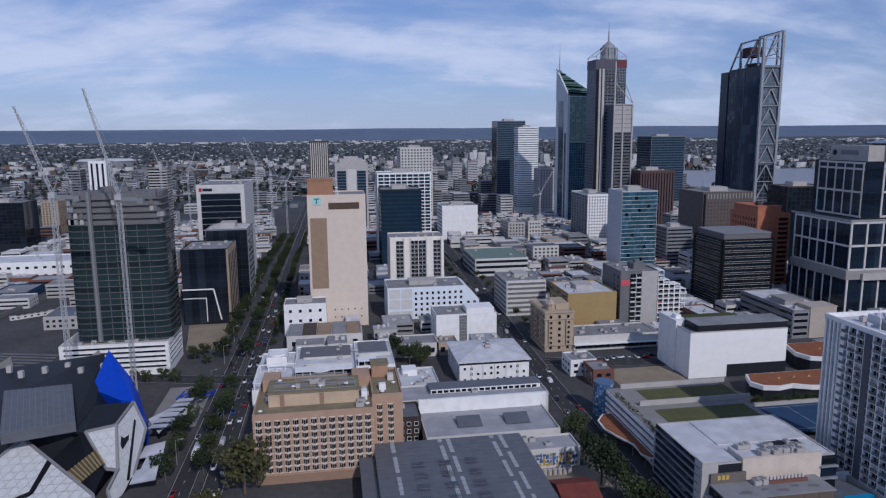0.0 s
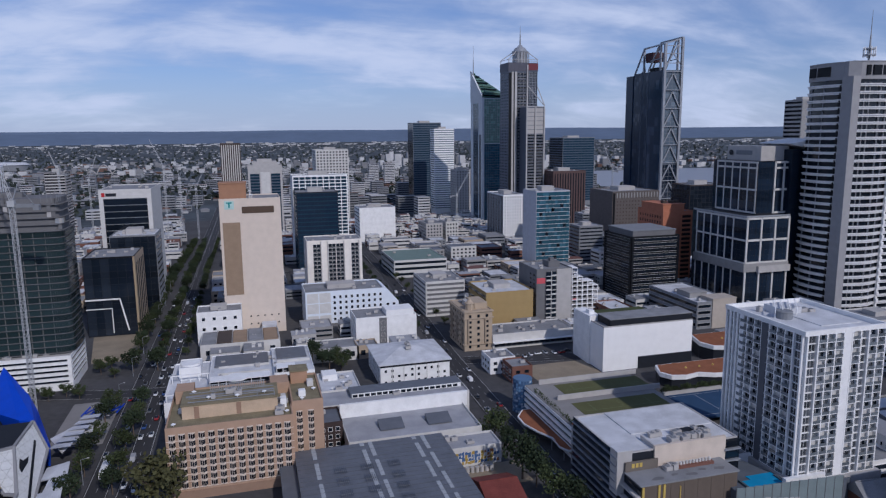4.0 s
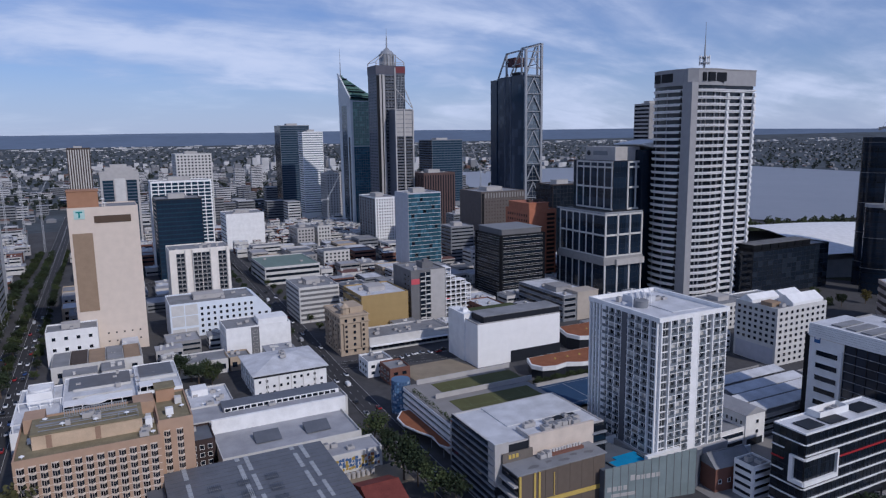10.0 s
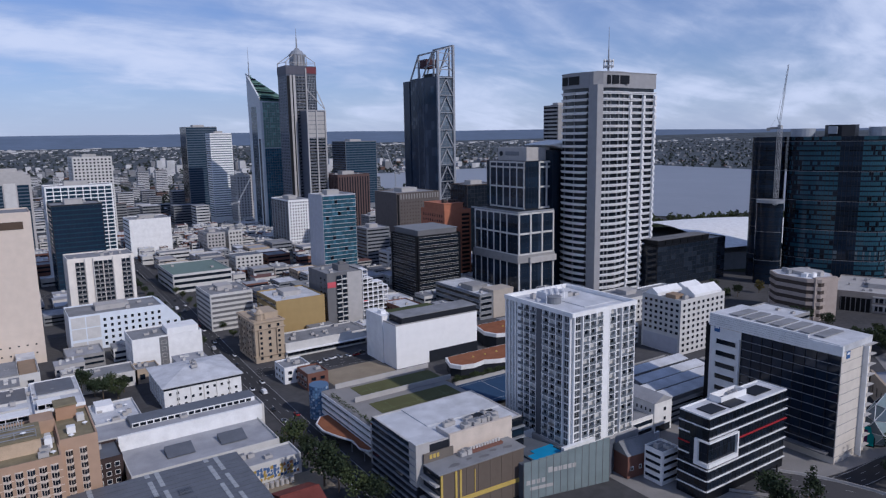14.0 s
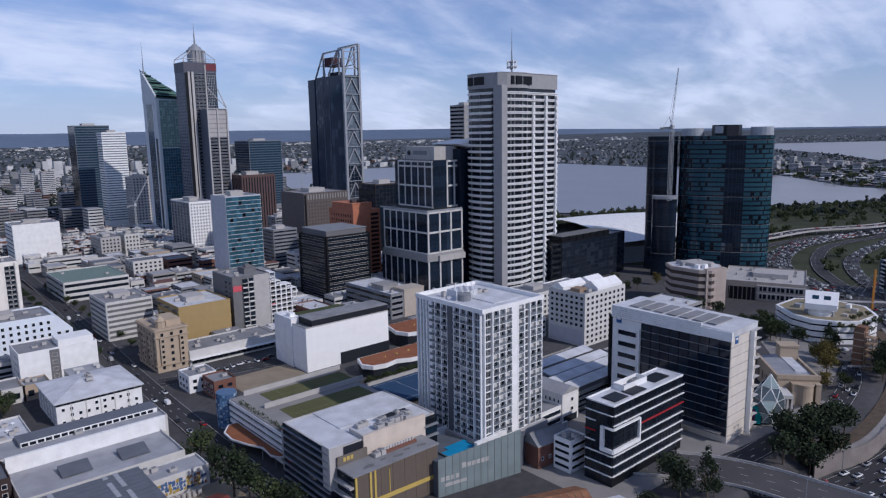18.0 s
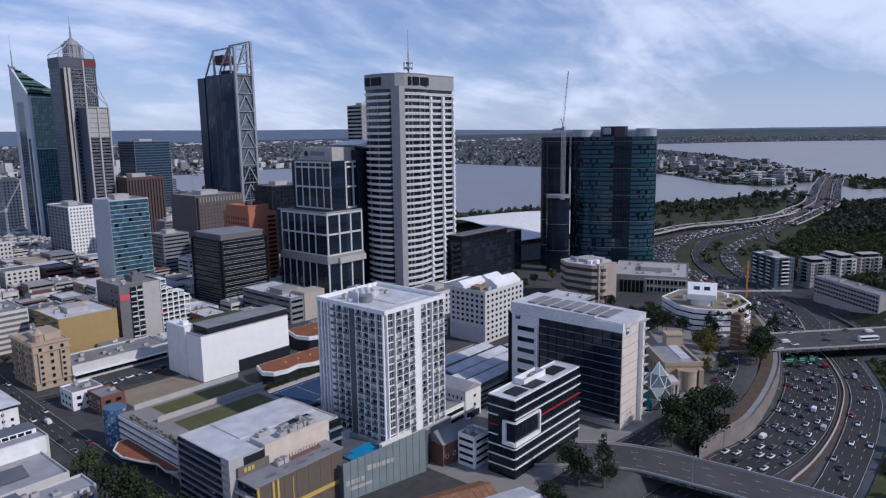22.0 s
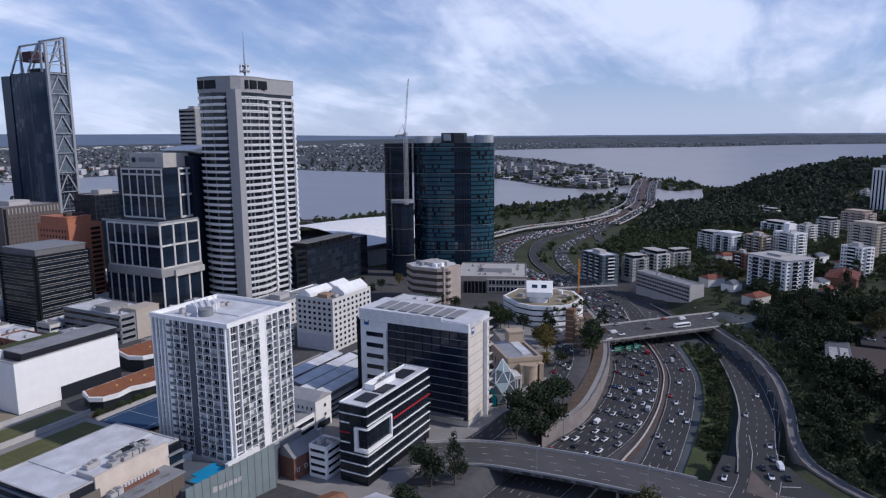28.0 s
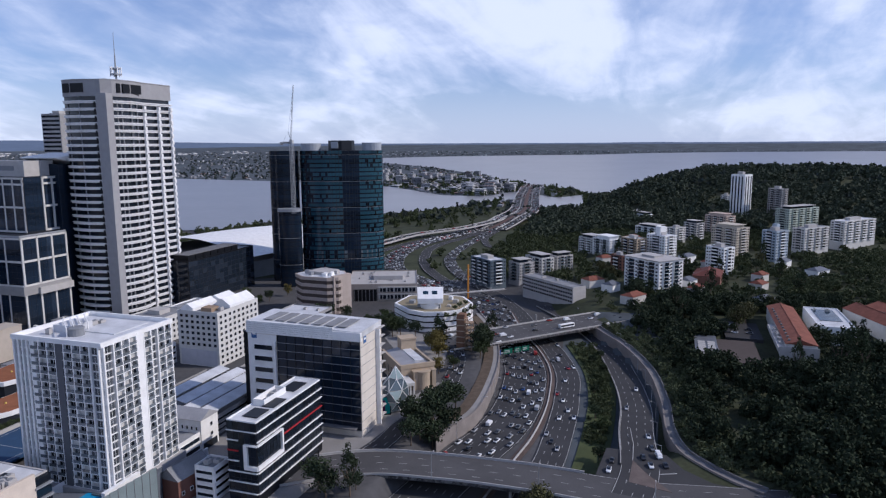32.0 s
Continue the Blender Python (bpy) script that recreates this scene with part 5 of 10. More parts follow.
windows(t, fA, 0.6, 24.8, 124.4, 157, 2, 6, 0.86, 0.84, CONC_L, GREY, mode=2)
ribs(t, fA, (0.8, 12.7, 24.8), 0, 158, 1.5, 1.6, BAND)
part("roof", Mesh().box(15.4, -22, 158, 40.8, -1, 158.8), CONC_L, t)
part("sign_band", Mesh().box(-0.4, -0.4, 204, 40.4, 30.4, 214.5), mat("dull_bronze_band", (0.10, 0.10, 0.125), 0.5), t)
part("red_panel", Mesh().box(27, -0.8, 205.5, 40.3, -0.4, 213.5), mat("dark_red_sign", (0.16, 0.045, 0.055), 0.6), t)
part("roof_drum", Mesh().tube(22, 16, 214.5, 229, 10, 10, 20).tube(22, 16, 229, 230.2, 10.6, 10.6, 20).tube(22, 16, 230.2, 234.5, 9.4, 6.6, 20).tube(22, 16, 234.5, 238, 5.2, 2.2, 16), STEEL, t)
ribs(t, Matrix.Translation((12, 6, 214.5)) @ face_m("S", 20, 20), (3, 7, 11, 15, 18), 0, 14.5, 0.9, 0.6, CONC, "drum_pier")
mast(t, 22, 16, 237, 263, 2.4, "spire")
k = Mesh()
for a in ((0.5, 0.5), (39.5, 0.5), (0.5, 29.5), (39.5, 29.5)):
    k.bar((*a, 219), (22, 16, 236), 0.8).bar((*a, 213), (*a, 219), 0.8)
k.bar((0.5, 0.5, 218.6), (39.5, 0.5, 218.6), 0.5).bar((0.5, 0.5, 218.6), (0.5, 29.5, 218.6), 0.5).bar((0.5, 0.5, 216.5), (39.5, 0.5, 216.5), 0.35)
part("crown_frame", k, CONC_L, t)
for a, b in (((26, -0.8, 186), (40.6, -21, 160)), ((40, -0.6, 184), (40.8, -21.6, 160))):
    part("brace", Mesh().bar(a, b, 0.8), CONC_L, t)

# wedge-topped green glass tower
t = thing("office_tower", "green glass tower with a slanted wedge top and mast", OFF, pose(321.6, 925.7, 0))
w, d = 44.0, 49.0
PALE_FRAME = mat("pale_grey_frame", (0.60, 0.63, 0.65), 0.6, var=0.08)
part("wall", Mesh().box(0, 0, -10, w, d, 174.5), PALE_FRAME, t)
hull("wedge", [(0, 0, 174.5), (w, 0, 173.5), (w, d, 174.5), (0, d, 174.5), (0, 0, 177), (0, d, 213), (2.5, d, 213)], GLASS_G, t, "sloping green glass roof")
hull("wedge_side", [(-0.4, -0.3, 170), (0.3, -0.3, 170), (-0.4, d, 170), (0.3, d, 170), (-0.4, -0.3, 177.6), (0.3, -0.3, 177.6), (-0.4, d, 213.8), (0.3, d, 213.8)], PALE_FRAME, t)
fm = {s: face_m(s, w, d) for s in "SW"}
SEA = glassy("sea_green_glass", (0.15, 0.25, 0.215), 0.2, 0.2, 0.3)
# pale glass above, darker below: a dark reflection painted into the lower storeys
curtain(t, fm["S"], 3.6, 43, 112, 173, 12, 18, SEA, 0.35, mode=2, trim=CONC_L)
curtain(t, fm["S"], 3.6, 43, 2, 111, 12, 30, GLASS_T, 0.4, mode=2, trim=GREY)
ribs(t, fm["S"], (1.7,), 0, 175, 3.2, 1.4, PALE_FRAME)
curtain(t, fm["W"], 12, 34, 2, 168, 4, 42, GLASS_B, 0.3, mode=2, trim=GREY)
curtain(t, fm["W"], 38, 45, 2, 124, 2, 32, GLASS, 0.4, mode=2, trim=GREY)
A, B, P = Vector((0.5, -0.6, 177)), Vector((36, -0.6, 174)), Vector((1.8, d, 213.5))
for i in range(8):
    f = (i + 0.25) / 8
    part("step_ledge", Mesh().bar(A.lerp(P, f) + Vector((0, 0, 0.6)), B.lerp(P, f) + Vector((0, 0, 1.4)), 3.0, 0, 1.5), SEA if i % 2 else GLASS, t)
part("ridge", Mesh().bar((0, 0, 177.6), (0, d, 214), 2.2), PALE_FRAME, t)
mast(t, 1.0, 40, 206, 249, 1.8)

# black tower with a braced frame
t = thing("office_tower", "dark glass tower with a steel braced side and open crown", OFF, pose(484, 735, 0))
w, d = 24.0, 66.0
part("wall", Mesh().box(0, 0, -10, w, d, 198), DEEP, t)
fm = {s: face_m(s, w, d) for s in "SW"}
curtain(t, fm["W"], 35, 65.5, 0, 198, 4, 18, DEEP, 0.3, 0.08, mode=2, trim=DEEP)
curtain(t, fm["W"], 1, 33, 0, 198, 6, 40, DEEP, 0.3, mode=2, trim=DEEP)
curtain(t, fm["S"], 1, 23, 86, 198, 4, 24, mat("grey_blue_pane", (0.10, 0.13, 0.165), 0.2, spec=0.4), 0.3, mode=2, trim=GREY)
curtain(t, fm["S"], 1, 23, 0, 86, 4, 18, NAVY, 0.3, mode=2, trim=GREY)
k = Mesh()
for x, z in ((0.4, 228), (23.6, 236)):
    k.box(x - 1.4, -2.4, -5, x + 1.4, 0.6, z)
part("mega_column", k, STEEL, t)
for j in range(9):
    z = 3 + j * 21.6
    k = Mesh().bar((2, -1.4, z), (12, -1.4, z + 18.5), 1.3).bar((22, -1.4, z), (12, -1.4, z + 18.5), 1.3).bar((1.5, -1.4, z + 20.4), (22.5, -1.4, z + 20.4), 0.9)
    part("chevron_brace", k, STEEL, t)
k = Mesh()
for x, z0 in ((0.4, 228), (23.6, 236)):
    for y in (8, 44):
        k.bar((x, y, 198), (x, y, z0 - y * 0.02), 2.0)
    k.bar((x, 0, z0), (x, 44, z0 - 1), 1.6).bar((x, 44, z0 - 1), (x, 64, 198), 1.6).bar((x, 44, 212), (x, 55, 212), 0.9)
    k.bar((x, 12, z0 - 1), (x, 34, 199), 1.5).bar((x, 44, 212), (x, 40, 198), 0.8).bar((x, 8, 212), (x, 30, 211), 0.9)
for y, z in ((0, 230), (44, 228)):
    k.bar((0.4, y, z - 2), (23.6, y, z + 5), 1.4)
for z in (206, 217, 226):
    k.bar((0.4, 0, z), (23.6, 0, z), 0.9)
k.bar((1, 0, 200), (20, 0, 230), 1.3).bar((23, 0, 204), (12, 0, 217), 0.9)
part("crown_frame", k, STEEL, t)
part("plant_room", Mesh().box(6, 22, 198, 18, 40, 203), DARK, t)
part("plant_box", Mesh().box(1, 26, 210, 16, 42, 221), mat("maroon_panel", (0.06, 0.03, 0.035), 0.7), t)
ribs(t, fm["W"], (19, 33.6), -5, 199, 1.8, 0.2, BLUEG)
part("wing", Mesh().box(-1, 66, -10, 14, 82, 196), DEEP, t)

# white-gridded dark glass office in two steps
t = thing("office_tower", "stepped dark glass tower with a bold white frame grid", OFF, pose(333.6, 398.9, 0))
part("wall", Mesh().box(0, 0, -10, 36, 59, 65.7), DARK, t)
part("wall", Mesh().box(16.9, 11.9, 65.7, 47, 60.5, 104), DARK, t, "set-back upper storeys")
part("core", Mesh().box(42, 8, -10, 64, 40, 112), NAVY, t)
hull("roof_sail", [(40, 8, 116.5), (66, 4, 119.5), (66, 40, 119.5), (40, 40, 116.5), (40, 8, 116), (66, 4, 118.4), (66, 40, 118.4), (40, 40, 116), (56, 8, 112), (62, 6, 112), (56, 40, 112), (62, 40, 112)], WHITE, t)
part("sign_box", Mesh().box(22, 16, 104, 46, 52, 114.5), CONC_L, t)
for (ox, oy, ww, dd, z0, z1, s0, cs, w0, w1, cw, zs) in ((0, 0, 36, 59, 4, 65.5, 0.02, 3, 0.08, 0.78, 5, (33.4, 49.5, 64.8)), (16.9, 11.9, 30.1, 48.6, 67, 103.5, 0.48, 2, 0.1, 0.98, 5, (67, 83.5, 99, 103))):
    fS = face_m("S", ww, dd); fW = face_m("W", ww, dd)
    tr = Matrix.Translation((ox, oy, 0))
    curtain(t, tr @ fS, 0.3, ww - 0.3, z0, z1, 9, round((z1 - z0) / 3.9), NAVY, 0.1, trim=DARK)
    curtain(t, tr @ fW, 0.3, dd - 0.3, z0, z1, 14, round((z1 - z0) / 3.9), NAVY, 0.1, trim=DARK)
    ribs(t, tr @ fS, [ww * s0 + (ww * (0.99 - s0)) * i / cs for i in range(cs + 1)], z0, z1, 1.3, 0.8, OFFWHITE, "frame_post")
    slabs(t, tr @ fS, ww * s0 - 0.6, ww, zs, 1.4, 0.8, OFFWHITE, "frame_beam")
    ribs(t, tr @ fW, [dd * (w0 + (w1 - w0) * i / cw) for i in range(cw + 1)], z0, z1, 1.1, 0.4, OFFWHITE, "frame_post")
    slabs(t, tr @ fW, dd * w0, dd, zs, 1.3, 0.4, OFFWHITE, "frame_beam")
part("spandrel_band", Mesh().box(-1.0, -1.0, 27, 37, 56, 33), CONC, t)
part("terrace_rail", Mesh().box(-0.6, -0.6, 65.7, 36, 0, 66.9).box(-0.6, 0, 65.7, 0, 59, 66.9), STEEL, t)
part("ledge", Mesh().box(10, -3, 26.5, 37, -1.0, 31), CONC_L, t)
k = Mesh().tube(0, 0, 0, 0.3, 2.0, k=16)
part("logo_disc", k, DARK, t, "", Matrix.Translation((21.5, 47, 109.5)) @ Matrix.Rotation(radians(-90), 4, "Y"))
fW = face_m("W", 24, 36)
put(t, Mesh().box(0, 0, 0, 17, 3.2, 0.2), GREY, Matrix.Translation((22, 16, 0)) @ fW, 10, 108, "sign_bar")

# slim tower behind
building("apartment_tower", "slender grey tower under construction on the skyline", 590, 630, 26, 26, 158, CONC, W=band(34, 0.5, GLASS, CONC_L))

# twin curved glass tower
GLASS_W = glassy("sea_green_curtain_glass", (0.03, 0.085, 0.118), 0.07, rand=0.15, spec=0.6)
t = thing("office_tower", "curved teal glass twin tower with screened rooftop", OFF, pose(600, 300, 0))


def oval(cx, cy, a, b, rot, n=40, p=2.6):
    out = []
    for i in range(n):
        u = 2 * math.pi * i / n
        c, s = math.cos(u), math.sin(u)
        x, y = a * abs(c) ** (2 / p) * (1 if c >= 0 else -1), b * abs(s) ** (2 / p) * (1 if s >= 0 else -1)
        cr, sr = math.cos(radians(rot)), math.sin(radians(rot))
        out.append((cx + x * cr - y * sr, cy + x * sr + y * cr))
    return out


def ring_tower(t, cx, cy, a, b, rot, z0, z1, floors, glass):
    part("core", Mesh().prism(oval(cx, cy, a - 0.35, b - 0.35, rot), -16, z1), DARK, t)
    dv = (z1 - z0) / floors
    out = oval(cx, cy, a, b, rot)
    rr = random.Random(int(a * 10))
    kinds = []
    n = len(out)
    for v in range(6):
        k = Mesh()
        for i in range(n):
            p, q = Vector(out[i]), Vector(out[(i + 1) % n])
            e = (q - p) * 0.02
            stripe, mixed = i in (20, 21), 10 <= i <= 14
            for s in (0, 1, 2):
                p2, q2 = p + (q - p) * (s / 3) + e, p + (q - p) * ((s + 1) / 3) - e
                dark = 2 if stripe else (rr.choice((1, 1, 2, 0)) if mixed else rr.choice((0, 0, 0, 0, 0, 1)))
                if v == 5:
                    dark = rr.choice((3, 3, 1)) if s == 0 else dark
                k.face([(*p2, dv * 0.3), (*q2, dv * 0.3), (*q2, dv * 0.98), (*p2, dv * 0.98)], dark)
                k.face([(*p2, 0.05), (*q2, 0.05), (*q2, dv * 0.26), (*p2, dv * 0.26)], rr.choice((1, 1, 2)))
        kinds.append(k.data("glass_band", [glass, GLASS, NAVY, GLASS_L]))
    for j in range(floors):
        part("glass_band", kinds[5 if j in (5, 6) and a > 15 else j % 5], None, t, "", Matrix.Translation((0, 0, z0 + j * dv)))
    for j in range(5, floors, 6):
        part("ledge_ring", Mesh().prism(oval(cx, cy, a + 0.35, b + 0.35, rot), z0 + j * dv - 0.12, z0 + j * dv + 0.12), GREY, t)


ring_tower(t, -18, -10, 18, 38, 27, 0, 119, 30, GLASS_W)
ring_tower(t, -43, 36, 11, 13, 24, 0, 119, 30, NAVY)
ring_tower(t, -70, 16, 7, 10, 24, 0, 67, 17, NAVY)
part("roof_rim", Mesh().prism(oval(-70, 16, 7.4, 10.4, 24), 66.6, 69), STEEL, t)
SCREEN = mat("rooftop_screen", (0.34, 0.37, 0.41), 0.6)
for cx, cy, a, b, z in ((-8, -36, 13, 9, 126), (-28, 16, 13, 9, 125.5)):
    part("roof_screen", Mesh().prism(oval(cx, cy, a, b, 24, 24), 119, z), SCREEN, t)
part("roof_screen", Mesh().prism(oval(-18, -10, 14, 12, 27, 8), 119, 128), DARK, t)
part("logo_disc", Mesh().box(-33, -14, 121, -32.5, -7, 127), SCREEN, t)

# tower crane on its roof
CRANE = mat("weathered_white_steel", (0.42, 0.43, 0.44), 0.6, bump=0)


def crane(label, x, y, z, h, jib_to, back=8.0, w=1.8):
    t = thing("tower_crane", label, "crane", pose(x, y, z))
    k = Mesh()
    n = int(h / 3)
    for i, j in ((-1, -1), (1, -1), (1, 1), (-1, 1)):
        k.bar((i * w / 2, j * w / 2, 0), (i * w / 2, j * w / 2, h), 0.22)
    for q in range(n):
        z0, z1 = h * q / n, h * (q + 1) / n
        for (a, b) in (((-1, -1), (1, -1)), ((1, -1), (1, 1)), ((1, 1), (-1, 1)), ((-1, 1), (-1, -1))):
            k.bar((a[0] * w / 2, a[1] * w / 2, z0), (b[0] * w / 2, b[1] * w / 2, z1), 0.13)
            k.bar((a[0] * w / 2, a[1] * w / 2, z0), (b[0] * w / 2, b[1] * w / 2, z0), 0.13)
    part("tower", k, CRANE, t)
    tip = Vector(jib_to)
    base = Vector((0, 0, h + 1))
    d = tip - base
    side = d.cross(Vector((0, 0, 1))).normalized()
    upv = side.cross(d).normalized()
    k = Mesh()
    corner = [side * 0.7, -side * 0.7, upv * 1.2]
    for c in corner:
        k.bar(base + c, tip + c * 0.3, 0.2)
    m = max(6, int(d.length / 2.6))
    for q in range(m):
        for a in range(3):
            k.bar(base + d * (q / m) + corner[a], base + d * ((q + 1) / m) + corner[(a + 1) % 3], 0.12)
    part("jib", k, CRANE, t)
    flat_d = Vector((-d.x, -d.y, 0)).normalized()
    e = base + flat_d * back
    k = Mesh().bar(base - Vector((0, 0, 0.8)), e - Vector((0, 0, 0.8)), 1.6).bar(e - Vector((0, 0, 1.6)), e + flat_d * 2.5 - Vector((0, 0, 1.6)), 2.4)
    part("counter_jib", k, GREY, t)
    part("cab", Mesh().box(-1.4, -1.4, h - 0.2, 1.4, 1.4, h + 2.4), CRANE, t)
    apex = base + flat_d * back * 0.35 + Vector((0, 0, 8))
    k = Mesh().bar(base, apex, 0.35).bar(apex, e, 0.12).bar(apex, tip, 0.1)
    part("tie_frame", k, STEEL, t)
    return t


crane("white tower crane with a raised jib beside the glass tower", 521.5, 306.7, 66, 60, (1.7, -3.0, 108), 7, 2.6)

# convention hall roof
k = Mesh()
for i in range(13):
    for j in range(9):
        u, v = i / 12, j / 8
        k.v.append((0 + 190 * u, 190 * v - 65, 17 + 17 * math.sin(math.pi * (0.1 + 0.9 * v)) - 12 * (u - 0.35) ** 2))
for i in range(12):
    for j in range(8):
        k.f.append((i * 9 + j, i * 9 + j + 1, (i + 1) * 9 + j + 1, (i + 1) * 9 + j)); k.m.append(0)
t = thing("convention_centre", "broad white curved roof of a convention hall", "hall", pose(560, 430, 0, 0, 0, -18))
ob = part("roof", k, WHITE, t)
part("wall", Mesh().box(4, -58, -14, 186, 118, 15), GREY, t)

# apartment tower in the foreground, on its podium
t = thing("apartment_tower", "white gridded apartment tower with many small balconies", APT, pose(165.8, 168.7, 0))
w, d, z0, z1 = 31.6, 36.0, 13.0, 61.6
part("podium", Mesh().box(-2, -2.5, -8, w + 1.5, d + 1, 12.9), CONC_L, t)
part("wall", Mesh().box(0, 0, 12.9, w, d, z1), CONC_L, t)
fm = {s: face_m(s, w, d) for s in "SW"}
FL = 18
dv = (z1 - z0) / FL
cell = Mesh().box(0.1, 0.1, 0.01, 2.5, dv - 0.35, 0.05, 0).box(1.25, 0.1, 0.05, 1.33, dv - 0.35, 0.1, 1)
bal = Mesh().box(0.1, 0.2, 0.01, 2.9, dv - 0.4, 0.05, 0).box(0, -0.12, 0, 3.0, 0.1, 1.1, 1).box(0.02, 0.1, 1.0, 2.98, 1.05, 1.06, 2).box(0, 1.05, 0.95, 3.0, 1.12, 1.1, 2).box(1.4, 0.1, 0.05, 1.5, dv - 0.4, 0.12, 1)
# pane paleness covers curtains and also sky reflection painted into the glass colour
CURTAIN_SKY = glassy("curtain_and_sky_glass", (0.085, 0.095, 0.11), 0.08, 0.6, 0.5)
BALUS = glassy("clear_balustrade_glass", (0.15, 0.17, 0.19), 0.1, 0.3)
cell_d = cell.data("window", [CURTAIN_SKY, WHITE])
bal_d = bal.data("balcony", [CURTAIN_SKY, WHITE, BALUS])
dark_d = bal.data("balcony", [GLASS, WHITE, BALUS])
# off-white panes paint the brightest sky reflections
pale_d = bal.data("balcony", [OFFWHITE, WHITE, BALUS])
for j in range(FL):
    v = z0 + j * dv
    for i in range(9):
        u = 1.2 + i * 3.35
        if i == 4:
            continue
        put(t, (pale_d, bal_d, dark_d, dark_d, bal_d, pale_d, bal_d)[(i * 5 + j * 3 + i * j) % 7] if i not in (0, 6) else cell_d, None, fm["S"], u, v + 0.15, "balcony" if i not in (0, 6) else "window")
    for i in range(10):
        u = 0.7 + i * 3.5
        put(t, cell_d if i in (0, 1, 9) else (dark_d, bal_d, dark_d, pale_d, bal_d, dark_d, bal_d)[(i * 3 + j * 5 + i * j) % 7], None, fm["W"], u, v + 0.15, "window" if i in (0, 1, 9) else "balcony")
slabs(t, fm["S"], -0.2, w + 0.2, [z0 + j * dv for j in range(FL + 1)], 0.2, 0.5, WHITE)
slabs(t, fm["W"], -0.2, d + 0.2, [z0 + j * dv for j in range(FL + 1)], 0.2, 0.45, WHITE)
ribs(t, fm["S"], [0.3] + [1.0 + 3.35 * i for i in range(1, 10)], z0, z1, 0.55, 1.0, WHITE, "fin")
ribs(t, fm["W"], [0.3] + [0.55 + 3.5 * i for i in range(1, 10)] + [35.6], z0, z1, 0.6, 0.95, WHITE, "fin")
ribs(t, fm["S"], (16.1,), z0, z1 + 1, 2.9, 0.9, WHITE, "white_pier")
ribs(t, fm["W"], (1.9, 5.6), z0, z1, 0.9, 0.6, WHITE, "white_pier")
ribs(t, fm["W"], (8.4,), z0, z1, 1.7, 0.9, WHITE, "white_pier")
# recess given as a proud rib, its shade painted on as dark grey
ribs(t, fm["W"], (19.7,), z0, z1, 2.7, 1.2, mat("shaded_recess_grey", (0.11, 0.115, 0.13), 0.7), "dark_recess")
roof_flat(t, w + 1.6, d + 1.6, z1, 1.6, 0.8, WHITE, ROOF_W, -0.8, -0.8)
part("roof_tank", Mesh().tube(9, 19, z1, z1 + 2.6, 2.6, 2.6, 16).tube(9, 19, z1 + 2.6, z1 + 2.9, 2.8, 2.4, 16), GREY, t)
part("plant_room", Mesh().box(10, 22, z1, 19, 30, z1 + 2.6), ROOF_W, t)
part("plant_screen", Mesh().box(13, 7, z1, 29, 22, z1 + 0.4), ROOF_W, t)
k = Mesh()
for i in range(4):
    k.bar((6 + i * 3, 20, z1 + 3.4), (14 + i * 3, 30, z1 + 3.4), 0.3).bar((6 + i * 3, 20, z1), (6 + i * 3, 20, z1 + 3.4), 0.25)
part("roof_pergola", k, WHITE, t)
units(t, random.Random(9), 4, 22, 28, 34, z1 + 0.1, 9)

# L-shaped office with glass flank
t = thing("office_building", "white-ended office block with a dark blue glass flank and flat roof", OFF, pose(255, 120.7, 0))
w, d, h = 22.0, 55.0, 44.0
part("wall", Mesh().box(0, 0, -8, w, d, h), mat("cream_panel", (0.63, 0.58, 0.51), 0.8), t)
put(t, Mesh().box(0, 0, 0, 14.4, 44, 0.02), WHITE, face_m("W", w, d), 0, -2, "white_panel")
# black box added where a shaded vertical recess would be
part("dark_stair", Mesh().box(2, 55, -6, 20, 58.5, 42), BLACK, t)
fm = {s: face_m(s, w, d) for s in "SW"}
curtain(t, fm["W"], 15, 54.6, 3, 42.5, 9, 11, NAVY, 0.2, 0.3, mode=0)
bands(t, fm["W"], 3.0, 12.5, 2, 38, 7, 0.42, GLASS, WHITE, 0, 0.35)
slabs(t, fm["W"], 15, 54.8, [3 + 39.5 * j / 11 for j in range(12)], 0.2, 0.42, STEEL, "sunshade")
ribs(t, fm["W"], [15 + 39.6 * i / 9 for i in range(10)], 3, 42.5, 0.22, 0.36, DARK, "mullion")
part("white_fascia", Mesh().box(-0.5, 12.6, 42.4, 0.2, 55.4, 47.8), WHITE, t)
part("fascia_box", Mesh().box(-0.9, -0.5, 42.7, 0.3, 12.6, 46.4), WHITE, t)
for i in range(5):
    part("fascia_joint", Mesh().box(-0.53, 12.8, 43.3 + i * 0.9, -0.5, 55.2, 43.36 + i * 0.9), CONC, t)
put(t, Mesh().box(0, 0, 0.0, 0.8, 38, 1.0), WHITE, fm["W"], 13.6, 1, "fin")
k = Mesh()
for (x, y, z) in ((0, 0, h), (w, 0, h), (w, d, h), (0, d, h), (-0.3, -0.2, 46.6), (w, -0.2, 46.9), (w, d, 48), (-0.3, d, 47.7)):
    k.v.append((x, y, z))
for q in ((4, 5, 6, 7), (0, 1, 5, 4), (1, 2, 6, 5), (2, 3, 7, 6), (3, 0, 4, 7)):
    k.f.append(q); k.m.append(0)
part("sloping_roof", k, ROOF_W, t)
for i in range(7):
    part("roof_panel", Mesh().box(3, 8 + i * 6, 0, 17, 12.5 + i * 6, 0.25), ROOF_G, t, "", Matrix.Translation((0, 0, 47.3 + i * 0.1)))
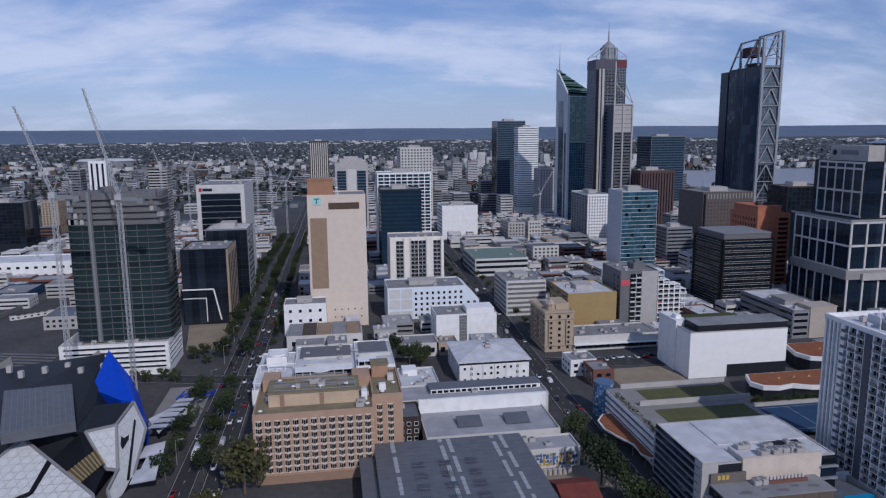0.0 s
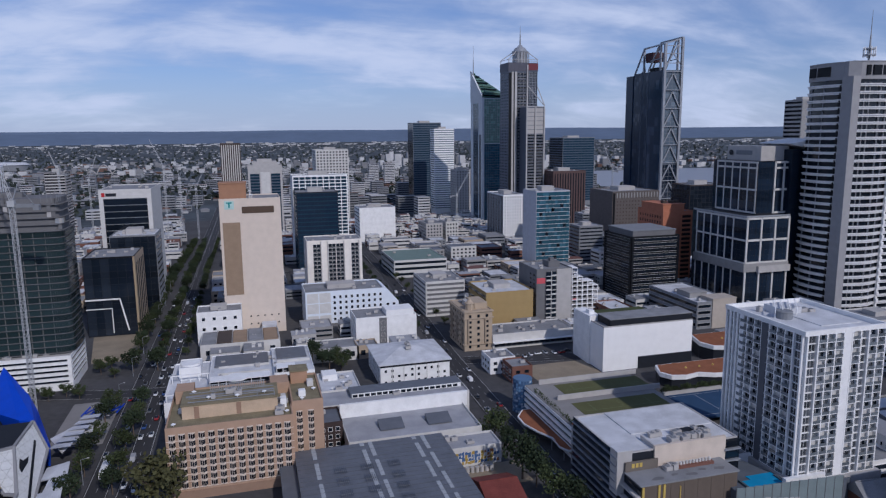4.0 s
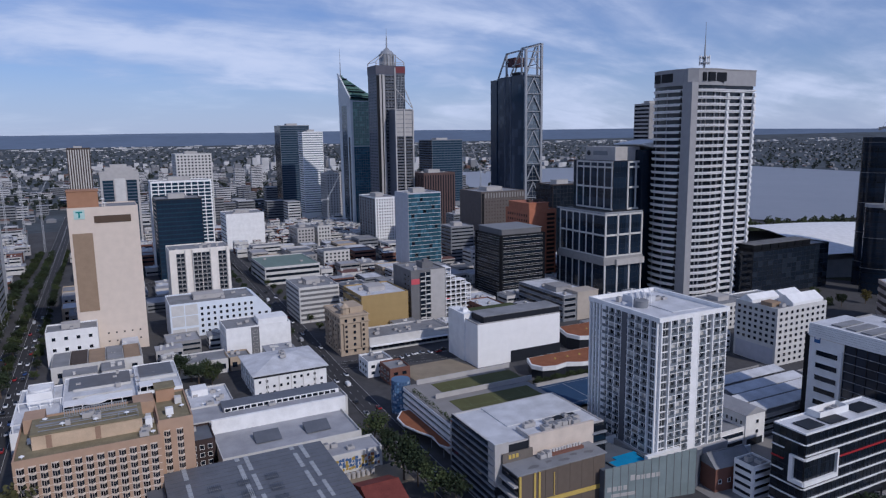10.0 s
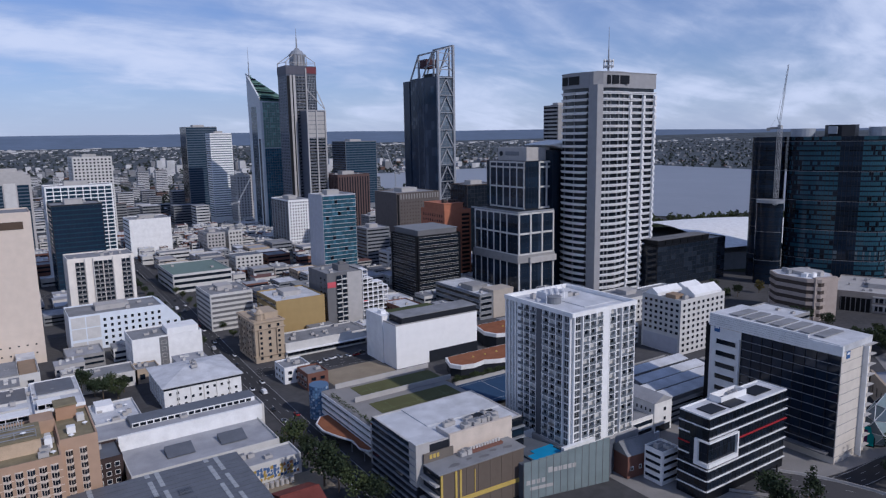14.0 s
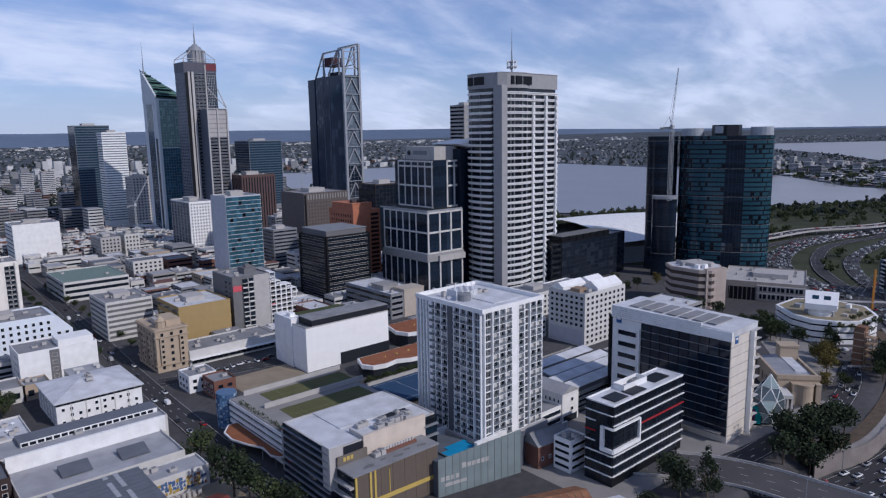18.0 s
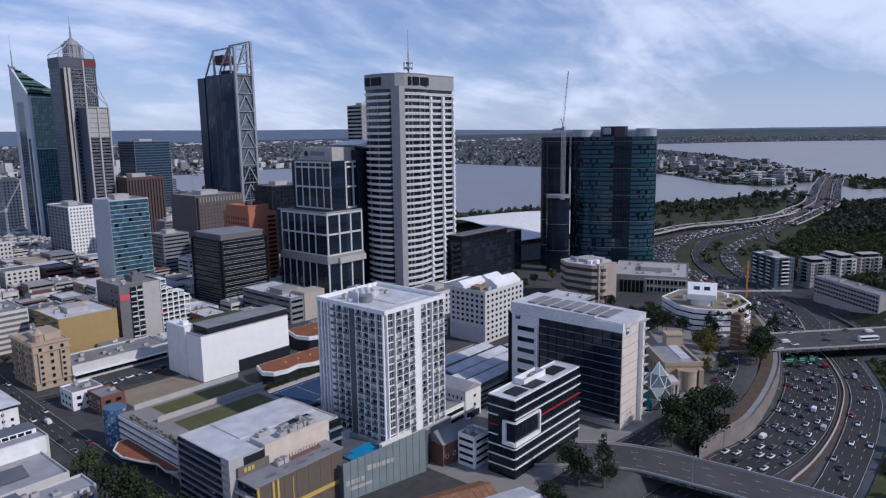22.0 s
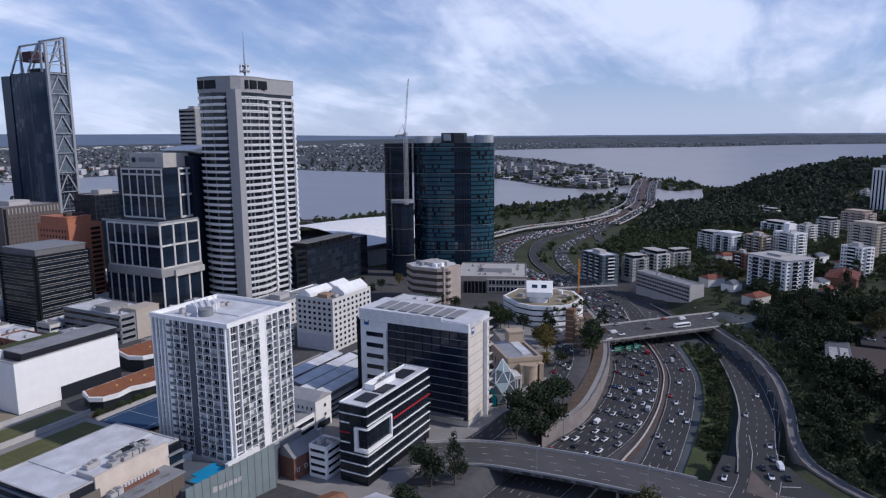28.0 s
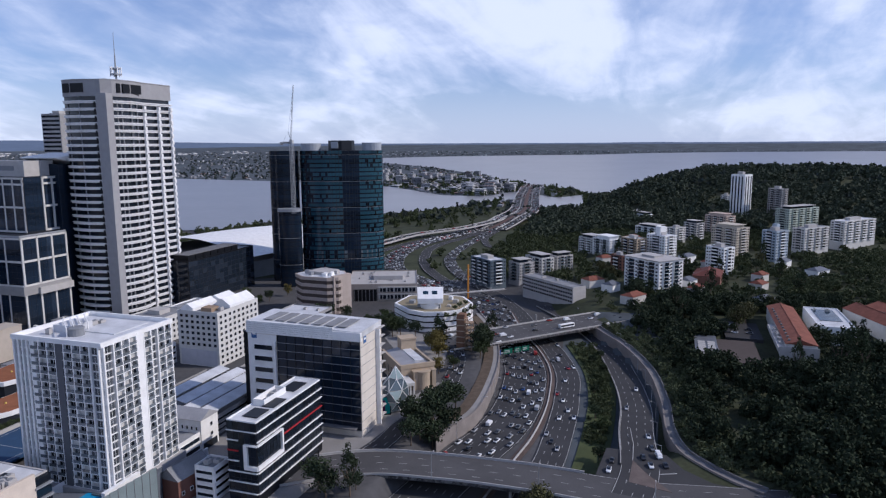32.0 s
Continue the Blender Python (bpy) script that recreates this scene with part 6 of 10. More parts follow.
slabs(t, fm["S"], 0, w, [3 + 4.1 * j for j in range(11)], 0.16, 0.12, CONC, "joint_strip")
ribs(t, fm["S"], (15.8,), 0, 44, 0.5, 2.0, WHITE, "fin")
slabs(t, fm["S"], 16, w + 1.0, [3 + 4.1 * j for j in range(11)], 0.3, 1.6, CONC_L, "ledge")
for u, v in ((2, 40), (50, 41)):
    put(t, Mesh().box(0, 0, 0, 2.6, 2.8, 0.15).box(0.4, 1.5, 0.15, 2.2, 2.3, 0.2, 1), [mat("blue_sign", (0.05, 0.13, 0.32), 0.5), WHITE], fm["W"] if u < 5 else fm["S"] @ Matrix.Translation((-47, 0, 0)), u, v, "sign")
part("entrance_canopy", Mesh().box(-3, 2, 4, 0, 30, 4.5), CONC_D, t)

# black office with white strips
t = thing("office_building", "black glazed office with white strips and one red strip", OFF, pose(192.7, 131.5, 0))
w, d, h = 46.2, 11.8, 30.0
part("wall", Mesh().box(0, 0, -6, w, d, h), BLACK, t)
fm = {s: face_m(s, w, d) for s in "SW"}
curtain(t, fm["S"], 0.2, w - 0.2, 4, 30, 22, 7, GLASS, 0.12, mode=0)
curtain(t, fm["W"], 0.2, d - 0.2, 1, 30, 5, 7, GLASS, 0.12, mode=0)
for j, v in enumerate((4.0, 7.8, 11.6, 15.4, 19.2, 23.0, 26.6)):
    u = 0.0 if j in (0, 1, 2, 5, 6) else 17.0
    data = RED if j == 4 else WHITE
    put(t, Mesh().box(0, 0, 0, w - u + 0.3, 0.28, 0.6), data, fm["S"], u, v, "strip")
    if j in (0, 1, 2, 6):
        put(t, Mesh().box(0, 0, 0, d, 0.28, 0.6), WHITE, fm["W"], 0, v, "strip")
    else:
        put(t, Mesh().box(0, 0, 0, 4.6, 0.35, 0.5), RED if j == 4 else WHITE, fm["W"], 0, v, "strip")
put(t, Mesh().box(-0.6, 0, 0, 16, 1.4, 1.0).box(-0.6, 8.7, 0, 16, 9.2, 1.0).box(15.2, 1.4, 0, 16, 8.7, 1.0), WHITE, fm["S"], 0, 13.0, "white_frame")
put(t, Mesh().box(7, 0, 0, 12.4, 1.4, 1.0).box(7, 8.7, 0, 12.4, 9.2, 1.0).box(7, 1.4, 0, 8.4, 8.7, 1.0), WHITE, fm["W"], -0.0, 13.0, "white_frame")
roof_flat(t, w, d, h, 0.5, 0.5, WHITE, ROOF_W)
for x, y, a, b in ((4, 2, 8, 6), (14, 1.5, 9, 5), (31, 3, 10, 6)):
    part("solar_panel", Mesh().box(x, y, h + 0.3, x + a, y + b, h + 0.55), DARK, t)
part("plant_screen", Mesh().box(15, 6, h, 30, 6.3, h + 2.4).box(15, 10.5, h, 30, 10.8, h + 2.4).box(15, 6.3, h, 15.3, 10.5, h + 2.4).box(29.7, 6.3, h, 30, 10.5, h + 2.4), WHITE, t)
units(t, random.Random(4), 16, 6.8, 29, 10, h, 5)
part("entrance_canopy", Mesh().box(28, -2, 3.4, 40, 0, 3.9).box(28, -2, 0, 28.4, -1.6, 3.4).box(39.6, -2, 0, 40, -1.6, 3.4), DARK, t)
# ---- foreground blocks ----
# beige brick hotel with angled window surrounds
t = thing("hotel", "beige brick hotel with rows of small angled bay windows", "hotel", pose(-31.3, 238.6, 0))
part("wall", Mesh().box(0, 0, -4, 43, 38, 26), BEIGE, t)
part("wall", Mesh().box(43, 8.5, -4, 54.5, 38, 27.5), BEIGE, t, "set-back side wing")
fm = {s: face_m(s, 43, 38) for s in "SW"}
SURROUND = mat("pale_surround", (0.68, 0.59, 0.50), 0.8)
k = Mesh()
p0, p1, p2 = (-0.1, 0.0), (1.35, 0.85), (2.1, 0.0)
for v0, v1, mi in ((-0.35, 0.0, 1), (1.65, 2.0, 1)):
    n = len(k.v)
    k.v += [(p0[0], v0, 0), (p1[0], v0, p1[1]), (p2[0], v0, 0), (p0[0], v1, 0), (p1[0], v1, p1[1]), (p2[0], v1, 0)]
    k.f += [(n, n + 1, n + 4, n + 3), (n + 1, n + 2, n + 5, n + 4), (n + 3, n + 4, n + 5), (n + 2, n + 1, n)]; k.m += [mi] * 4
for a, b, cols in ((p0, p1, 2), (p1, p2, 1)):
    for c in range(cols):
        for f0, f1, mi in ((c / cols, c / cols + 0.1, 1), (c / cols + 0.1, (c + 1) / cols, 0)):
            q = [(a[0] + (b[0] - a[0]) * f, a[1] + (b[1] - a[1]) * f) for f in (f0, f1)]
            k.face([(q[0][0], 0, q[0][1]), (q[1][0], 0, q[1][1]), (q[1][0], 1.65, q[1][1]), (q[0][0], 1.65, q[0][1])], mi)
bayw = k.data("bay_window", [GLASS, SURROUND])
for j in range(8):
    for i in range(13):
        put(t, bayw, None, fm["S"], 1.0 + i * 3.23, 4.6 + j * 2.55, "bay_window")
    for i in range(2):
        part("bay_window", bayw, None, t, "", Matrix.Translation((43, 8.5, 0)) @ face_m("S", 11, 30) @ Matrix.Translation((1.6 + i * 4.2, 4.6 + j * 2.55, 0)))
for j in range(8):
    put(t, Mesh().box(0, 0, 0, 43, 0.12, 0.16), SURROUND, fm["S"], 0, 4.05 + j * 2.55, "sill_course")
put(t, Mesh().box(0, 0, 0, 43, 3.2, 0.3), mat("brown_render", (0.30, 0.20, 0.14), 0.9), fm["S"], 0, 0.0, "plinth")
for x0, y0, w, d, z in ((0, 0, 43, 38, 26), (43, 8.5, 11.5, 29.5, 27.5)):
    roof_flat(t, w, d, z, 0.8, 0.5, BEIGE, BEIGE_D, x0, y0)
part("rooftop_storey", Mesh().box(5, 8, 26, 38, 22, 31).box(4.6, 7.6, 31, 38.4, 22.4, 31.4, 1), [mat("faded_cream_render", (0.52, 0.40, 0.28), 0.9, var=0.2), BEIGE_D], t)
part("stair_tower", Mesh().box(1.5, 24, 26, 8, 33, 31), BEIGE, t)
part("stair_tower", Mesh().box(36, 24, 26, 43, 33, 30.5), BEIGE, t)
part("louvre_roof", Mesh().box(10, 26, 26.3, 34, 34, 27.2), ROOF_M, t)
LOUVRE = mat("grey_louvre_screen", (0.30, 0.31, 0.32), 0.7)
part("screen_frame", Mesh().bar((14, 20.5, 31.4), (34, 20.5, 31.4), 0.25).bar((14, 20.5, 33.6), (34, 20.5, 33.6), 0.25), LOUVRE, t)
for i in range(26):
    part("screen_slat", Mesh().box(14.2 + i * 0.77, 20.3, 31.4, 14.5 + i * 0.77, 20.5, 33.7), LOUVRE, t)
for x, y, a, b, c, m_ in ((39, 9, 2.2, 3.4, 3.2, WHITE), (39.4, 14, 1.8, 2.6, 2.6, OFFWHITE), (3.2, 14, 1.2, 1.2, 1.6, WHITE), (46, 14, 2.6, 2.6, 2.2, WHITE), (50, 24, 2.4, 3, 2.2, OFFWHITE)):
    z = 27.7 if x > 43 else 26.2
    part("roof_unit", Mesh().box(x, y, z, x + a, y + b, z + c).box(x + 0.2, y + 0.2, z + c, x + a - 0.2, y + b - 0.2, z + c + 0.15), m_, t)
part("lift_tower", Mesh().box(44, 29, 27.5, 50.5, 36, 32.5).box(43.6, 28.6, 32.5, 50.9, 36.4, 33, 1), [mat("terracotta_render", (0.40, 0.25, 0.16), 0.88), BEIGE_D], t)
for y in (9.5, 13, 18.5):
    part("roof_pipe", Mesh().bar((7, y, 31.7), (37, y, 31.7), 0.22), STEEL, t)
part("roof_walkway", Mesh().box(6, 15, 31.42, 37, 16.6, 31.5), ROOF_G, t)
part("pipe_hoop", Mesh().bar((31, 9, 31.4), (31, 9, 33.8), 0.2).bar((37, 9, 31.4), (37, 9, 33.8), 0.2).bar((31, 9, 33.8), (37, 9, 33.8), 0.2), STEEL, t)
for i in (1, 5):
    part("wall_stain", Mesh().box(5.5 + i * 3.6, 7.96, 26.2, 7.2 + i * 3.6, 7.99, 29.5 + (i * 7 % 4) * 0.35), bpy.data.materials["brown_render"], t)
for x, y in ((2.5, 3.0), (41, 4), (14, 12), (24, 11), (8.6, 19), (33.5, 12), (47, 11), (52, 20), (20, 18)):
    z = 27.6 if x > 43 else (31.4 if 8 < y < 22 and 5 < x < 38 else 26.1)
    part("dish_antenna", Mesh().tube(x, y, z + 0.8, z + 1.2, 0.9, 0.3, 12).box(x - 0.1, y - 0.1, z, x + 0.1, y + 0.1, z + 0.8), WHITE, t)
units(t, random.Random(2), 36, 2, 42, 20, 26.1, 7)
units(t, random.Random(3), 8, 9, 36, 20, 31.4, 5)

# depot with long skylight strips
t = thing("depot", "wide grey metal-roofed depot with pale skylight strips", "depot", pose(12, 190, 0))
w, d = 55.5, 54.0
part("wall", Mesh().box(0, 0, -4, w, d, 9.6), GREY, t)
part("underlay", Mesh().box(-0.3, 0.1, 9.6, w + 0.3, d - 0.1, 9.66), BLACK, t)
n = 18
for j in range(n):
    y0, y1 = d * j / n, d * (j + 1) / n - 0.26
    part("roof_sheet", Mesh().box(-0.4, y0, 9.6 + 0.012 * j, w + 0.4, y1, 9.85 + 0.012 * j), ROOF_M, t)
sky_m = mat("fibreglass_skylight", (0.36, 0.38, 0.40), 0.6)
for x in (6, 24, 27.2, 44, 47.5):
    for j in range(n):
        if (j + int(x)) % 5:
            part("skylight", Mesh().box(x - (0.02 * j), d * j / n + 0.12, 9.87 + 0.012 * j, x + 1.25, d * (j + 1) / n - 0.2, 9.98 + 0.012 * j), sky_m, t)
rail_d = Mesh().box(0, 0, 0, 0.12, 4.6, 0.15).data("rail", [BLUEG])
for i in range(3):
    for j in range(4):
        rack = part("roof_rack", Mesh().box(12 + i * 9.5, 9.5 + j * 8, 10.16, 16 + i * 9.5, 9.65 + j * 8, 10.31), GREY, t)
        for q in range(7):
            part("rail", rail_d, None, rack, "", Matrix.Translation((12 + i * 9.5 + q * 0.65, 8 + j * 8, 10.2)))
part("gutter_lane", Mesh().box(-6, 4, 7.0, -0.5, 53, 7.6), ROOF_M, t)

# mural building and red-roofed house
t, fm = block("commercial_building", "small pale shop with a colourful painted wall", 66, 233, 23, 12, 7, OFFWHITE, top=ROOF_P, ac=3, pl=False, category="shop")
cols = [mat("mural_blue", (0.07, 0.13, 0.28), 0.8), mat("mural_yellow", (0.38, 0.27, 0.07), 0.8), mat("mural_white", (0.6, 0.6, 0.6), 0.8), mat("mural_orange", (0.30, 0.14, 0.07), 0.8)]
rr = random.Random(8)
for i in range(17):
    for j in range(4):
        put(t, Mesh().prism([(0, 0), (rr.uniform(0.8, 1.5), rr.uniform(-0.2, 0.3)), (rr.uniform(0.7, 1.4), rr.uniform(0.9, 1.5)), (rr.uniform(-0.2, 0.4), rr.uniform(0.7, 1.3))], 0, 0.04 + 0.01 * j), cols[rr.choice((0, 0, 1, 2, 0) if i < 11 else (1, 1, 3, 2, 0))], fm["S"], 0.5 + i * 1.28, 1.0 + j * 1.25, "mural_panel")


def gabled(name, label, x, y, w, d, h, rise, wall, roof, rot=0.0, z=0.0, hip=0.0, category="house", seed=0):
    t = thing(name, label, category, pose(x, y, z, 0, 0, rot))
    part("wall", Mesh().box(0, 0, -5, w, d, h), wall, t)
    e, p = 0.5, hip * w * 0.5
    a, b = (-e + p, d / 2, h + rise), (w + e - p, d / 2, h + rise)
    k = Mesh()
    k.face([(-e, -e, h), (w + e, -e, h), b, a]).face([(w + e, d + e, h), (-e, d + e, h), a, b])
    k.face([(-e, d + e, h), (-e, -e, h), a]).face([(w + e, -e, h), (w + e, d + e, h), b])
    k.face([(-e, -e, h - 0.02), (-e, d + e, h - 0.02), (w + e, d + e, h - 0.02), (w + e, -e, h - 0.02)])
    part("roof", k, roof, t)
    part("ridge", Mesh().bar(a, b, 0.35), roof, t)
    fs = face_m("S", w, d)
    c = max(2, int(w / 4))
    dt = window_unit(1.1, 1.3).data("window", [GLASS, WHITE])
    for i in range(c if t.location.length < 450 else 0):
        put(t, dt, None, fs, (i + 0.5) * w / c - 0.5, h * 0.35, "window")
    return t


gabled("house", "old house with a red tiled gable roof", 71, 197, 13, 18, 5, 3.2, BRICK, mat("faded_red_tile", (0.17, 0.048, 0.038), 0.8, var=0.25, grain=2))
t = thing("tank_row", "row of pale drums along a yard fence", "tank", pose(66, 228, 0))
for i in range(10):
    part("drum", Mesh().tube(i * 1.9, 0, 0, 2.2, 0.8, 0.8, 10), CONC_L, t)
solo("yard", Mesh().box(12, 170, 0.02, 95, 189.8, 0.1).box(66.5, 216, 0.02, 95, 232.6, 0.1), SAND, "bare reddish yard beside a depot", "yard", kind="structure")

# long low buildings by the street
t, fm = block("warehouse", "long low white building with a grey roof and two skylights", 32.5, 249, 54, 27, 7.5, OFFWHITE, top=ROOF_P, pl=False, ac=0, category="warehouse")
for x in (14, 34):
    part("skylight", Mesh().face([(x, 8, 8), (x + 10, 8, 8), (x + 10, 15, 10), (x, 15, 10)]).face([(x, 15, 10), (x + 10, 15, 10), (x + 10, 15, 7.6), (x, 15, 7.6)]).face([(x, 8, 8), (x, 15, 10), (x, 15, 7.6)]).face([(x + 10, 8, 8), (x + 10, 15, 7.6), (x + 10, 15, 10)]), ROOF_M, t)
part("fire_wall", Mesh().box(0, 25.5, 7, 56, 26.8, 13.5), WHITE, t)
t, fm = block("office_building", "long two-storey building with a window strip and grey roof", 25, 279, 66, 18, 11, OFFWHITE, top=ROOF_P, pl=False, ac=2)
bands(t, fm["S"], 2, 62, 7.5, 10.8, 1, 0.6, GLASS, WHITE, 22)
part("window_strip", plate([0] + [v for i in range(18) for v in (0.3 + i * 2.7, 2.5 + i * 2.7)] + [50], [0, 0.2, 1.5, 1.9], lambda i, j: i % 2 == 1 and j == 1, 0.15), [GLASS, WHITE], t, "", Matrix.Translation((14.5, 8, 11.05)) @ face_m("S", 1, 1))
part("upper_roof", Mesh().box(14, 8, 11, 65, 17, 13), ROOF_M, t)
t, fm = block("office_building", "dark brick annex with white framed windows", 22, 262, 10, 16, 11, mat("dark_brown_brick", (0.055, 0.040, 0.038), 0.9), top=ROOF_M, pl=False, ac=1)
windows(t, fm["S"], 0.6, 9.4, 1, 10.5, 3, 3, 0.5, 0.5, GLASS, WHITE)

t, fm = building("commercial_building", "low white annex with a bright roof and dishes", 28, 299, 18, 28, 9, OFFWHITE, S=win(4, 2), top=ROOF_W, pl=False, ac=5)
part("parapet_room", Mesh().box(2, 18, 9, 9, 26, 12), WHITE, t)
for x, y in ((5, 6), (11, 13), (14, 20)):
    part("dish_antenna", Mesh().tube(x, y, 9.9, 10.3, 0.9, 0.3, 12).box(x - 0.1, y - 0.1, 9, x + 0.1, y + 0.1, 9.9), WHITE, t)

# white four-storey block with a hipped roof
t = thing("office_building", "white four-storey office with a pale hipped metal roof", OFF, pose(59.4, 325, 0))
part("wall", Mesh().box(0, 0, -4, 36, 35, 11.6), WHITE, t)
e = 1.0
k = Mesh()
k.face([(-e, -e, 11.6), (36 + e, -e, 11.6), (22, 17, 15), (14, 17, 15)]).face([(36 + e, 36, 11.6), (-e, 36, 11.6), (14, 18, 15), (22, 18, 15)])
k.face([(-e, 36, 11.6), (-e, -e, 11.6), (14, 17, 15), (14, 18, 15)]).face([(36 + e, -e, 11.6), (36 + e, 36, 11.6), (22, 18, 15), (22, 17, 15)]).face([(14, 17, 15), (22, 17, 15), (22, 18, 15), (14, 18, 15)])
k.box(-e, -e, 11.2, 36 + e, 36, 11.6)
part("roof", k, ROOF_W, t)
fm = {s: face_m(s, 36, 35) for s in "SW"}
windows(t, fm["S"], 1, 35, 0.6, 9.4, 10, 3, 0.36, 0.46, GLASS, WHITE, skip=lambda i, j: (i * 3 + j * 5) % 7 in (2, 5))
windows(t, fm["W"], 1, 34, 0.6, 9.4, 8, 3, 0.4, 0.46, GLASS, WHITE)
for s_, n in (("S", 36), ("W", 35)):
    put(t, plate([0] + [v for i in range(12) for v in (i * n / 12 + 0.15, (i + 1) * n / 12 - 0.15)] + [n], [0, 0.1, 1.15, 1.25], lambda i, j: i % 2 == 1 and j == 1, 0.1), [GLASS, CONC_D], fm[s_], 0, 9.9, "clerestory_strip")
    ribs(t, fm[s_], [n * i / 6 for i in range(1, 6)], 0, 9.8, 0.3, 0.35, OFFWHITE, "pilaster")
units(t, random.Random(6), 14, 12, 24, 22, 14.6, 3)

# white terraced block along the avenue
t = thing("office_building", "sprawling white rendered building with stepped roof decks", OFF, pose(-40, 309, 0))
for x0, y0, x1, y1, z in ((0, 0, 18, 55, 9), (18, 8, 48, 55, 11.5), (48, 14, 67, 55, 13), (4, 30, 14, 44, 14.5)):
    part("wall", Mesh().box(x0, y0, -4, x1, y1, z), WHITE, t)
    roof_flat(t, x1 - x0 - 0.02, y1 - y0, z, 0.7, 0.3, WHITE, ROOF_W, x0, y0)
fm = Matrix.Translation((18, 8, 0)) @ face_m("S", 30, 47)
bands(t, fm, 1, 29, 4, 11, 2, 0.5, GLASS, WHITE, 8)
bands(t, Matrix.Translation((48, 14, 0)) @ face_m("S", 19, 41), 0.5, 18.5, 3, 12.6, 3, 0.5, GLASS, OFFWHITE, 5)
for x0, x1, y0, y1, z in ((19, 30, 9, 15, 11.5), (33, 46, 10, 16, 11.5), (49, 58, 15, 21, 13)):
    part("terrace_recess", Mesh().box(x0, y0, z + 0.13, x1, y1, z + 0.2).box(x0, y1 - 0.3, z + 0.2, x1, y1, z + 2.8, 1).box(x0, y0 - 1.4, z + 2.8, x1, y1, z + 3.1, 2), [DARK, GLASS, WHITE], t)
    for i in range(4):
        part("terrace_post", Mesh().box(x0 + i * (x1 - x0 - 0.3) / 3, y0 - 1.2, z, x0 + 0.3 + i * (x1 - x0 - 0.3) / 3, y0 - 0.9, z + 2.8), WHITE, t)
part("curved_glazing", Mesh().tube(31, 11, 11.6, 14.4, 4.5, 4.5, 20), NAVY, t)
part("curved_canopy", Mesh().tube(31, 11, 14.4, 14.9, 5.4, 5.4, 20), WHITE, t)
part("roof_fence", Mesh().box(22, 22, 11.7, 46, 22.3, 13.4).box(22, 34, 11.7, 46, 34.3, 12.8).box(50, 30, 13.2, 66, 30.3, 14.6), OFFWHITE, t)
part("metal_roof", Mesh().box(20, 36, 11.7, 46, 53, 12.5).box(50, 36, 13.2, 65, 53, 13.8), ROOF_M, t)
k = Mesh()
for i in range(5):
    k.box(1 + i * 4, 0.5, 9, 1.4 + i * 4, 0.9, 12.6).box(1 + i * 4, 26, 9, 1.4 + i * 4, 26.4, 12.6)
k.box(0.5, 0.4, 12.6, 18, 1.0, 13.0).box(0.5, 25.9, 12.6, 18, 26.5, 13.0).box(0.5, 1, 12.6, 1.1, 26, 13.0)
part("roof_frame", k, WHITE, t)
part("roof_ring", Mesh().tube(9, 37, 14.6, 15.6, 4.6, 4.6, 18), WHITE, t)
units(t, random.Random(11), 20, 12, 64, 52, 11.8, 14)
building("shop", "low grey-roofed shop in a rear court", 30, 372, 26, 18, 7, OFFWHITE, S=win(4, 1), pl=False, category="shop")
building("shop", "small tan shop beside parked cars", 55, 372, 12, 12, 7, HERIT, S=win(2, 1), pl=False, category="shop")

# street-corner shops by the open car park
building("shop", "white corner shop with an awning", 118, 326, 14, 14, 8, WHITE, S=win(3, 2), W=win(3, 2), pl=False, ac=3, category="shop")
building("shop", "old red brick shop with a stepped gable", 124, 310, 11, 14, 8, BRICK, S=win(2, 2), W=win(3, 2, trim=OFFWHITE), pl=False, ac=1, category="shop")
t, fm = building("shop", "long low white shop row with an awning", 134, 366, 52, 22, 8, OFFWHITE, pl=False, ac=8, category="shop")
slabs(t, fm["S"], 0, 52, (4.0,), 0.3, 2.6, WHITE, "awning")
bands(t, fm["S"], 1, 51, 0.6, 3.8, 1, 0.7, GLASS, GREY, 14)
# balcony frames of the stepped concrete tower
t = thing("balcony_stack", "stepped white balcony frames with red panels on a concrete tower", "balcony", pose(203.2, 403.6, 0))
for i, top in enumerate((37.3, 31.2, 28, 28, 24.9)):
    for j in range(int(top / 3.1)):
        k = Mesh().box(0, -0.4, 0, 3.8, 8, 0.45).box(0, -0.4, 0.45, 0.35, 0.3, 3.1).box(3.45, -0.4, 0.45, 3.8, 0.3, 3.1).box(0, 5, 0.3, 3.8, 5.2, 3.1, 1).box(0.3, 0.1, 0.3, 3.5, 0.16, 1.1, 2 if (i, j) == (0, 5) else 3)
        part("balcony", k, [WHITE, GLASS, PINK, CONC], t, "", Matrix.Translation((i * 3.8, 0, j * 3.1)))
    part("top_slab", Mesh().box(i * 3.8, -0.4, int(top / 3.1) * 3.1, i * 3.8 + 3.8, 8, int(top / 3.1) * 3.1 + 0.45), WHITE, t)
t2 = thing("balcony_stack", "column of dark balconies with white rails on grey concrete", "balcony", pose(184.4, 402.6, 0))
for j in range(11):
    k = Mesh().box(0, -0.2, 0, 7.4, 0.9, 0.28).box(0.2, 0.7, 0.25, 7.2, 0.9, 2.9, 1).box(3.6, 0.2, 0.25, 3.9, 0.9, 3.1).box(0 if j % 2 else 3.7, -0.2, 0.25, 3.7 if j % 2 else 7.4, -0.1, 1.1)
    part("balcony", k, [OFFWHITE, GLASS], t2, "", Matrix.Translation((0, 0, 2 + j * 3.1)))

# blank white theatre box
t = thing("theatre", "large blank white theatre box with a dark upper storey", "theatre", pose(176, 312, 0))
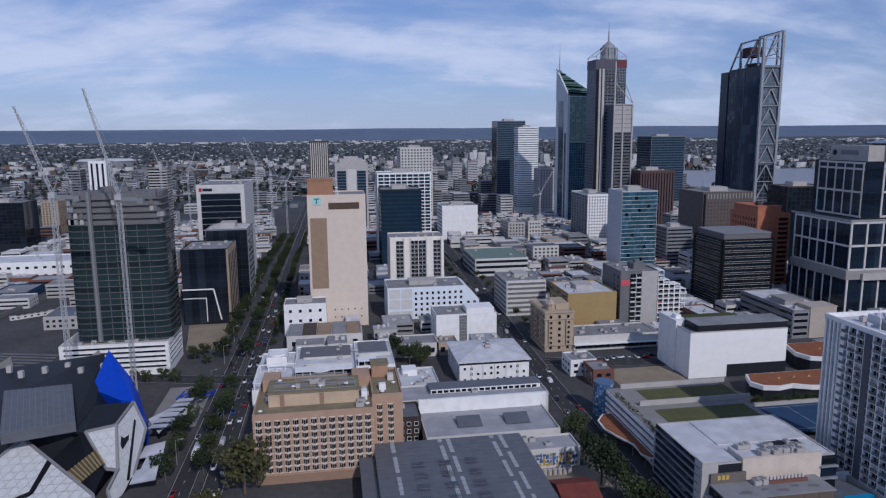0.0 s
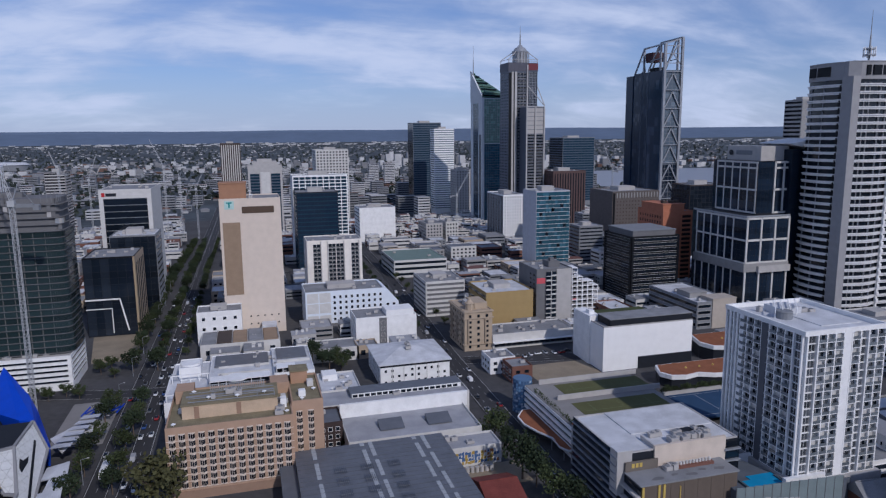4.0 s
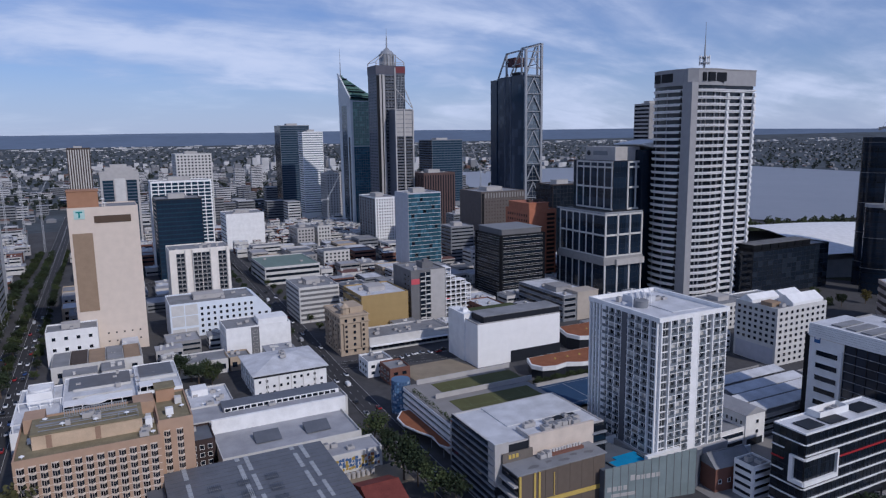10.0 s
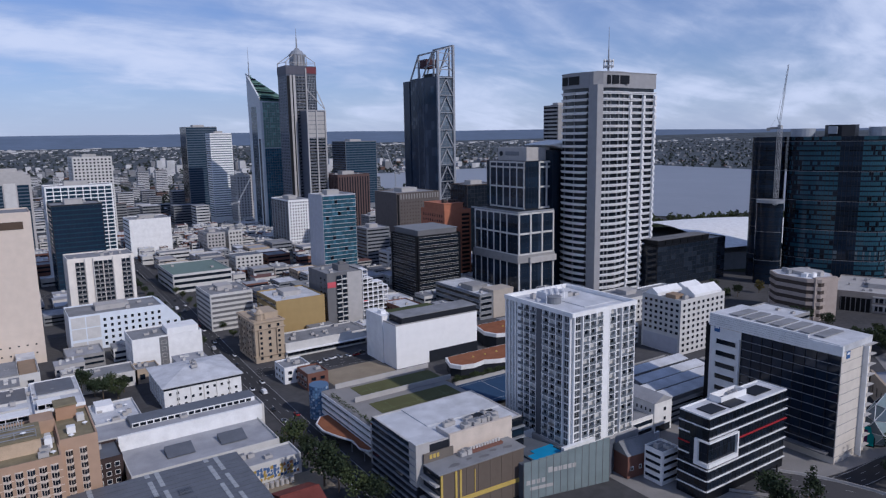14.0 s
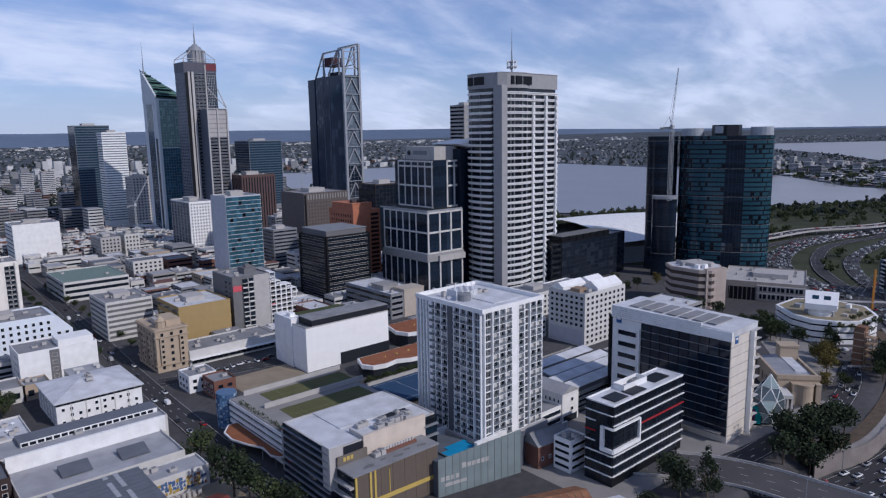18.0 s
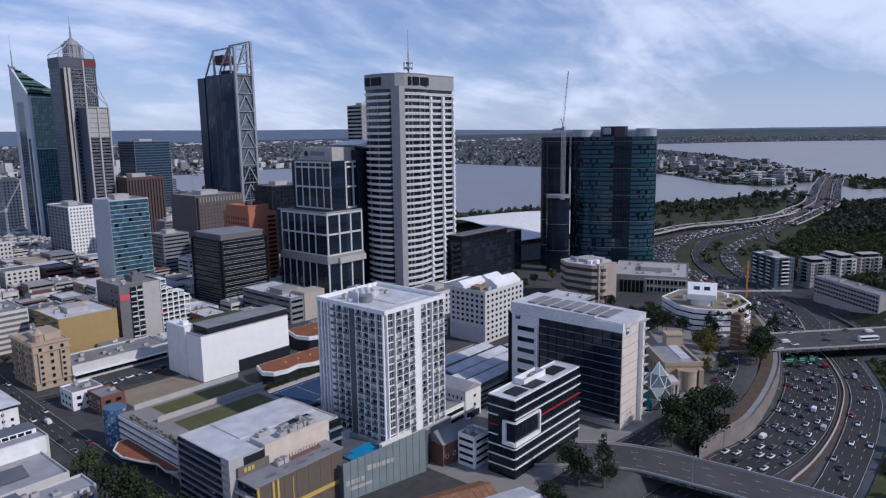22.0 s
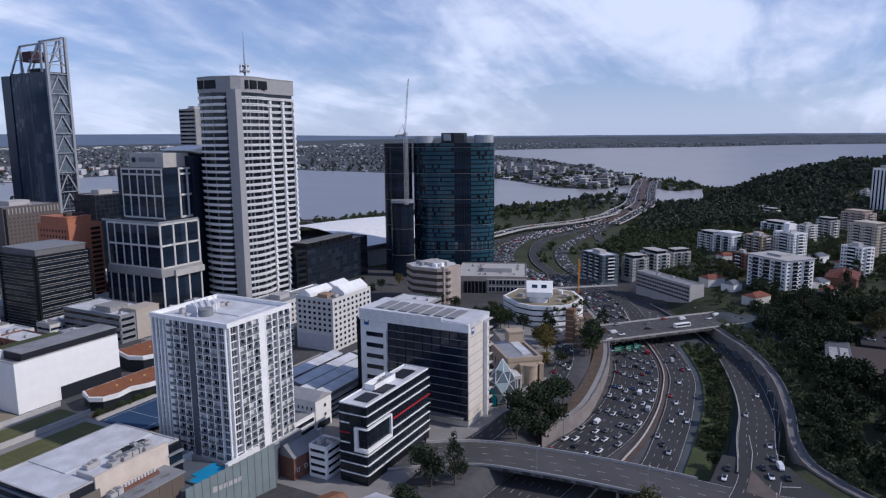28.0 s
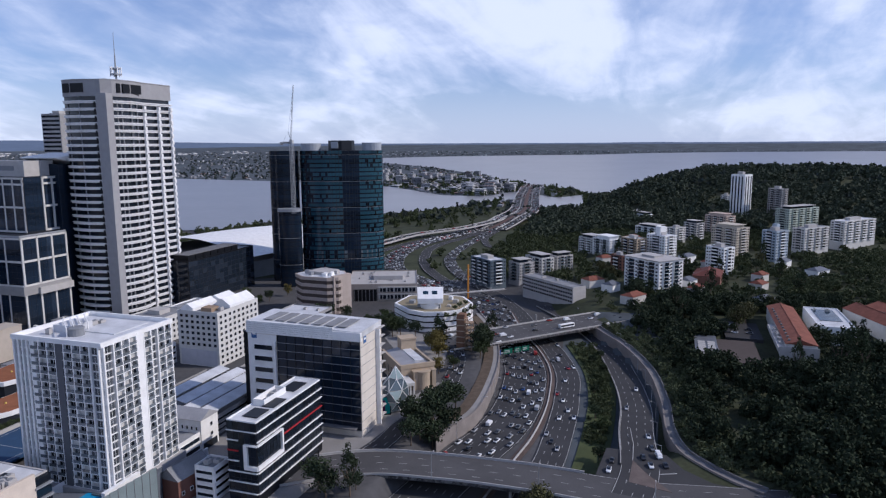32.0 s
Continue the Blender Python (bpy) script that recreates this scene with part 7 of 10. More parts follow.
part("wall", Mesh().box(0, 0, -2, 54, 27, 24), mat("white_sheet_cladding", (0.84, 0.84, 0.83), 0.6, var=0.05), t)
part("upper_storey", Mesh().box(4, 0.3, 24, 53.8, 14, 27.8), DARK, t)
part("roof", Mesh().box(3.8, 0.1, 27.8, 54, 14.4, 28.2), ROOF_G, t)
roof_flat(t, 54, 27, 24, 0.6, 0.4, CONC_L, ROOF_G)
part("side_block", Mesh().box(-0.8, 14, -2, 6, 33, 27), WHITE, t)
part("green_roof", Mesh().box(0, 22.6, 24.2, 40, 31, 25.2), GRASS, t)
fm = face_m("S", 54, 27)
put(t, Mesh().box(0, 0, 0, 33, 6.5, 0.5), DARK, fm, 21, 0, "dark_base_panel")
part("roof_vent", Mesh().box(1, 18, 27, 4, 22, 29), WHITE, t)

# low curved halls with terracotta-coloured decks
DECK = mat("terracotta_deck", (0.25, 0.10, 0.05), 0.9, var=0.2)
for nm, x, y, w, d, z in (("low white school hall with a terracotta-coloured roof deck", 193, 273, 50, 23, 7), ("curved white school wing with a terracotta-coloured deck", 238, 298, 34, 32, 9.5)):
    t = thing("school_hall", nm, "school", pose(x, y, 0))
    pts = [(0, d * 0.55), (3, d * 0.3), (10, d * 0.22), (18, d * 0.3), (26, d * 0.15), (w, 0), (w, d), (4, d)]
    part("wall", Mesh().prism([(a + 0.6 if a < w / 2 else a - 0.3, b + (0.8 if b < d * 0.6 else -0.3)) for a, b in pts], -2, z - 1.6), DARK, t)
    part("fascia", Mesh().prism(pts, z - 2.2, z - 0.1), WHITE, t)
    part("roof_deck", Mesh().prism([(a + (1.0 if a < w / 2 else -0.6), b + (1.0 if b < d * 0.6 else -0.6)) for a, b in pts], z - 0.1, z + 0.06), DECK, t)
    for i in range(3):
        part("roof_vent", Mesh().tube(16 + i * 8, d * 0.62, z, z + 0.7, 0.6, 0.4, 10), MUSTARD, t)
solo("sports_court", Mesh().box(176, 236, 4.2, 212, 262, 5.0), BLUE_COURT, "blue painted rooftop ball court with white lines", "sports court")
k = Mesh()
for x0, y0, x1, y1 in ((178, 238, 210, 238.2), (178, 260, 210, 260.2), (178, 238, 178.2, 260), (209.8, 238, 210, 260), (194, 238, 194.2, 260)):
    k.box(x0, y0, 5.0, x1, y1, 5.02)
solo("court_line", k, PAINT, "white boundary lines painted on a blue court", "court marking", kind="structure")
t = thing("planter_hedge", "planted bank with shrubs beside the school hall", "hedge", pose(180, 263, 0))
part("planter", Mesh().box(0, 0, 0, 36, 1, 6.2), CONC_L, t)
solo("empty_lot", Mesh().box(138, 300, 0.02, 175, 333, 0.14), SAND, "vacant sandy lot with dry grass", "lot", kind="structure")
solo("empty_lot", Mesh().prism([(-89, 409), (-66, 409), (-68, 465), (-98, 465)], 0.02, 0.14), SAND, "cleared building site of bare sand", "lot", kind="structure")

# school car park with rooftop turf
t = thing("car_park", "white banded car park with two rooftop turf courts", "car park", pose(115, 224, 0))
w, d, z = 52.0, 48.0, 14.0
part("wall", Mesh().box(0.4, 0.4, -2, w, d, z - 0.3), DARK, t)
fm = {s: face_m(s, w, d) for s in "SW"}
for j in range(5):
    put(t, Mesh().box(0, 0, -0.5, d, 1.5, 0.3), WHITE, fm["W"], 0, 1.2 + j * 2.75, "white_band")
    put(t, Mesh().box(0, 0, -0.5, 40, 1.5, 0.3), WHITE, fm["S"], 0, 1.2 + j * 2.75, "white_band")
part("roof_deck", Mesh().box(0, 0, z - 0.3, w, d, z), PAVING, t)
for x0, y0, x1, y1 in ((12, 29.5, 53, 44), (10, 4.5, 49, 22.5)):
    part("turf", Mesh().box(x0, y0, z, x1, y1, z + 0.12), TURF, t)
    k = Mesh()
    for i in range(3):
        xx = x0 + (x1 - x0) * (i + 0.5) / 3
        k.box(xx - 0.08, y0 + 2, z + 0.12, xx + 0.08, y1 - 2, z + 0.13)
    k.box(x0 + 2, (y0 + y1) / 2 - 0.08, z + 0.12, x1 - 2, (y0 + y1) / 2 + 0.08, z + 0.13)
    part("turf_line", k, mat("faint_line", (0.16, 0.19, 0.09), 0.9) if x0 == 12 else bpy.data.materials["faint_line"], t)
for y in (27.2, 46.5):
    part("court_wall", Mesh().box(6, y, z, 55, y + 0.5, z + 2.2), CONC_L, t)
part("court_fence", Mesh().box(8, 1.5, z, 50, 1.6, z + 1.4), GREY, t)
part("end_tower", Mesh().box(-0.6, -4, -2, 5, 1.0, 15.5).prism([(-0.6, -4), (5, -4), (5, 1), (-0.6, 1)], 15.5, 17.2, 1, [(1, -3.8), (3.4, -3.8), (3.4, 0.8), (1, 0.8)]), [CONC_L, ROOF_R], t)
hedge = Mesh()
rr = random.Random(21)
for i in range(260):
    y, x = rr.uniform(2, 42), rr.uniform(0.3, 2.6)
    s = rr.uniform(0.3, 0.8)
    hedge.face([(x + rr.uniform(-s, s), y + rr.uniform(-s, s), z + rr.uniform(0, 1.4)) for _ in range(3)])
part("hedge", hedge, LEAF, t)
k = Mesh()
pl = [(-8.5, 36), (-9, 28), (-6.5, 20), (-3, 12), (-4, 4), (-2, 0), (0, 0), (0, 42), (-4, 42)]
part("awning", Mesh().prism(pl[::-1], 4.6, 5.3).prism([(a * 0.93, b * 0.97 + 0.6) for a, b in pl][::-1], 5.3, 5.4, 1), [WHITE, DECK], t)
for x, y in ((-7.5, 30), (-3, 13), (-2.5, 3), (-6, 37)):
    part("awning_post", Mesh().tube(x, y, 0, 4.6, 0.16, 0.16, 8), STEEL, t)
t = thing("stair_drum", "round stair tower clad in blue and white mesh panels", "stair tower", pose(116, 277.5, 0))
part("drum", Mesh().tube(0, 0, -1, 15.6, 4.3, 4.3, 24), mat("blue_mesh_base", (0.10, 0.17, 0.28), 0.6), t)
rr = random.Random(31)
pan = [mat("blue_mesh_panel", (0.16, 0.28, 0.45), 0.5), mat("pale_mesh_panel", (0.42, 0.50, 0.60), 0.5), mat("deep_mesh_panel", (0.06, 0.11, 0.22), 0.5)]
data = [Mesh().face([(-0.5, 0, 0), (0.5, 0, 0), (0.6, 0, 0.95), (-0.35, 0, 1.0)]).data("mesh_panel", m_) for m_ in pan]
for i in range(22):
    for j in range(12):
        a = 2 * math.pi * i / 22 + rr.uniform(-0.05, 0.05)
        if math.cos(a + 2.0) > -0.4:
            part("mesh_panel", data[rr.choice((0, 0, 1, 2))], None, t, "", pose(4.42 * math.cos(a), 4.42 * math.sin(a), 0.2 + j * 1.27 + rr.uniform(-0.1, 0.1), 0, 0, math.degrees(a) + 90))

# office with dark louvred flank and painted front wing
t = thing("office_building", "white-roofed office with dark louvred flank and brown front wing", OFF, pose(109, 182, 0))
w, d, z = 45.0, 31.0, 23.6
part("wall", Mesh().box(0, 0, -4, w, d, z), DARK, t)
fm = {s: face_m(s, w, d) for s in "SW"}
for j in range(9):
    put(t, Mesh().box(0, 0, 0, d, 0.26, 0.7), STEEL, fm["W"], 0, 1.0 + j * 2.65, "louvre")
    put(t, Mesh().box(0, 0, 0.01, d, 1.5, 0.1), NAVY, fm["W"], 0, 1.4 + j * 2.65, "glass_band")
roof_flat(t, w, d, z, 0.5, 0.6, CONC_L, ROOF_W)
part("roof_deck", Mesh().box(12, 12, z + 0.13, 44, 30.3, z + 0.5), ROOF_W, t, "raised white roof membrane")
part("lift_block", Mesh().box(-0.3, -0.3, 10, 5, 4.2, z + 1.2).box(-0.4, -0.4, z + 1.2, 5.1, 4.3, z + 1.4, 1), [CONC_L, ROOF_W], t)
part("plant_wall", Mesh().box(13, -0.6, 16, 40, 0.4, z + 1.6), mat("cream_render", (0.60, 0.52, 0.44), 0.85), t)
part("plant_wall", Mesh().box(13, 0.4, z, 13.5, 8, z + 1.6), CONC_L, t)
for j in range(4):
    put(t, Mesh().box(0, 0, 0, 6.2, 0.5, 1.2).box(0, 0.6, 0.1, 6.2, 3.2, 0.3, 1), [STEEL, GLASS], fm["S"], 39.6, 8 + j * 4.0, "balcony_rail")
units(t, random.Random(15), 15, 1.5, 38, 10, z + 0.15, 24)
part("roof_grille", Mesh().box(27, 7, z + 0.5, 39, 10.5, z + 0.9), BLACK, t)
part("front_wing", Mesh().box(2.5, -10, -4, 37.5, 0, 17.6), DARK, t)
k = Mesh().box(2.0, -10.4, 17.6, 38, -0.2, 18.0)
part("wing_roof", k, ROOF_G, t)
fw = Matrix.Translation((2.5, -10, 0)) @ face_m("S", 35, 10)
BRN = mat("brown_panel", (0.13, 0.105, 0.085), 0.8)
for i in range(7):
    put(t, Mesh().box(0, 0, 0, 4.8, 17, 0.25), BRN, fw, 0.6 + i * 4.9, 0.4, "wall_panel")
for u in (0.2, 5.8, 7.6):
    put(t, Mesh().box(0, 0, 0, 0.75, 17, 0.5), MUSTARD, fw, u, 0.4, "mustard_stripe")
put(t, Mesh().box(0, 0, 0, 0.3, 8, 0.5), MUSTARD, fw, 13.6, 8, "mustard_stripe")
k = Mesh()
k.bar((8, 7, 0.4), (35, 6.4, 0.4), 1.4, 0, 0.4)
put(t, k, MUSTARD, fw, 0, 0, "mustard_stripe")
fww = Matrix.Translation((2.5, -10, 0)) @ face_m("W", 35, 10)
for j in range(4):
    put(t, Mesh().box(0, 0, 0, 10, 0.7, 1.6).box(0, 0.7, 0.0, 10, 2.6, 0.1, 1), [CONC_L, GLASS], fww, 0, 2 + j * 3.9, "balcony_slab")
rr = random.Random(61)
for cx, cy, r in ((10, -7.5, 2.0), (16.5, -6.6, 1.4), (22, -7.8, 1.7), (27, -6.2, 1.3), (33, -7, 1.8)):
    part("damp_patch", Mesh().prism([(cx + r * rr.uniform(0.7, 1.5) * math.cos(q * 0.57), cy + r * 0.6 * rr.uniform(0.6, 1.2) * math.sin(q * 0.57)) for q in range(11)], 18.0, 18.012), CONC_D, t)
part("sign_panel", Mesh().box(2.2, -1.2, 17.9, 14, -0.6, 21.2), mat("taupe_panel", (0.16, 0.14, 0.12), 0.8), t)
part("sign_bar", Mesh().box(4.4, -1.34, 19.2, 5.4, -1.2, 20.6).box(5.8, -1.34, 19.2, 6.8, -1.2, 20.6).box(7.2, -1.34, 19.2, 8.2, -1.2, 20.6), MUSTARD, t)
part("pipe_rack", Mesh().box(19, -4.2, 18, 33, -1.6, 18.9), BRICK, t)
for i in range(11):
    part("fan_unit", Mesh().tube(20 + i * 1.2, -2.9, 18.9, 19.9, 0.45, 0.45, 10), OFFWHITE, t)
units(t, random.Random(18), 14, -5, 20, -1.5, 18.0, 5)

# pool deck and glazed screen wall beside the apartments
t = thing("pool_deck", "rooftop terrace with a blue pool beside apartments", "terrace", pose(0, 0, 0))
part("deck", Mesh().prism([(143.8, 169), (177.6, 162), (186, 166), (166, 169), (160, 186), (146, 188)], 0, 12.6), mat("slate_deck", (0.11, 0.125, 0.15), 0.85, var=0.2), t)
part("pool", Mesh().box(149, 168.6, 12.6, 162, 173.6, 12.8).box(153, 173.6, 12.6, 163, 176, 12.8), mat("pool_water", (0.03, 0.27, 0.50), 0.1, var=0.1), t)
part("pool_coping", Mesh().box(148.4, 168.0, 12.6, 162.6, 168.6, 13.3).box(148.4, 168.6, 12.6, 149, 174, 13.3).box(162, 168.6, 12.6, 162.6, 173.6, 13.3), GLASS_L, t)
part("deck_wall", Mesh().box(145, 187.6, 10, 166, 188.2, 14), WHITE, t)
part("deck_wall", Mesh().box(160.5, 166.5, 12.6, 176, 168.0, 15.2), WHITE, t)
t = thing("screen_wall", "tall translucent grey-green panel wall with faded lettering", "wall", pose(143.5, 168.5, 0, 0, 0, -11.7))
PANEL = mat("grey_green_panel", (0.20, 0.245, 0.25), 0.45, var=0.2, scale=0.15)
for i in range(12):
    part("wall_panel", Mesh().box(i * 2.92 + 0.02, -0.3, -2, (i + 1) * 2.92 - 0.02, 0, 14.0 + 0.25 * i), PANEL, t)
for u, v, a, b in ((1, 5.6, 1.5, 1.6), (3, 5.6, 1.5, 1.6), (5, 5.6, 1.4, 1.6), (7, 5.6, 1.4, 1.6), (9.6, 8.6, 1.7, 2.0), (11.8, 8.6, 1.5, 1.6), (13.7, 8.6, 1.5, 1.6), (15.6, 8.6, 1.5, 1.6), (17.5, 8.6, 1.5, 1.6), (19.4, 8.6, 1.5, 1.6), (2.5, 3.4, 9, 1.2)):
    part("letter_bar", Mesh().box(u, -0.36, v, u + a, -0.3, v + b), CONC_L, t)
for i in range(13):
    part("panel_post", Mesh().box(i * 2.92 - 0.06, -0.42, -2, i * 2.92 + 0.06, -0.3, 13.9 + 0.24 * i), CONC_D, t)
solo("ramp_wall", Mesh().box(185, 166.6, 0, 212, 167.2, 8.2).box(190, 162.6, 0, 208, 163.2, 5.2).box(185, 163, 0, 185.6, 167, 7), WHITE, "white rendered ramp walls beside the apartments", "wall", kind="structure")

# sheds in the yard below the screen wall
t = gabled("shed", "long shed with a rusty slatted roof", 132, 140, 44, 14, 4, 2.6, GREY, mat("rusty_roof", (0.25, 0.125, 0.07), 0.9, var=0.4, scale=0.4), -22, category="shed")
for i in range(18):
    part("batten", Mesh().bar((i * 2.4 + 1, -0.3, 4.15), (i * 2.4 + 1, 7, 6.75), 0.14), TAN, t)
gabled("shed", "broad shed with a pale corrugated roof", 138, 118, 40, 20, 5, 2.2, GREY, ROOF_W, -22, category="shed")
gabled("house", "red brick hall with arched windows and grey gable roof", 184, 158, 16, 9, 9, 4, BRICK, ROOF_G, -6)
t, fm = building("car_park", "grey open parking structure with long shade roofs", 236, 182, 54, 44, 8, CONC, W=band(3, 0.5, GLASS, CONC_L), S=band(3, 0.5, GLASS, CONC_L), pl=False, ac=0, category="car park", top=CONC_D)
for i, (y0, x0) in enumerate(((0.5, -2), (9.5, 0), (18.5, 6), (29, 12))):
    k = Mesh()
    k.v = [(x0, y0, 11.0), (53, y0, 11.0), (53, y0 + 6, 12.2), (x0, y0 + 6, 12.2), (x0, y0, 10.7), (53, y0, 10.7), (53, y0 + 6, 11.9), (x0, y0 + 6, 11.9)]
    k.f = [(0, 1, 2, 3), (7, 6, 5, 4), (0, 4, 5, 1), (1, 5, 6, 2), (2, 6, 7, 3), (3, 7, 4, 0)]
    k.m = [0] * 6
    part("shade_roof", k, ROOF_W, t)
    for x in (x0 + 3, x0 + 16, x0 + 29, 50):
        part("post", Mesh().box(x, y0 + 3, 8, x + 0.35, y0 + 3.35, 11.3), GREY, t)
building("commercial_building", "white podium building with ramps behind apartments", 200, 178, 22, 20, 8, WHITE, S=band(2, 0.5, GLASS, WHITE), pl=False)

# sandstone hall, glass art lantern, public screen
t = thing("glass_sculpture", "faceted pale glass lantern with white struts beside a stone hall", "sculpture", pose(287.6, 119, 0))
rr = random.Random(14)
rings = [[Vector(((r + rr.uniform(-0.5, 0.5)) * math.cos(a0 + math.pi * i / 3), (r + rr.uniform(-0.5, 0.5)) * math.sin(a0 + math.pi * i / 3), z + rr.uniform(-0.6, 0.6))) for i in range(6)] for r, z, a0 in ((4.6, 1, 0), (7.4, 6.5, 0.5), (6.4, 12, 0), (3.8, 16.5, 0.5))]
for v in rings[3]:
    v.x += 1.2
apex = Vector((2.4, 0.4, 21))
tris = [(rings[3][i], rings[3][(i + 1) % 6], apex) for i in range(6)]
for q in range(3):
    lo, hi = rings[q], rings[q + 1]
    for i in range(6):
        n = (i + 1) % 6
        tris += [(lo[i], lo[n], hi[i] if q % 2 == 0 else hi[n]), (hi[i], hi[n], lo[n] if q % 2 == 0 else lo[i])]
PANES = (GLASS_L, glassy("mint_art_glass", (0.30, 0.38, 0.38), 0.12, 0.3), GLASS_B)
for a, b, c in tris:
    nrm = (b - a).cross(c - a).normalized() * 0.08
    k = Mesh()
    k.v = [tuple(p + nrm * e) for e in (1, -1) for p in (a, b, c)]
    k.f = [(0, 1, 2), (5, 4, 3), (0, 3, 4, 1), (1, 4, 5, 2), (2, 5, 3, 0)]
    k.m = [0] * 5
    part("pane", k, rr.choice(PANES), t)
    part("strut", Mesh().bar(a, b, 0.26), WHITE, t)
    part("strut", Mesh().bar(b, c, 0.26), WHITE, t)
t = thing("public_screen", "teal and purple advertising screen on a frame", "screen", pose(279.8, 123.6, 0, 0, 0, -66.5))
part("frame", Mesh().box(0, 0, -0.5, 5.4, 0.6, 9), BLACK, t)
part("screen", Mesh().box(0.4, -0.08, 0.8, 5.0, 0, 8.6).box(1.2, -0.1, 1.8, 2.8, -0.08, 7.2, 1), [mat("teal_poster", (0.02, 0.32, 0.31), 0.5), mat("plum_poster", (0.12, 0.03, 0.12), 0.5)], t)

# ---- faceted arena ----
t = thing("arena", "angular black, white and bright blue faceted arena", "arena", pose(0, 0, 0))
HEX = mat("pale_tile_cladding", (0.55, 0.56, 0.56), 0.55, var=0.10, scale=0.6)
hull("hull", [(-175, 335, -2), (-100, 330, -2), (-86, 292, -2), (-86, 264, -2), (-92, 252, -2), (-114, 256, -2), (-180, 268, -2), (-151, 324, 22), (-107, 325, 26), (-97, 280, 19.6), (-95.5, 260, 16), (-98, 256, 18), (-115, 260, 16.4), (-150, 266, 18)], DARK, t)
part("roof_panel", Mesh().prism([(-116.5, 244.5), (-94.5, 251.5), (-109.5, 292), (-134, 288.5)], 20, 24, 0, [(-116.5, 244.5), (-94.5, 251.5), (-109.5, 292), (-134, 288.5)]), ROOF_M, t)
for i in range(12):
    u = (i + 0.5) / 12
    part("roof_rib", Mesh().bar((-116.5 + 22 * u, 244.5 + 7 * u, 24.1), (-134 + 24.5 * u, 288.5 + 3.5 * u, 24.1), 0.25), GREY, t)
RIGHT = [ (-82.8, 280.0, 19.0), (-84.9, 264.2, 16.4), (-80.5, 248.1, 6.0), (-81.2, 237.2, 3.4), (-78.9, 234.0, -0.3), (-75.7, 240.9, -1.8), (-74.8, 248.7, -0.3), (-76.1, 250.7, 1.9), (-76.9, 273.1, 10.0) ]
SLOT = [ (-81.0, 272.7, 14.5), (-80.4, 272.9, 13.9), (-76.9, 247.5, 1.7), (-77.5, 246.5, 2.0) ]
SLOT2 = [ (-76.6, 249.2, 1.9), (-75.8, 247.5, 0.4), (-76.4, 240.0, -1.3), (-77.4, 238.8, -0.5) ]
ARROW = [ (-82.6, 261.1, 12.7), (-81.8, 261.3, 11.8), (-80.9, 264.5, 11.8), (-80.5, 262.2, 10.7), (-81.1, 256.7, 9.5), (-82.0, 257.7, 10.9) ]
LEFT = [ (-84.0, 261.3, 17.4), (-93.9, 257.7, 17.0), (-84.4, 247.6, 6.6), (-80.7, 247.7, 5.8) ]
FRONT = [ (-121.8, 245.1, 11.9), (-119.3, 248.7, 13.7), (-114.1, 255.3, 17.0), (-102.0, 245.9, 12.2), (-84.0, 232.0, 5.0), (-81.7, 227.1, 2.5), (-82.2, 220.0, -1.1), (-113.0, 222.7, 0.5) ]
STRIPE = [ (-102.9, 246.6, 12.5), (-101.0, 245.3, 11.9), (-103.5, 234.0, 6.2), (-106.8, 231.9, 5.1), (-109.6, 232.8, 5.6), (-105.0, 234.8, 6.6) ]
GOLD = [ (-95.5, 243.3, 9.0), (-89.1, 252.4, 12.0), (-85.1, 248.2, 8.7), (-90.4, 240.2, 6.0) ]
RECESS = [ (-94.2, 258.6, 16.4), (-101.9, 245.7, 12.0), (-84.7, 234.0, 4.0), (-84.5, 252.5, 2.5), (-84.5, 248.0, 6.4), (-94.9, 255.9, 17.5) ]


def facet(name, pts, m, back=0.8, label=""):
    """A flat panel of any outline with thickness behind it."""
    n = (Vector(pts[1]) - Vector(pts[0])).cross(Vector(pts[2]) - Vector(pts[0])).normalized()
    if n.dot(Vector(EYE) - Vector(pts[0])) < 0:
        n = -n
    k, c = Mesh(), len(pts)
    k.v = [tuple(p) for p in pts] + [tuple(Vector(p) - n * back) for p in pts]
    k.f = [tuple(range(c)), tuple(range(2 * c - 1, c - 1, -1))] + [(a, (a + 1) % c, c + (a + 1) % c, c + a) for a in range(c)]
    k.m = [0] * len(k.f)
    return part(name, k, m, t, label), n


def seams(pts, n, step, m):
    """Joint lines in three directions across a flat panel."""
    k = Mesh()
    e0 = n.cross(Vector((0, 0, 1))).normalized()
    e1 = n.cross(e0)
    o = Vector(pts[0])
    flat2 = [((Vector(p) - o).dot(e0), (Vector(p) - o).dot(e1)) for p in pts]
    for a in (0, 60, 120):
        d, q = (math.cos(radians(a)), math.sin(radians(a))), (-math.sin(radians(a)), math.cos(radians(a)))
        offs = [x * q[0] + y * q[1] for x, y in flat2]
        c = min(offs) + step * 0.5
        while c < max(offs):
            hits = []
            for (x0, y0), (x1, y1) in zip(flat2, flat2[1:] + flat2[:1]):
                s0, s1 = x0 * q[0] + y0 * q[1] - c, x1 * q[0] + y1 * q[1] - c
                if s0 * s1 < 0:
                    f = s0 / (s0 - s1)
                    hits.append(((x0 + (x1 - x0) * f) * d[0] + (y0 + (y1 - y0) * f) * d[1]))
            hits.sort()
            for u, v in zip(hits[::2], hits[1::2]):
                p = [o + e0 * (w * d[0] + c * q[0]) + e1 * (w * d[1] + c * q[1]) + n * 0.03 for w in (u, v)]
                k.bar(p[0], p[1], 0.13)
            c += step
    part("tile_joint", k, m, t)


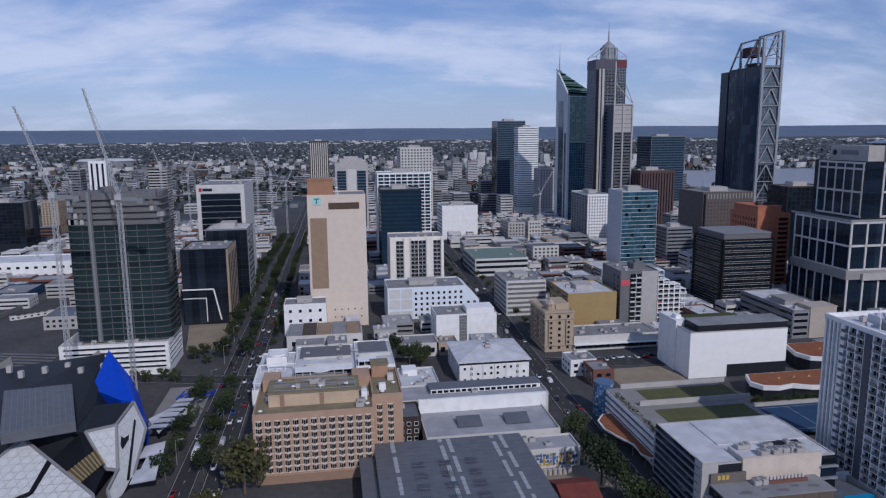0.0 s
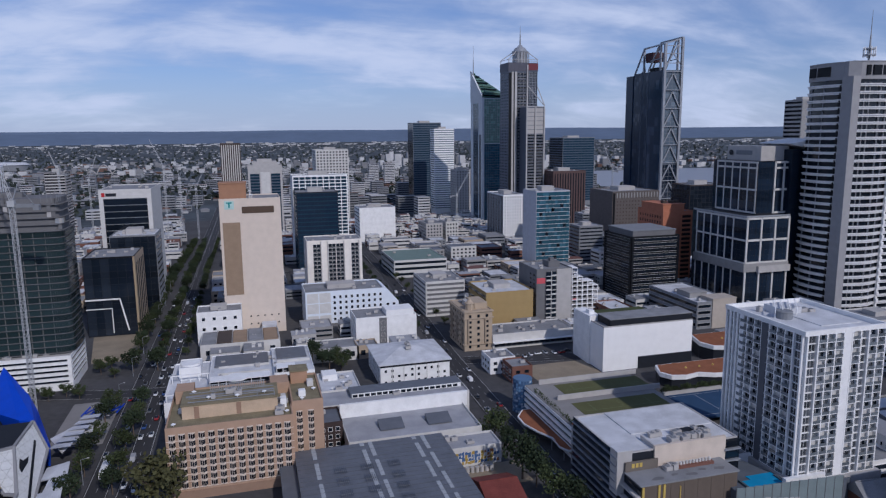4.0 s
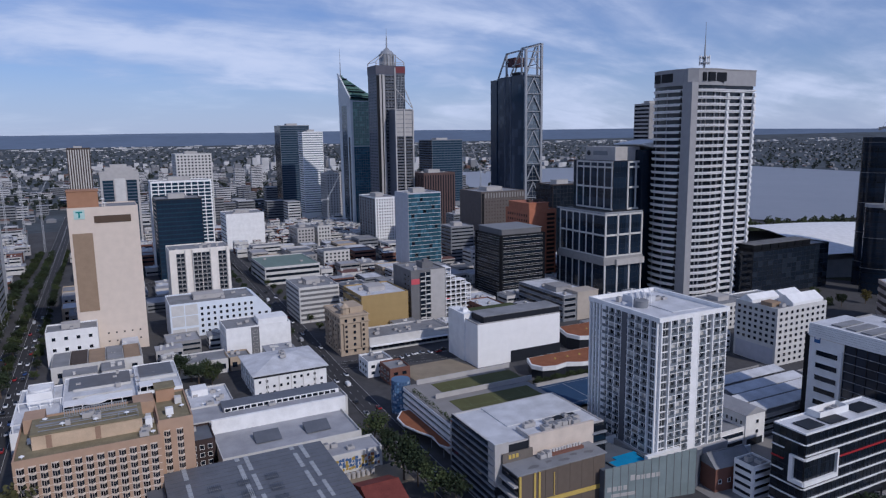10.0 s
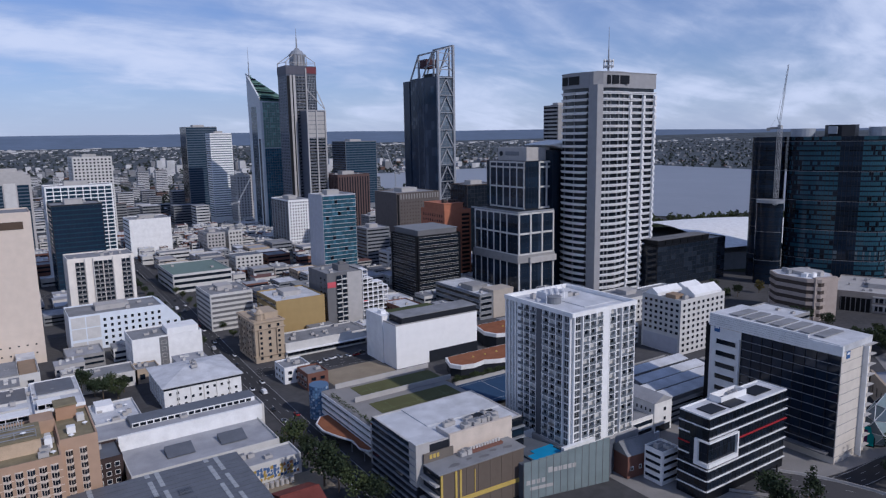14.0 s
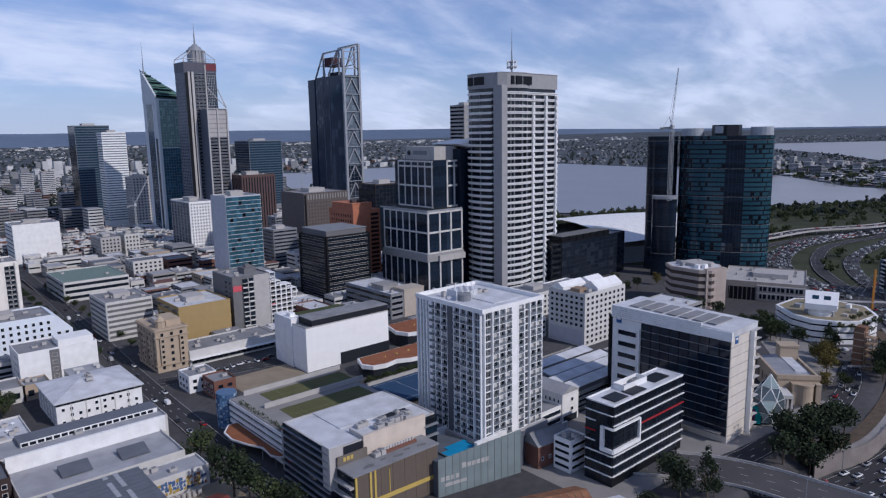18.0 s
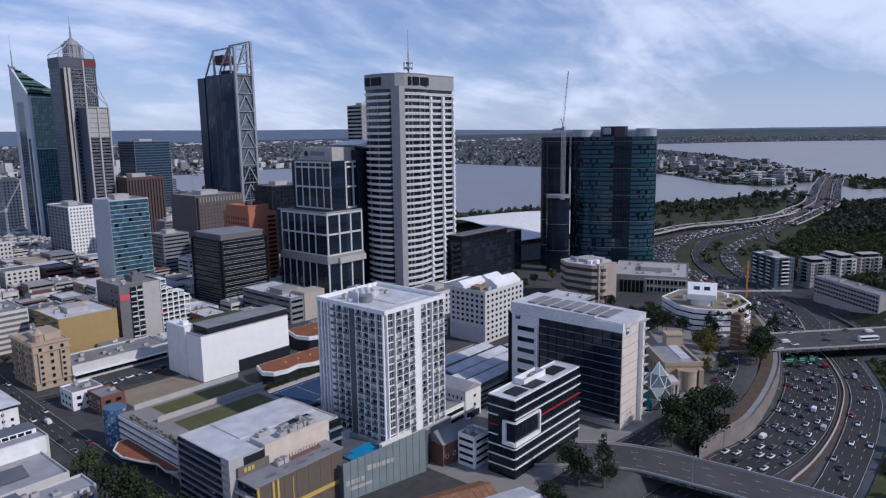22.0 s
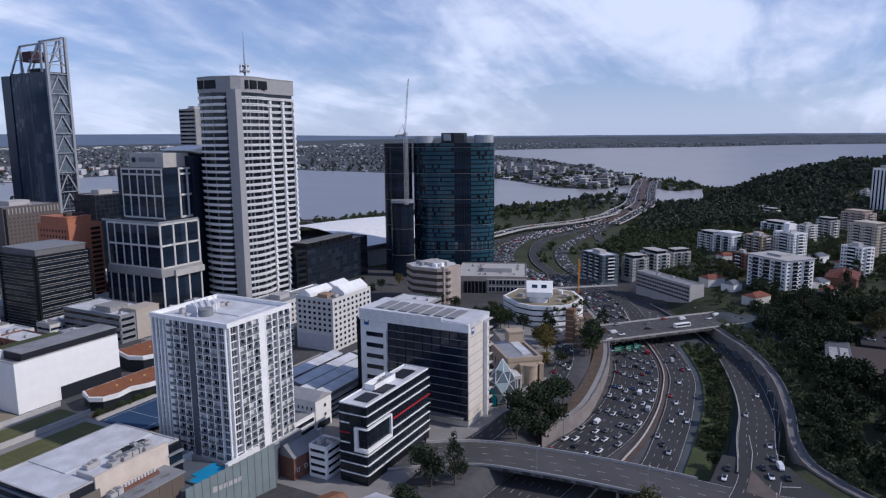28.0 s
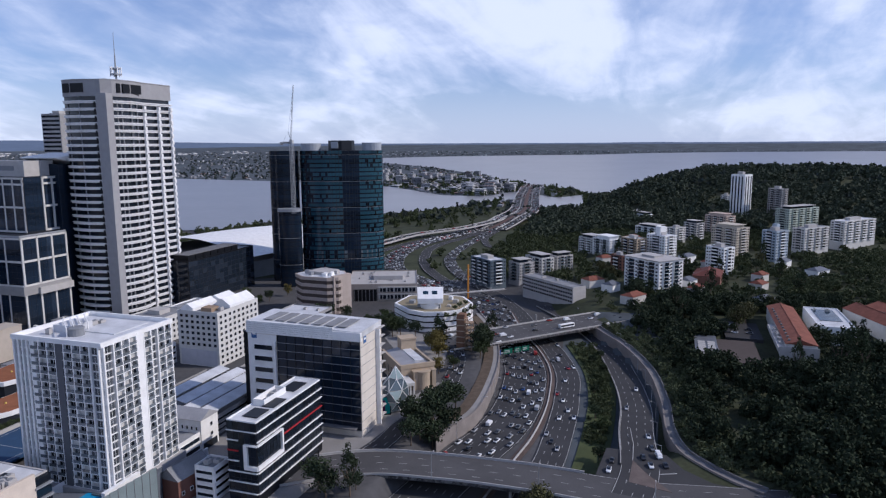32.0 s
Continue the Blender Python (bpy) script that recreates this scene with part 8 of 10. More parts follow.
JOINT = mat("grey_tile_joint", (0.43, 0.44, 0.44), 0.7)
for nm, pts in (("white_facet", RIGHT), ("white_facet", LEFT), ("white_front", FRONT)):
    _, nn = facet(nm, pts, HEX)
    seams(pts, nn, 3.2, JOINT)
    k = Mesh()
    for a, b in zip(pts, pts[1:] + pts[:1]):
        k.bar(Vector(a) + nn * 0.1, Vector(b) + nn * 0.1, 0.9)
    part("edge_trim", k, mat("grey_trim", (0.24, 0.24, 0.25), 0.7) if nm == "white_facet" and pts is RIGHT else bpy.data.materials["grey_trim"], t)
for nm, pts in (("slot_window", SLOT), ("slot_window", SLOT2), ("arrow_window", ARROW), ("black_stripe", STRIPE)):
    src = RIGHT if nm != "black_stripe" else FRONT
    nn = (Vector(src[1]) - Vector(src[0])).cross(Vector(src[2]) - Vector(src[0])).normalized()
    nn = nn if nn.dot(Vector(EYE) - Vector(src[0])) > 0 else -nn
    facet(nm, [tuple(Vector(p) + nn * 0.25) for p in pts], BLACK, 0.5)
facet("dark_roof", [RIGHT[0], (-96, 277, 19.9), (-96, 254, 18.6), LEFT[1], RIGHT[1]], DARK)
hull("dark_recess", RECESS + [(-92, 256, -2), (-88, 246, -2), (-104, 252, 6)], BLACK, t)
GOLD_M = mat("gold_glazing", (0.30, 0.25, 0.14), 0.35)
g0, g1, g2, g3 = (Vector(p) + Vector((0.93, -2.6, 1.2)) for p in GOLD)
facet("glazing", [g0, g1, g2, g3], mat("amber_glass", (0.10, 0.075, 0.035), 0.2, spec=0.5), 0.4)
for i in range(9):
    u = i / 8
    part("glazing_bar", Mesh().bar(g0.lerp(g1, u) + Vector((0, -0.1, 0.1)), g3.lerp(g2, u) + Vector((0, -0.1, 0.1)), 0.3), GOLD_M, t)
hull("blue_facet", [(-102.5, 318, 30), (-102.5, 293, 21), (-88, 281.6, 19.5), (-82.5, 281, 18.6), (-89, 301, 22), (-85, 295.5, 17), (-79.5, 286.5, 6), (-78.5, 280.5, -1), (-100, 312, 0), (-95, 320, 2), (-103, 302, 3)], BLUE, t)
part("blue_joint", Mesh().bar((-102.5, 292.7, 21.1), (-89, 300.6, 22.2), 0.2), mat("deep_blue", (0.008, 0.03, 0.25), 0.5), t)
facet("white_canopy", [(-80.5, 290.5, 7), (-74, 298, 8), (-68.5, 294.5, 8), (-73.5, 277.5, 6)], ROOF_W, 0.4)
for i, (x, y) in enumerate(((-70, 262), (-67, 252), (-68, 242), (-72, 290), (-69, 300))):
    part("awning", Mesh().face([(x - 6, y - 4, 5), (x + 3, y - 5, 6.5), (x + 2, y + 4, 7.5), (x - 6, y + 5, 5.5)]).face([(x - 6, y - 4, 4.6), (x - 6, y + 5, 5.1), (x + 2, y + 4, 7.1), (x + 3, y - 5, 6.1)]), ROOF_W, t)
for i in range(6):
    part("canopy_panel", Mesh().face([(-78 + i * 1.0, 278 + i * 5.5, 8), (-70 + i * 1.0, 276 + i * 5.5, 9), (-70 + i * 1.0, 281 + i * 5.5, 8.4), (-77 + i * 1.0, 283 + i * 5.5, 7.6)]), ROOF_W, t)
for p in ((-112, 330, 28), (-150, 330, 27)):
    hull("roof_fin", [(p[0] - 8, p[1], 20), (p[0] + 2, p[1], 20), (p[0] + 3, p[1] - 4, p[2]), (p[0] - 2, p[1] + 4, 20)], CONC_L, t)
for i in range(8):
    part("roof_unit", Mesh().box(-160 + i * 8, 306 + (i % 3) * 4, 23, -158 + i * 8, 308 + (i % 3) * 4, 26), CONC_L, t)
t = thing("blue_canopy", "low blue lattice canopy beside the arena", "canopy", pose(-76, 322, 0))
for i in range(9):
    part("strut", Mesh().bar((i * 1.8, 0, 3 + (i % 2)), (i * 1.8 + 2, 9, 3.5 - (i % 2)), 0.5), BLUE, t)
solo("plaza", Mesh().box(-84, 296, 0.02, -63, 346, 0.14), PAVING, "grey paved plaza at a junction", "plaza", kind="structure")

# ---- tower under construction with its cranes ----
t = thing("construction_tower", "unfinished dark glass tower on a white banded podium", "construction tower", pose(-143, 368.5, 0))
w, d, z = 54.0, 33.0, 17.0
part("wall", Mesh().box(0, 0, -2, w, d, z), WHITE, t)
fm = {s: face_m(s, w, d) for s in "SE"}
for s_, n in (("S", w), ("E", d)):
    bands(t, fm[s_], 2 if s_ == "S" else 1, n - 1.5, 3, 16.5, 5, 0.4, GLASS, WHITE, 0, 0.2)
roof_flat(t, w, d, z, 0.8, 0.5, WHITE, CONC_L)
units(t, random.Random(33), 2, 2, 50, 8, z + 0.1, 12)
prof = oval(0, 0, 24, 14, 0, 32, 8.0)
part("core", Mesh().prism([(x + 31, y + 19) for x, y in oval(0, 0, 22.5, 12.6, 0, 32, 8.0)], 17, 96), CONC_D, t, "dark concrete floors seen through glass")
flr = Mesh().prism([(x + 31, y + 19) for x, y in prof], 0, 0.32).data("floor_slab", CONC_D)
gl = Mesh()
for i in range(32):
    p, q = Vector(prof[i]), Vector(prof[(i + 1) % 32])
    for s_ in range(3):
        a, b = p.lerp(q, s_ / 3 + 0.015), p.lerp(q, (s_ + 1) / 3 - 0.015)
        gl.face([(a.x + 31, a.y + 19, 0.5), (b.x + 31, b.y + 19, 0.5), (b.x + 31, b.y + 19, 3.0), (a.x + 31, a.y + 19, 3.0)])
gl = gl.data("glass_band", glassy("smoky_teal_glass", (0.022, 0.038, 0.042)))
for j in range(24):
    part("floor_slab", flr, None, t, "", Matrix.Translation((0, 0, 18 + j * 3.25)))
    if j < 19:
        part("glass_band", gl, None, t, "", Matrix.Translation((0, 0, 18 + j * 3.25)))
k = Mesh()
for i in range(40):
    a = prof[int(i * 32 / 40)]
    k.bar((a[0] * 0.97 + 31, a[1] * 0.97 + 19, 94), (a[0] * 0.97 + 31, a[1] * 0.97 + 19, 98.5), 0.18)
part("edge_post", k, GREY, t)
part("lift_core", Mesh().box(22, 16, 90, 36, 23, 98.5), CONC_D, t)
part("hoist_recess", Mesh().box(18.2, 4.5, 18, 20.6, 5.4, 97).box(18.9, 4.1, 18, 19.9, 4.5, 97, 1), [CONC_D, GREY], t)
rg = random.Random(5)
for _ in range(26):
    a = rg.choice([p for p in prof if p[1] < 0])
    j = rg.randrange(19, 23)
    part("screen_panel", Mesh().box(-0.9, -0.1, 0.5, 0.9, 0.1, 3.0), (CONC_D, STEEL, CONC_L)[rg.randrange(3)], t, "", Matrix.Translation((a[0] * 0.985 + 31, a[1] * 0.985 + 19, 18 + j * 3.25)))
crane("tall white lattice tower crane with a steep luffing jib", -124, 330, 0, 98, (-12.5, 0.5, 138), 9)
crane("white lattice tower crane beside the unfinished tower", -98, 336, 0, 96, (-12, 2, 146), 9)
for x, y, h, j in ((-95, 895, 88, (-14, 0, 122)), (-205, 876, 84, (-8, 0, 110)), (-78, 897, 74, (-5, 0, 100)), (-60, 898, 60, (14, 0, 92)), (-195, 980, 70, (12, 0, 104)), (-330, 940, 66, (-10, 0, 92)), (600, 1050, 60, (-18, 0, 104)), (660, 1060, 55, (-16, 0, 92)), (255, 830, 48, (17, 0, 78))):
    crane("distant white tower crane over a building site", x, y, 0, h, j, 7, 1.6)
# the bank's white frame
t = thing("bank_frame", "white frame around a bank's black glass front", "facade frame", pose(-105, 555.6, 0))
part("beam", Mesh().box(0, -0.8, 80.2, 36, 0, 86), OFFWHITE, t)
for x in (0, 33):
    part("post", Mesh().box(x, -0.8, 0, x + 3, 0, 80.2), OFFWHITE, t)
for j in range(17):
    part("glass_band", Mesh().box(3.1, -0.3, j * 4.7 + 0.3, 32.9, -0.02, j * 4.7 + 4.4), GLASS, t)
part("sign_bar", Mesh().box(2, -0.95, 81.6, 4.2, -0.8, 84.6).box(4.8, -0.95, 82, 12, -0.8, 84.2, 1), [RED, DARK], t)
t = thing("entrance_frame", "white angular portal lines on a black office front", "facade frame", pose(-101, 465.6, 0))
part("portal", Mesh().bar((0, -0.5, 24), (20, -0.5, 24), 0.8).bar((20, -0.5, 24), (24, -0.5, 3), 0.8).bar((0, -0.5, 18), (15, -0.5, 18), 0.5).bar((15, -0.5, 18), (15, -0.5, 2), 0.5), WHITE, t)
part("gold_edge", Mesh().box(29.2, -0.5, 0, 30.4, 0.2, 50.6), mat("gold_cladding", (0.36, 0.28, 0.18), 0.6), t)
# school with red roofs beyond the freeway
t = gabled("school", "school building with a long red tiled roof", 414, -82, 96, 16, 12.5, 2.6, OFFWHITE, ROOF_R, -1.0, 0.5, category="school")
part("end_wall", Mesh().box(-1.2, -1, -5, 0, 19, 11), CONC_L, t)
part("side_roof", Mesh().box(-1, 15.6, 8, 52, 20, 10.4), CONC_L, t)
units(t, random.Random(3), 0, 16, 50, 19.6, 10.4, 9)
for i in range(12):
    part("skylight", Mesh().box(4 + i * 7, 13.2, 12.8, 6 + i * 7, 14.4, 14.1), CONC_D, t)
gabled("house", "wide old house with a dark red tiled hip roof", 612, -44, 34, 22, 8, 4.5, BRICK, mat("dark_red_tile", (0.14, 0.052, 0.042), 0.85, var=0.3, grain=2), -8, 4.6, 0.5)
gabled("school", "school wing with a red tiled roof", 470, -150, 56, 18, 11, 4, OFFWHITE, ROOF_R, 18, 2, category="school")
t, fm = building("school", "flat-roofed school block with solar panels", 462, -112, 54, 21, 12, WHITE, S=win(10, 3, 0.5, 0.4), W=win(5, 3, 0.5, 0.4), z=2, pl=False, category="school", top=ROOF_W)
for i in range(8):
    part("solar_panel", Mesh().box(18 + i * 4, 4, 10.3, 21.6 + i * 4, 17, 10.5), GLASS_B, t)
gabled("school", "low grey school hall with a red roof edge", 500, -176, 50, 22, 9, 3, CONC_L, ROOF_R, 30, 3, category="school")
t = thing("school_workshop", "low brick workshop with white ribbed roof lights", "school", pose(396, -31, 1))
part("wall", Mesh().box(0, 0, -4, 52, 12, 4), BRICK, t)
part("roof", Mesh().box(-0.4, -0.4, 4, 52.4, 12.4, 4.3), ROOF_M, t)
for i in range(9):
    part("roof_light", Mesh().box(1 + i * 4.2, 1, 4.3, 4.4 + i * 4.2, 5.2, 4.6).box(1 + i * 4.2, 6.4, 4.3, 4.4 + i * 4.2, 10.6, 4.6), CONC_L, t)
part("brown_roof", Mesh().box(2, -22, -4, 48, -0.1, 3.6), BROWN, t)
solo("school_yard", Mesh().box(456, -60, -2, 506, -38, 3.0), ASPHALT, "asphalt school yard with parked cars", "yard", kind="structure")

for i, (x, y) in enumerate(HOUSES):
    w, d = hrng.uniform(12, 20), hrng.uniform(9, 13)
    gabled("house", ("small house with a red tiled roof among trees", "pale house with a grey metal roof among trees")[i % 3 == 1], x, y, w, d, hrng.uniform(5, 8), 2.6, (OFFWHITE, WHITE, OFFWHITE)[i % 3], (ROOF_R, ROOF_M, ROOF_R)[i % 3], hrng.uniform(-50, -20), ground_z(x, y), 0.5)
# ---- the low city between the landmarks ----
def footprint(t):
    xs, ys = [], []
    for c in t.children:
        if c.type == "MESH" and c.name.split(".")[0] in ("wall", "podium", "core", "podium", "hull"):
            for b in c.bound_box:
                p = t.matrix_basis @ c.matrix_basis @ Vector(b)
                xs.append(p.x); ys.append(p.y)
    return (min(xs), min(ys), max(xs), max(ys)) if xs else None


TAKEN = [f for f in (footprint(o) for o in scene.objects if o.parent is None and o.type == "EMPTY") if f]
TAKEN += [(-68, -100, -34, 1400), (96, -100, 128, 1100), (-90, 340, 20, 372), (-90, 400, -60, 455), (110, 325, 265, 352), (60, 170, 118, 330), (90, -40, 560, 135), (470, 60, 900, 300), (396, -56, 450, -18), (136, 298, 177, 335), (174, 232, 246, 300), (-50, 630, 300, 650)]


def free(x0, y0, x1, y1, gap=2.0):
    return all(x1 + gap < a or x0 - gap > c or y1 + gap < b or y0 - gap > d for a, b, c, d in TAKEN)


rng = random.Random(77)
WALLS = [OFFWHITE, CONC_L, CONC, CONC_L, HERIT, GREY, BRICK, OFFWHITE]
TOPS = [ROOF_G, ROOF_W, ROOF_P, ROOF_G, ROOF_W, ROOF_P, ROOF_M]
WORDS = {"offwhite_render": "off-white rendered", "pale_concrete": "pale concrete", "white_paint": "white painted", "concrete": "grey concrete", "heritage_sandstone": "tan stone", "grey_paint": "grey painted", "red_brick": "red brick"}
TOPW = {"grey_roof_membrane": "grey flat roof", "white_roof_sheet": "white sheet roof", "pale_grey_roof": "pale grey roof", "metal_roof": "metal roof", "terracotta_roof": "red roof"}


def filler(x, y, w, d, h, wall, top):
    fl = max(1, round(h / 3.6))
    seed = int(abs(x) * 31 + abs(y))
    spec = band(fl, 0.42) if seed % 3 else win(max(2, int(w / 4)), fl, 0.5, 0.5)
    side = band(fl, 0.42) if seed % 2 else win(max(2, int(d / 4)), fl, 0.5, 0.5)
    kw = {"W": side} if x > 0 else {"E": side}
    name = "shop" if h < 9 else "office_building"
    building(name, "%s low city building with a %s" % (WORDS[wall.name], TOPW[top.name]), x, y, w, d, h, wall, S=spec, top=top, pl=14 < h and y < 800, ac=0 if y > 520 else 2, category="shop" if h < 9 else OFF, seed=seed, **kw)
    TAKEN.append((x, y, x + w, y + d))


made = 0
for y in range(385, 1040, 30):
    for x in range(-420, 640, 28):
        xx, yy = x + rng.uniform(-4, 4), y + rng.uniform(-4, 4)
        w, d = rng.uniform(16, 30), rng.uniform(16, 27)
        th = math.degrees(math.atan2(xx, yy))
        if th < -32 or (th > 46 and yy < 500) or math.hypot(xx, yy) < 395 or th > 58 or wet(xx, yy, 80) or (xx < -70 and yy < 520):
            continue
        h = rng.choice((6, 7, 8, 9, 10, 12)) if yy < 800 else rng.choice((8, 10, 14, 18, 22, 28))
        if xx > 300 and yy > 560:
            h += rng.uniform(6, 24)
        if free(xx, yy, xx + w, yy + d) and made < 175:
            filler(xx, yy, w, d, h, rng.choice(WALLS), rng.choice(TOPS)); made += 1
for x, y, w, d, h in ((-140, 520, 30, 60, 9), (-190, 470, 40, 30, 8), (-230, 540, 50, 40, 9), (-300, 520, 40, 40, 10), (-180, 600, 40, 36, 12), (300, 300, 22, 24, 14), (262, 300, 26, 24, 9), (345, 300, 28, 26, 16), (300, 268, 18, 20, 11), (380, 300, 36, 30, 12), (390, 220, 30, 30, 12), (350, 190, 26, 24, 10), (296, 186, 30, 24, 9)):
    if free(x, y, x + w, y + d, 0.5):
        filler(x, y, w, d, h, rng.choice((OFFWHITE, CONC_L, WHITE, CONC)), rng.choice((ROOF_G, ROOF_W, ROOF_M)))

del TAKEN[TAKEN.index((90, -40, 560, 135))], TAKEN[TAKEN.index((470, 60, 900, 300))]

# packed low roofs filling the blocks between
irng = random.Random(91)
k = Mesh()
for y in range(300, 1010, 13):
    for x in range(-330, 600, 14):
        xx, yy = x + irng.uniform(-4, 4), y + irng.uniform(-3, 3)
        w, d = irng.uniform(8, 19), irng.uniform(8, 15)
        th = math.degrees(math.atan2(xx, yy))
        if irng.random() < 0.05 or (18 < xx < 58 and 330 < yy < 384) or (xx < -62 and yy < 570) or th < -33 or (th > 46 and yy < 500) or math.hypot(xx, yy) < 310 or th > 58 or wet(xx, yy, 60) or not free(xx, yy, xx + w, yy + d, 0.6):
            continue
        h = irng.uniform(4, 8.5)
        wm, rm = irng.choice((0, 0, 1, 2, 3)), irng.choice((4, 5, 6, 4, 5, 8, 6))
        if yy < 430:
            wm, rm = (0, 3, 2, 3)[wm], (4, 5, 6, 4, 4)[rm - 4]
        k.box(xx, yy, -3, xx + w, yy + d, h, wm).box(xx - 0.2, yy - 0.2, h, xx + w + 0.2, yy + d + 0.2, h + 0.3, rm)
        for _ in range(irng.randrange(1, 7)):
            a, b = irng.uniform(0, w - 3), irng.uniform(0, d - 3)
            k.box(xx + a, yy + b, h + 0.3, xx + a + irng.uniform(1, 2.8), yy + b + irng.uniform(1, 2.8), h + irng.uniform(0.9, 2.2), irng.choice((0, 3)))
        for q in range(max(1, int(h / 3.4))):
            k.box(xx + 0.6, yy - 0.08, q * 3.4 + 1.0, xx + w - 0.6, yy, q * 3.4 + 2.5, 7)
            k.box(xx - 0.08, yy + 0.6, q * 3.4 + 1.0, xx, yy + d - 0.6, q * 3.4 + 2.5, 7)
        TAKEN.append((xx, yy, xx + w, yy + d))
solo("low_rooftops", k, [OFFWHITE, BRICK, CONC_L, OFFWHITE, ROOF_G, ROOF_W, ROOF_P, GLASS, mat("faded_maroon_roof", (0.16, 0.085, 0.075), 0.85, var=0.3)], "packed low city roofs between larger blocks", "buildings", kind="stuff")

# rail yard beyond the arena
for i in range(6):
    t = thing("site_cabin", "white portable site cabin beside a rail yard", "cabin", pose(-222 + i * 3.4, 498 + i * 2.2, 0, 0, 0, 32), "site cabins")
    part("cabin_body", Mesh().box(0, 0, 0.3, 7, 3, 2.9).box(-0.1, -0.1, 2.9, 7.1, 3.1, 3.1), OFFWHITE, t)
    part("window", Mesh().box(1, -0.05, 1.2, 2.4, 0, 2.2).box(4.4, -0.05, 1.2, 5.8, 0, 2.2), GLASS, t)
solo("noise_wall", ribbon(Mesh(), flat([(-238, 480), (-232, 520), (-222, 589), (-214, 640)], 3.0), flat([(-237, 480), (-231, 520), (-221, 589), (-213, 640)], 3.0), 3.4), CONC_D, "long dark fence along a rail corridor", "fence")
for i in range(5):
    line = flat([(-420, 560 + i * 5), (-260, 430 + i * 5), (-160, 392 + i * 5)], 0.25)
    k = ribbon(Mesh(), offset(line, 0.72), offset(line, 0.6), 0.15)
    ribbon(k, offset(line, -0.6), offset(line, -0.72), 0.15)
    solo("rail_track", k, STEEL, "steel rails across a gravel rail yard", "rail track")

# ---- far city and suburbs ----
STUFF_W = [mat("far_white_wall", (0.50, 0.50, 0.50), 0.8, var=0.3, scale=0.02), mat("far_grey_wall", (0.22, 0.225, 0.235), 0.8, var=0.3, scale=0.02), mat("far_tile_roof", (0.15, 0.095, 0.075), 0.9, var=0.3, scale=0.02), mat("far_metal_roof", (0.24, 0.25, 0.27), 0.8, var=0.3, scale=0.02), GLASS]


def far_box(k, x, y, w, d, h, wall, roof, floors=0, hip=False):
    x0, y0, z0 = laid(x, y)
    f = math.hypot(x0, y0) / math.hypot(x, y)
    w, d, h = w * f, d * f, h * f
    k.box(x0 - w / 2, y0 - d / 2, z0 - 4, x0 + w / 2, y0 + d / 2, z0 + h, wall)
    k.m[-5] = roof
    if hip:
        e, r = 0.6, h + min(w, d) * 0.28
        a, b = (x0 - w * 0.2, y0, z0 + r), (x0 + w * 0.2, y0, z0 + r)
        c = [(x0 - w / 2 - e, y0 - d / 2 - e, z0 + h), (x0 + w / 2 + e, y0 - d / 2 - e, z0 + h), (x0 + w / 2 + e, y0 + d / 2 + e, z0 + h), (x0 - w / 2 - e, y0 + d / 2 + e, z0 + h)]
        k.face([c[0], c[1], b, a], roof).face([c[2], c[3], a, b], roof).face([c[3], c[0], a], roof).face([c[1], c[2], b], roof)
    for q in range(floors):
        z = z0 + h * (q + 0.35) / floors
        k.box(x0 - w / 2 + 0.6, y0 - d / 2 - 0.12, z, x0 + w / 2 - 0.6, y0 - d / 2, z + h * 0.42 / floors, 4)
        k.box(x0 - w / 2 - 0.12, y0 - d / 2 + 0.6, z, x0 - w / 2, y0 + d / 2 - 0.6, z + h * 0.42 / floors, 4)


k = Mesh()
for _ in range(1500):
    th, r = rng.uniform(-36, 50), 1000 * rng.uniform(1, 4.4) ** 0.9
    x, y = math.sin(radians(th)) * r, math.cos(radians(th)) * r
    if wet(x, y, 25) or not free(x - 12, y - 12, x + 12, y + 12):
        continue
    core = math.exp(-((th - 17) / 11) ** 2)
    h = rng.uniform(6, 13) + (rng.random() ** 3) * (55 if r < 2400 else 40) * (0.25 + core)
    far_box(k, x, y, rng.uniform(14, 32), rng.uniform(14, 30), h, rng.choice((0, 0, 0, 1, 1, 0)) if h > 16 else rng.choice((0, 0, 1, 1, 2)), rng.choice((0, 3, 3, 3, 3, 2)), max(1, int(h / 4)) if r < 2600 else 0)
solo("distant_city_blocks", k, STUFF_W, "far spread of pale low city buildings", "buildings", kind="stuff")
k = Mesh()
for _ in range(420):
    th = rng.uniform(65, 78)
    r = rng.uniform(1750, 2900)
    x, y = math.sin(radians(th)) * r, math.cos(radians(th)) * r
    if wet(x, y, 35):
        continue
    h = rng.uniform(4, 8) + (rng.random() ** 6) * (40 if th < 70 else 20)
    far_box(k, x, y, rng.uniform(14, 34), rng.uniform(14, 30), h, rng.choice((0, 0, 0, 1)), rng.choice((0, 3, 3, 2)), max(1, int(h / 3.5)))
solo("peninsula_blocks", k, STUFF_W, "white apartment blocks across the river", "buildings", kind="stuff")
k = Mesh()
for _ in range(6200):
    th, u = rng.uniform(-38, 104), rng.random()
    r = 1250 * (12000 / 1250) ** (u ** 0.8)
    x, y = math.sin(radians(th)) * r, math.cos(radians(th)) * r
    if wet(x, y, 25) or (th > 82 and r < 2300) or (th > 60 and r < 1400):
        continue
    s = 0.8 + r / 14000
    far_box(k, x, y, rng.uniform(8, 17) * s, rng.uniform(8, 14) * s, rng.uniform(3.0, 5.5) * (1 if r < 4000 else 1.4), rng.choice((0, 1, 1, 1)), rng.choice((2, 2, 3, 3, 1, 1)), 0, r < 3600)
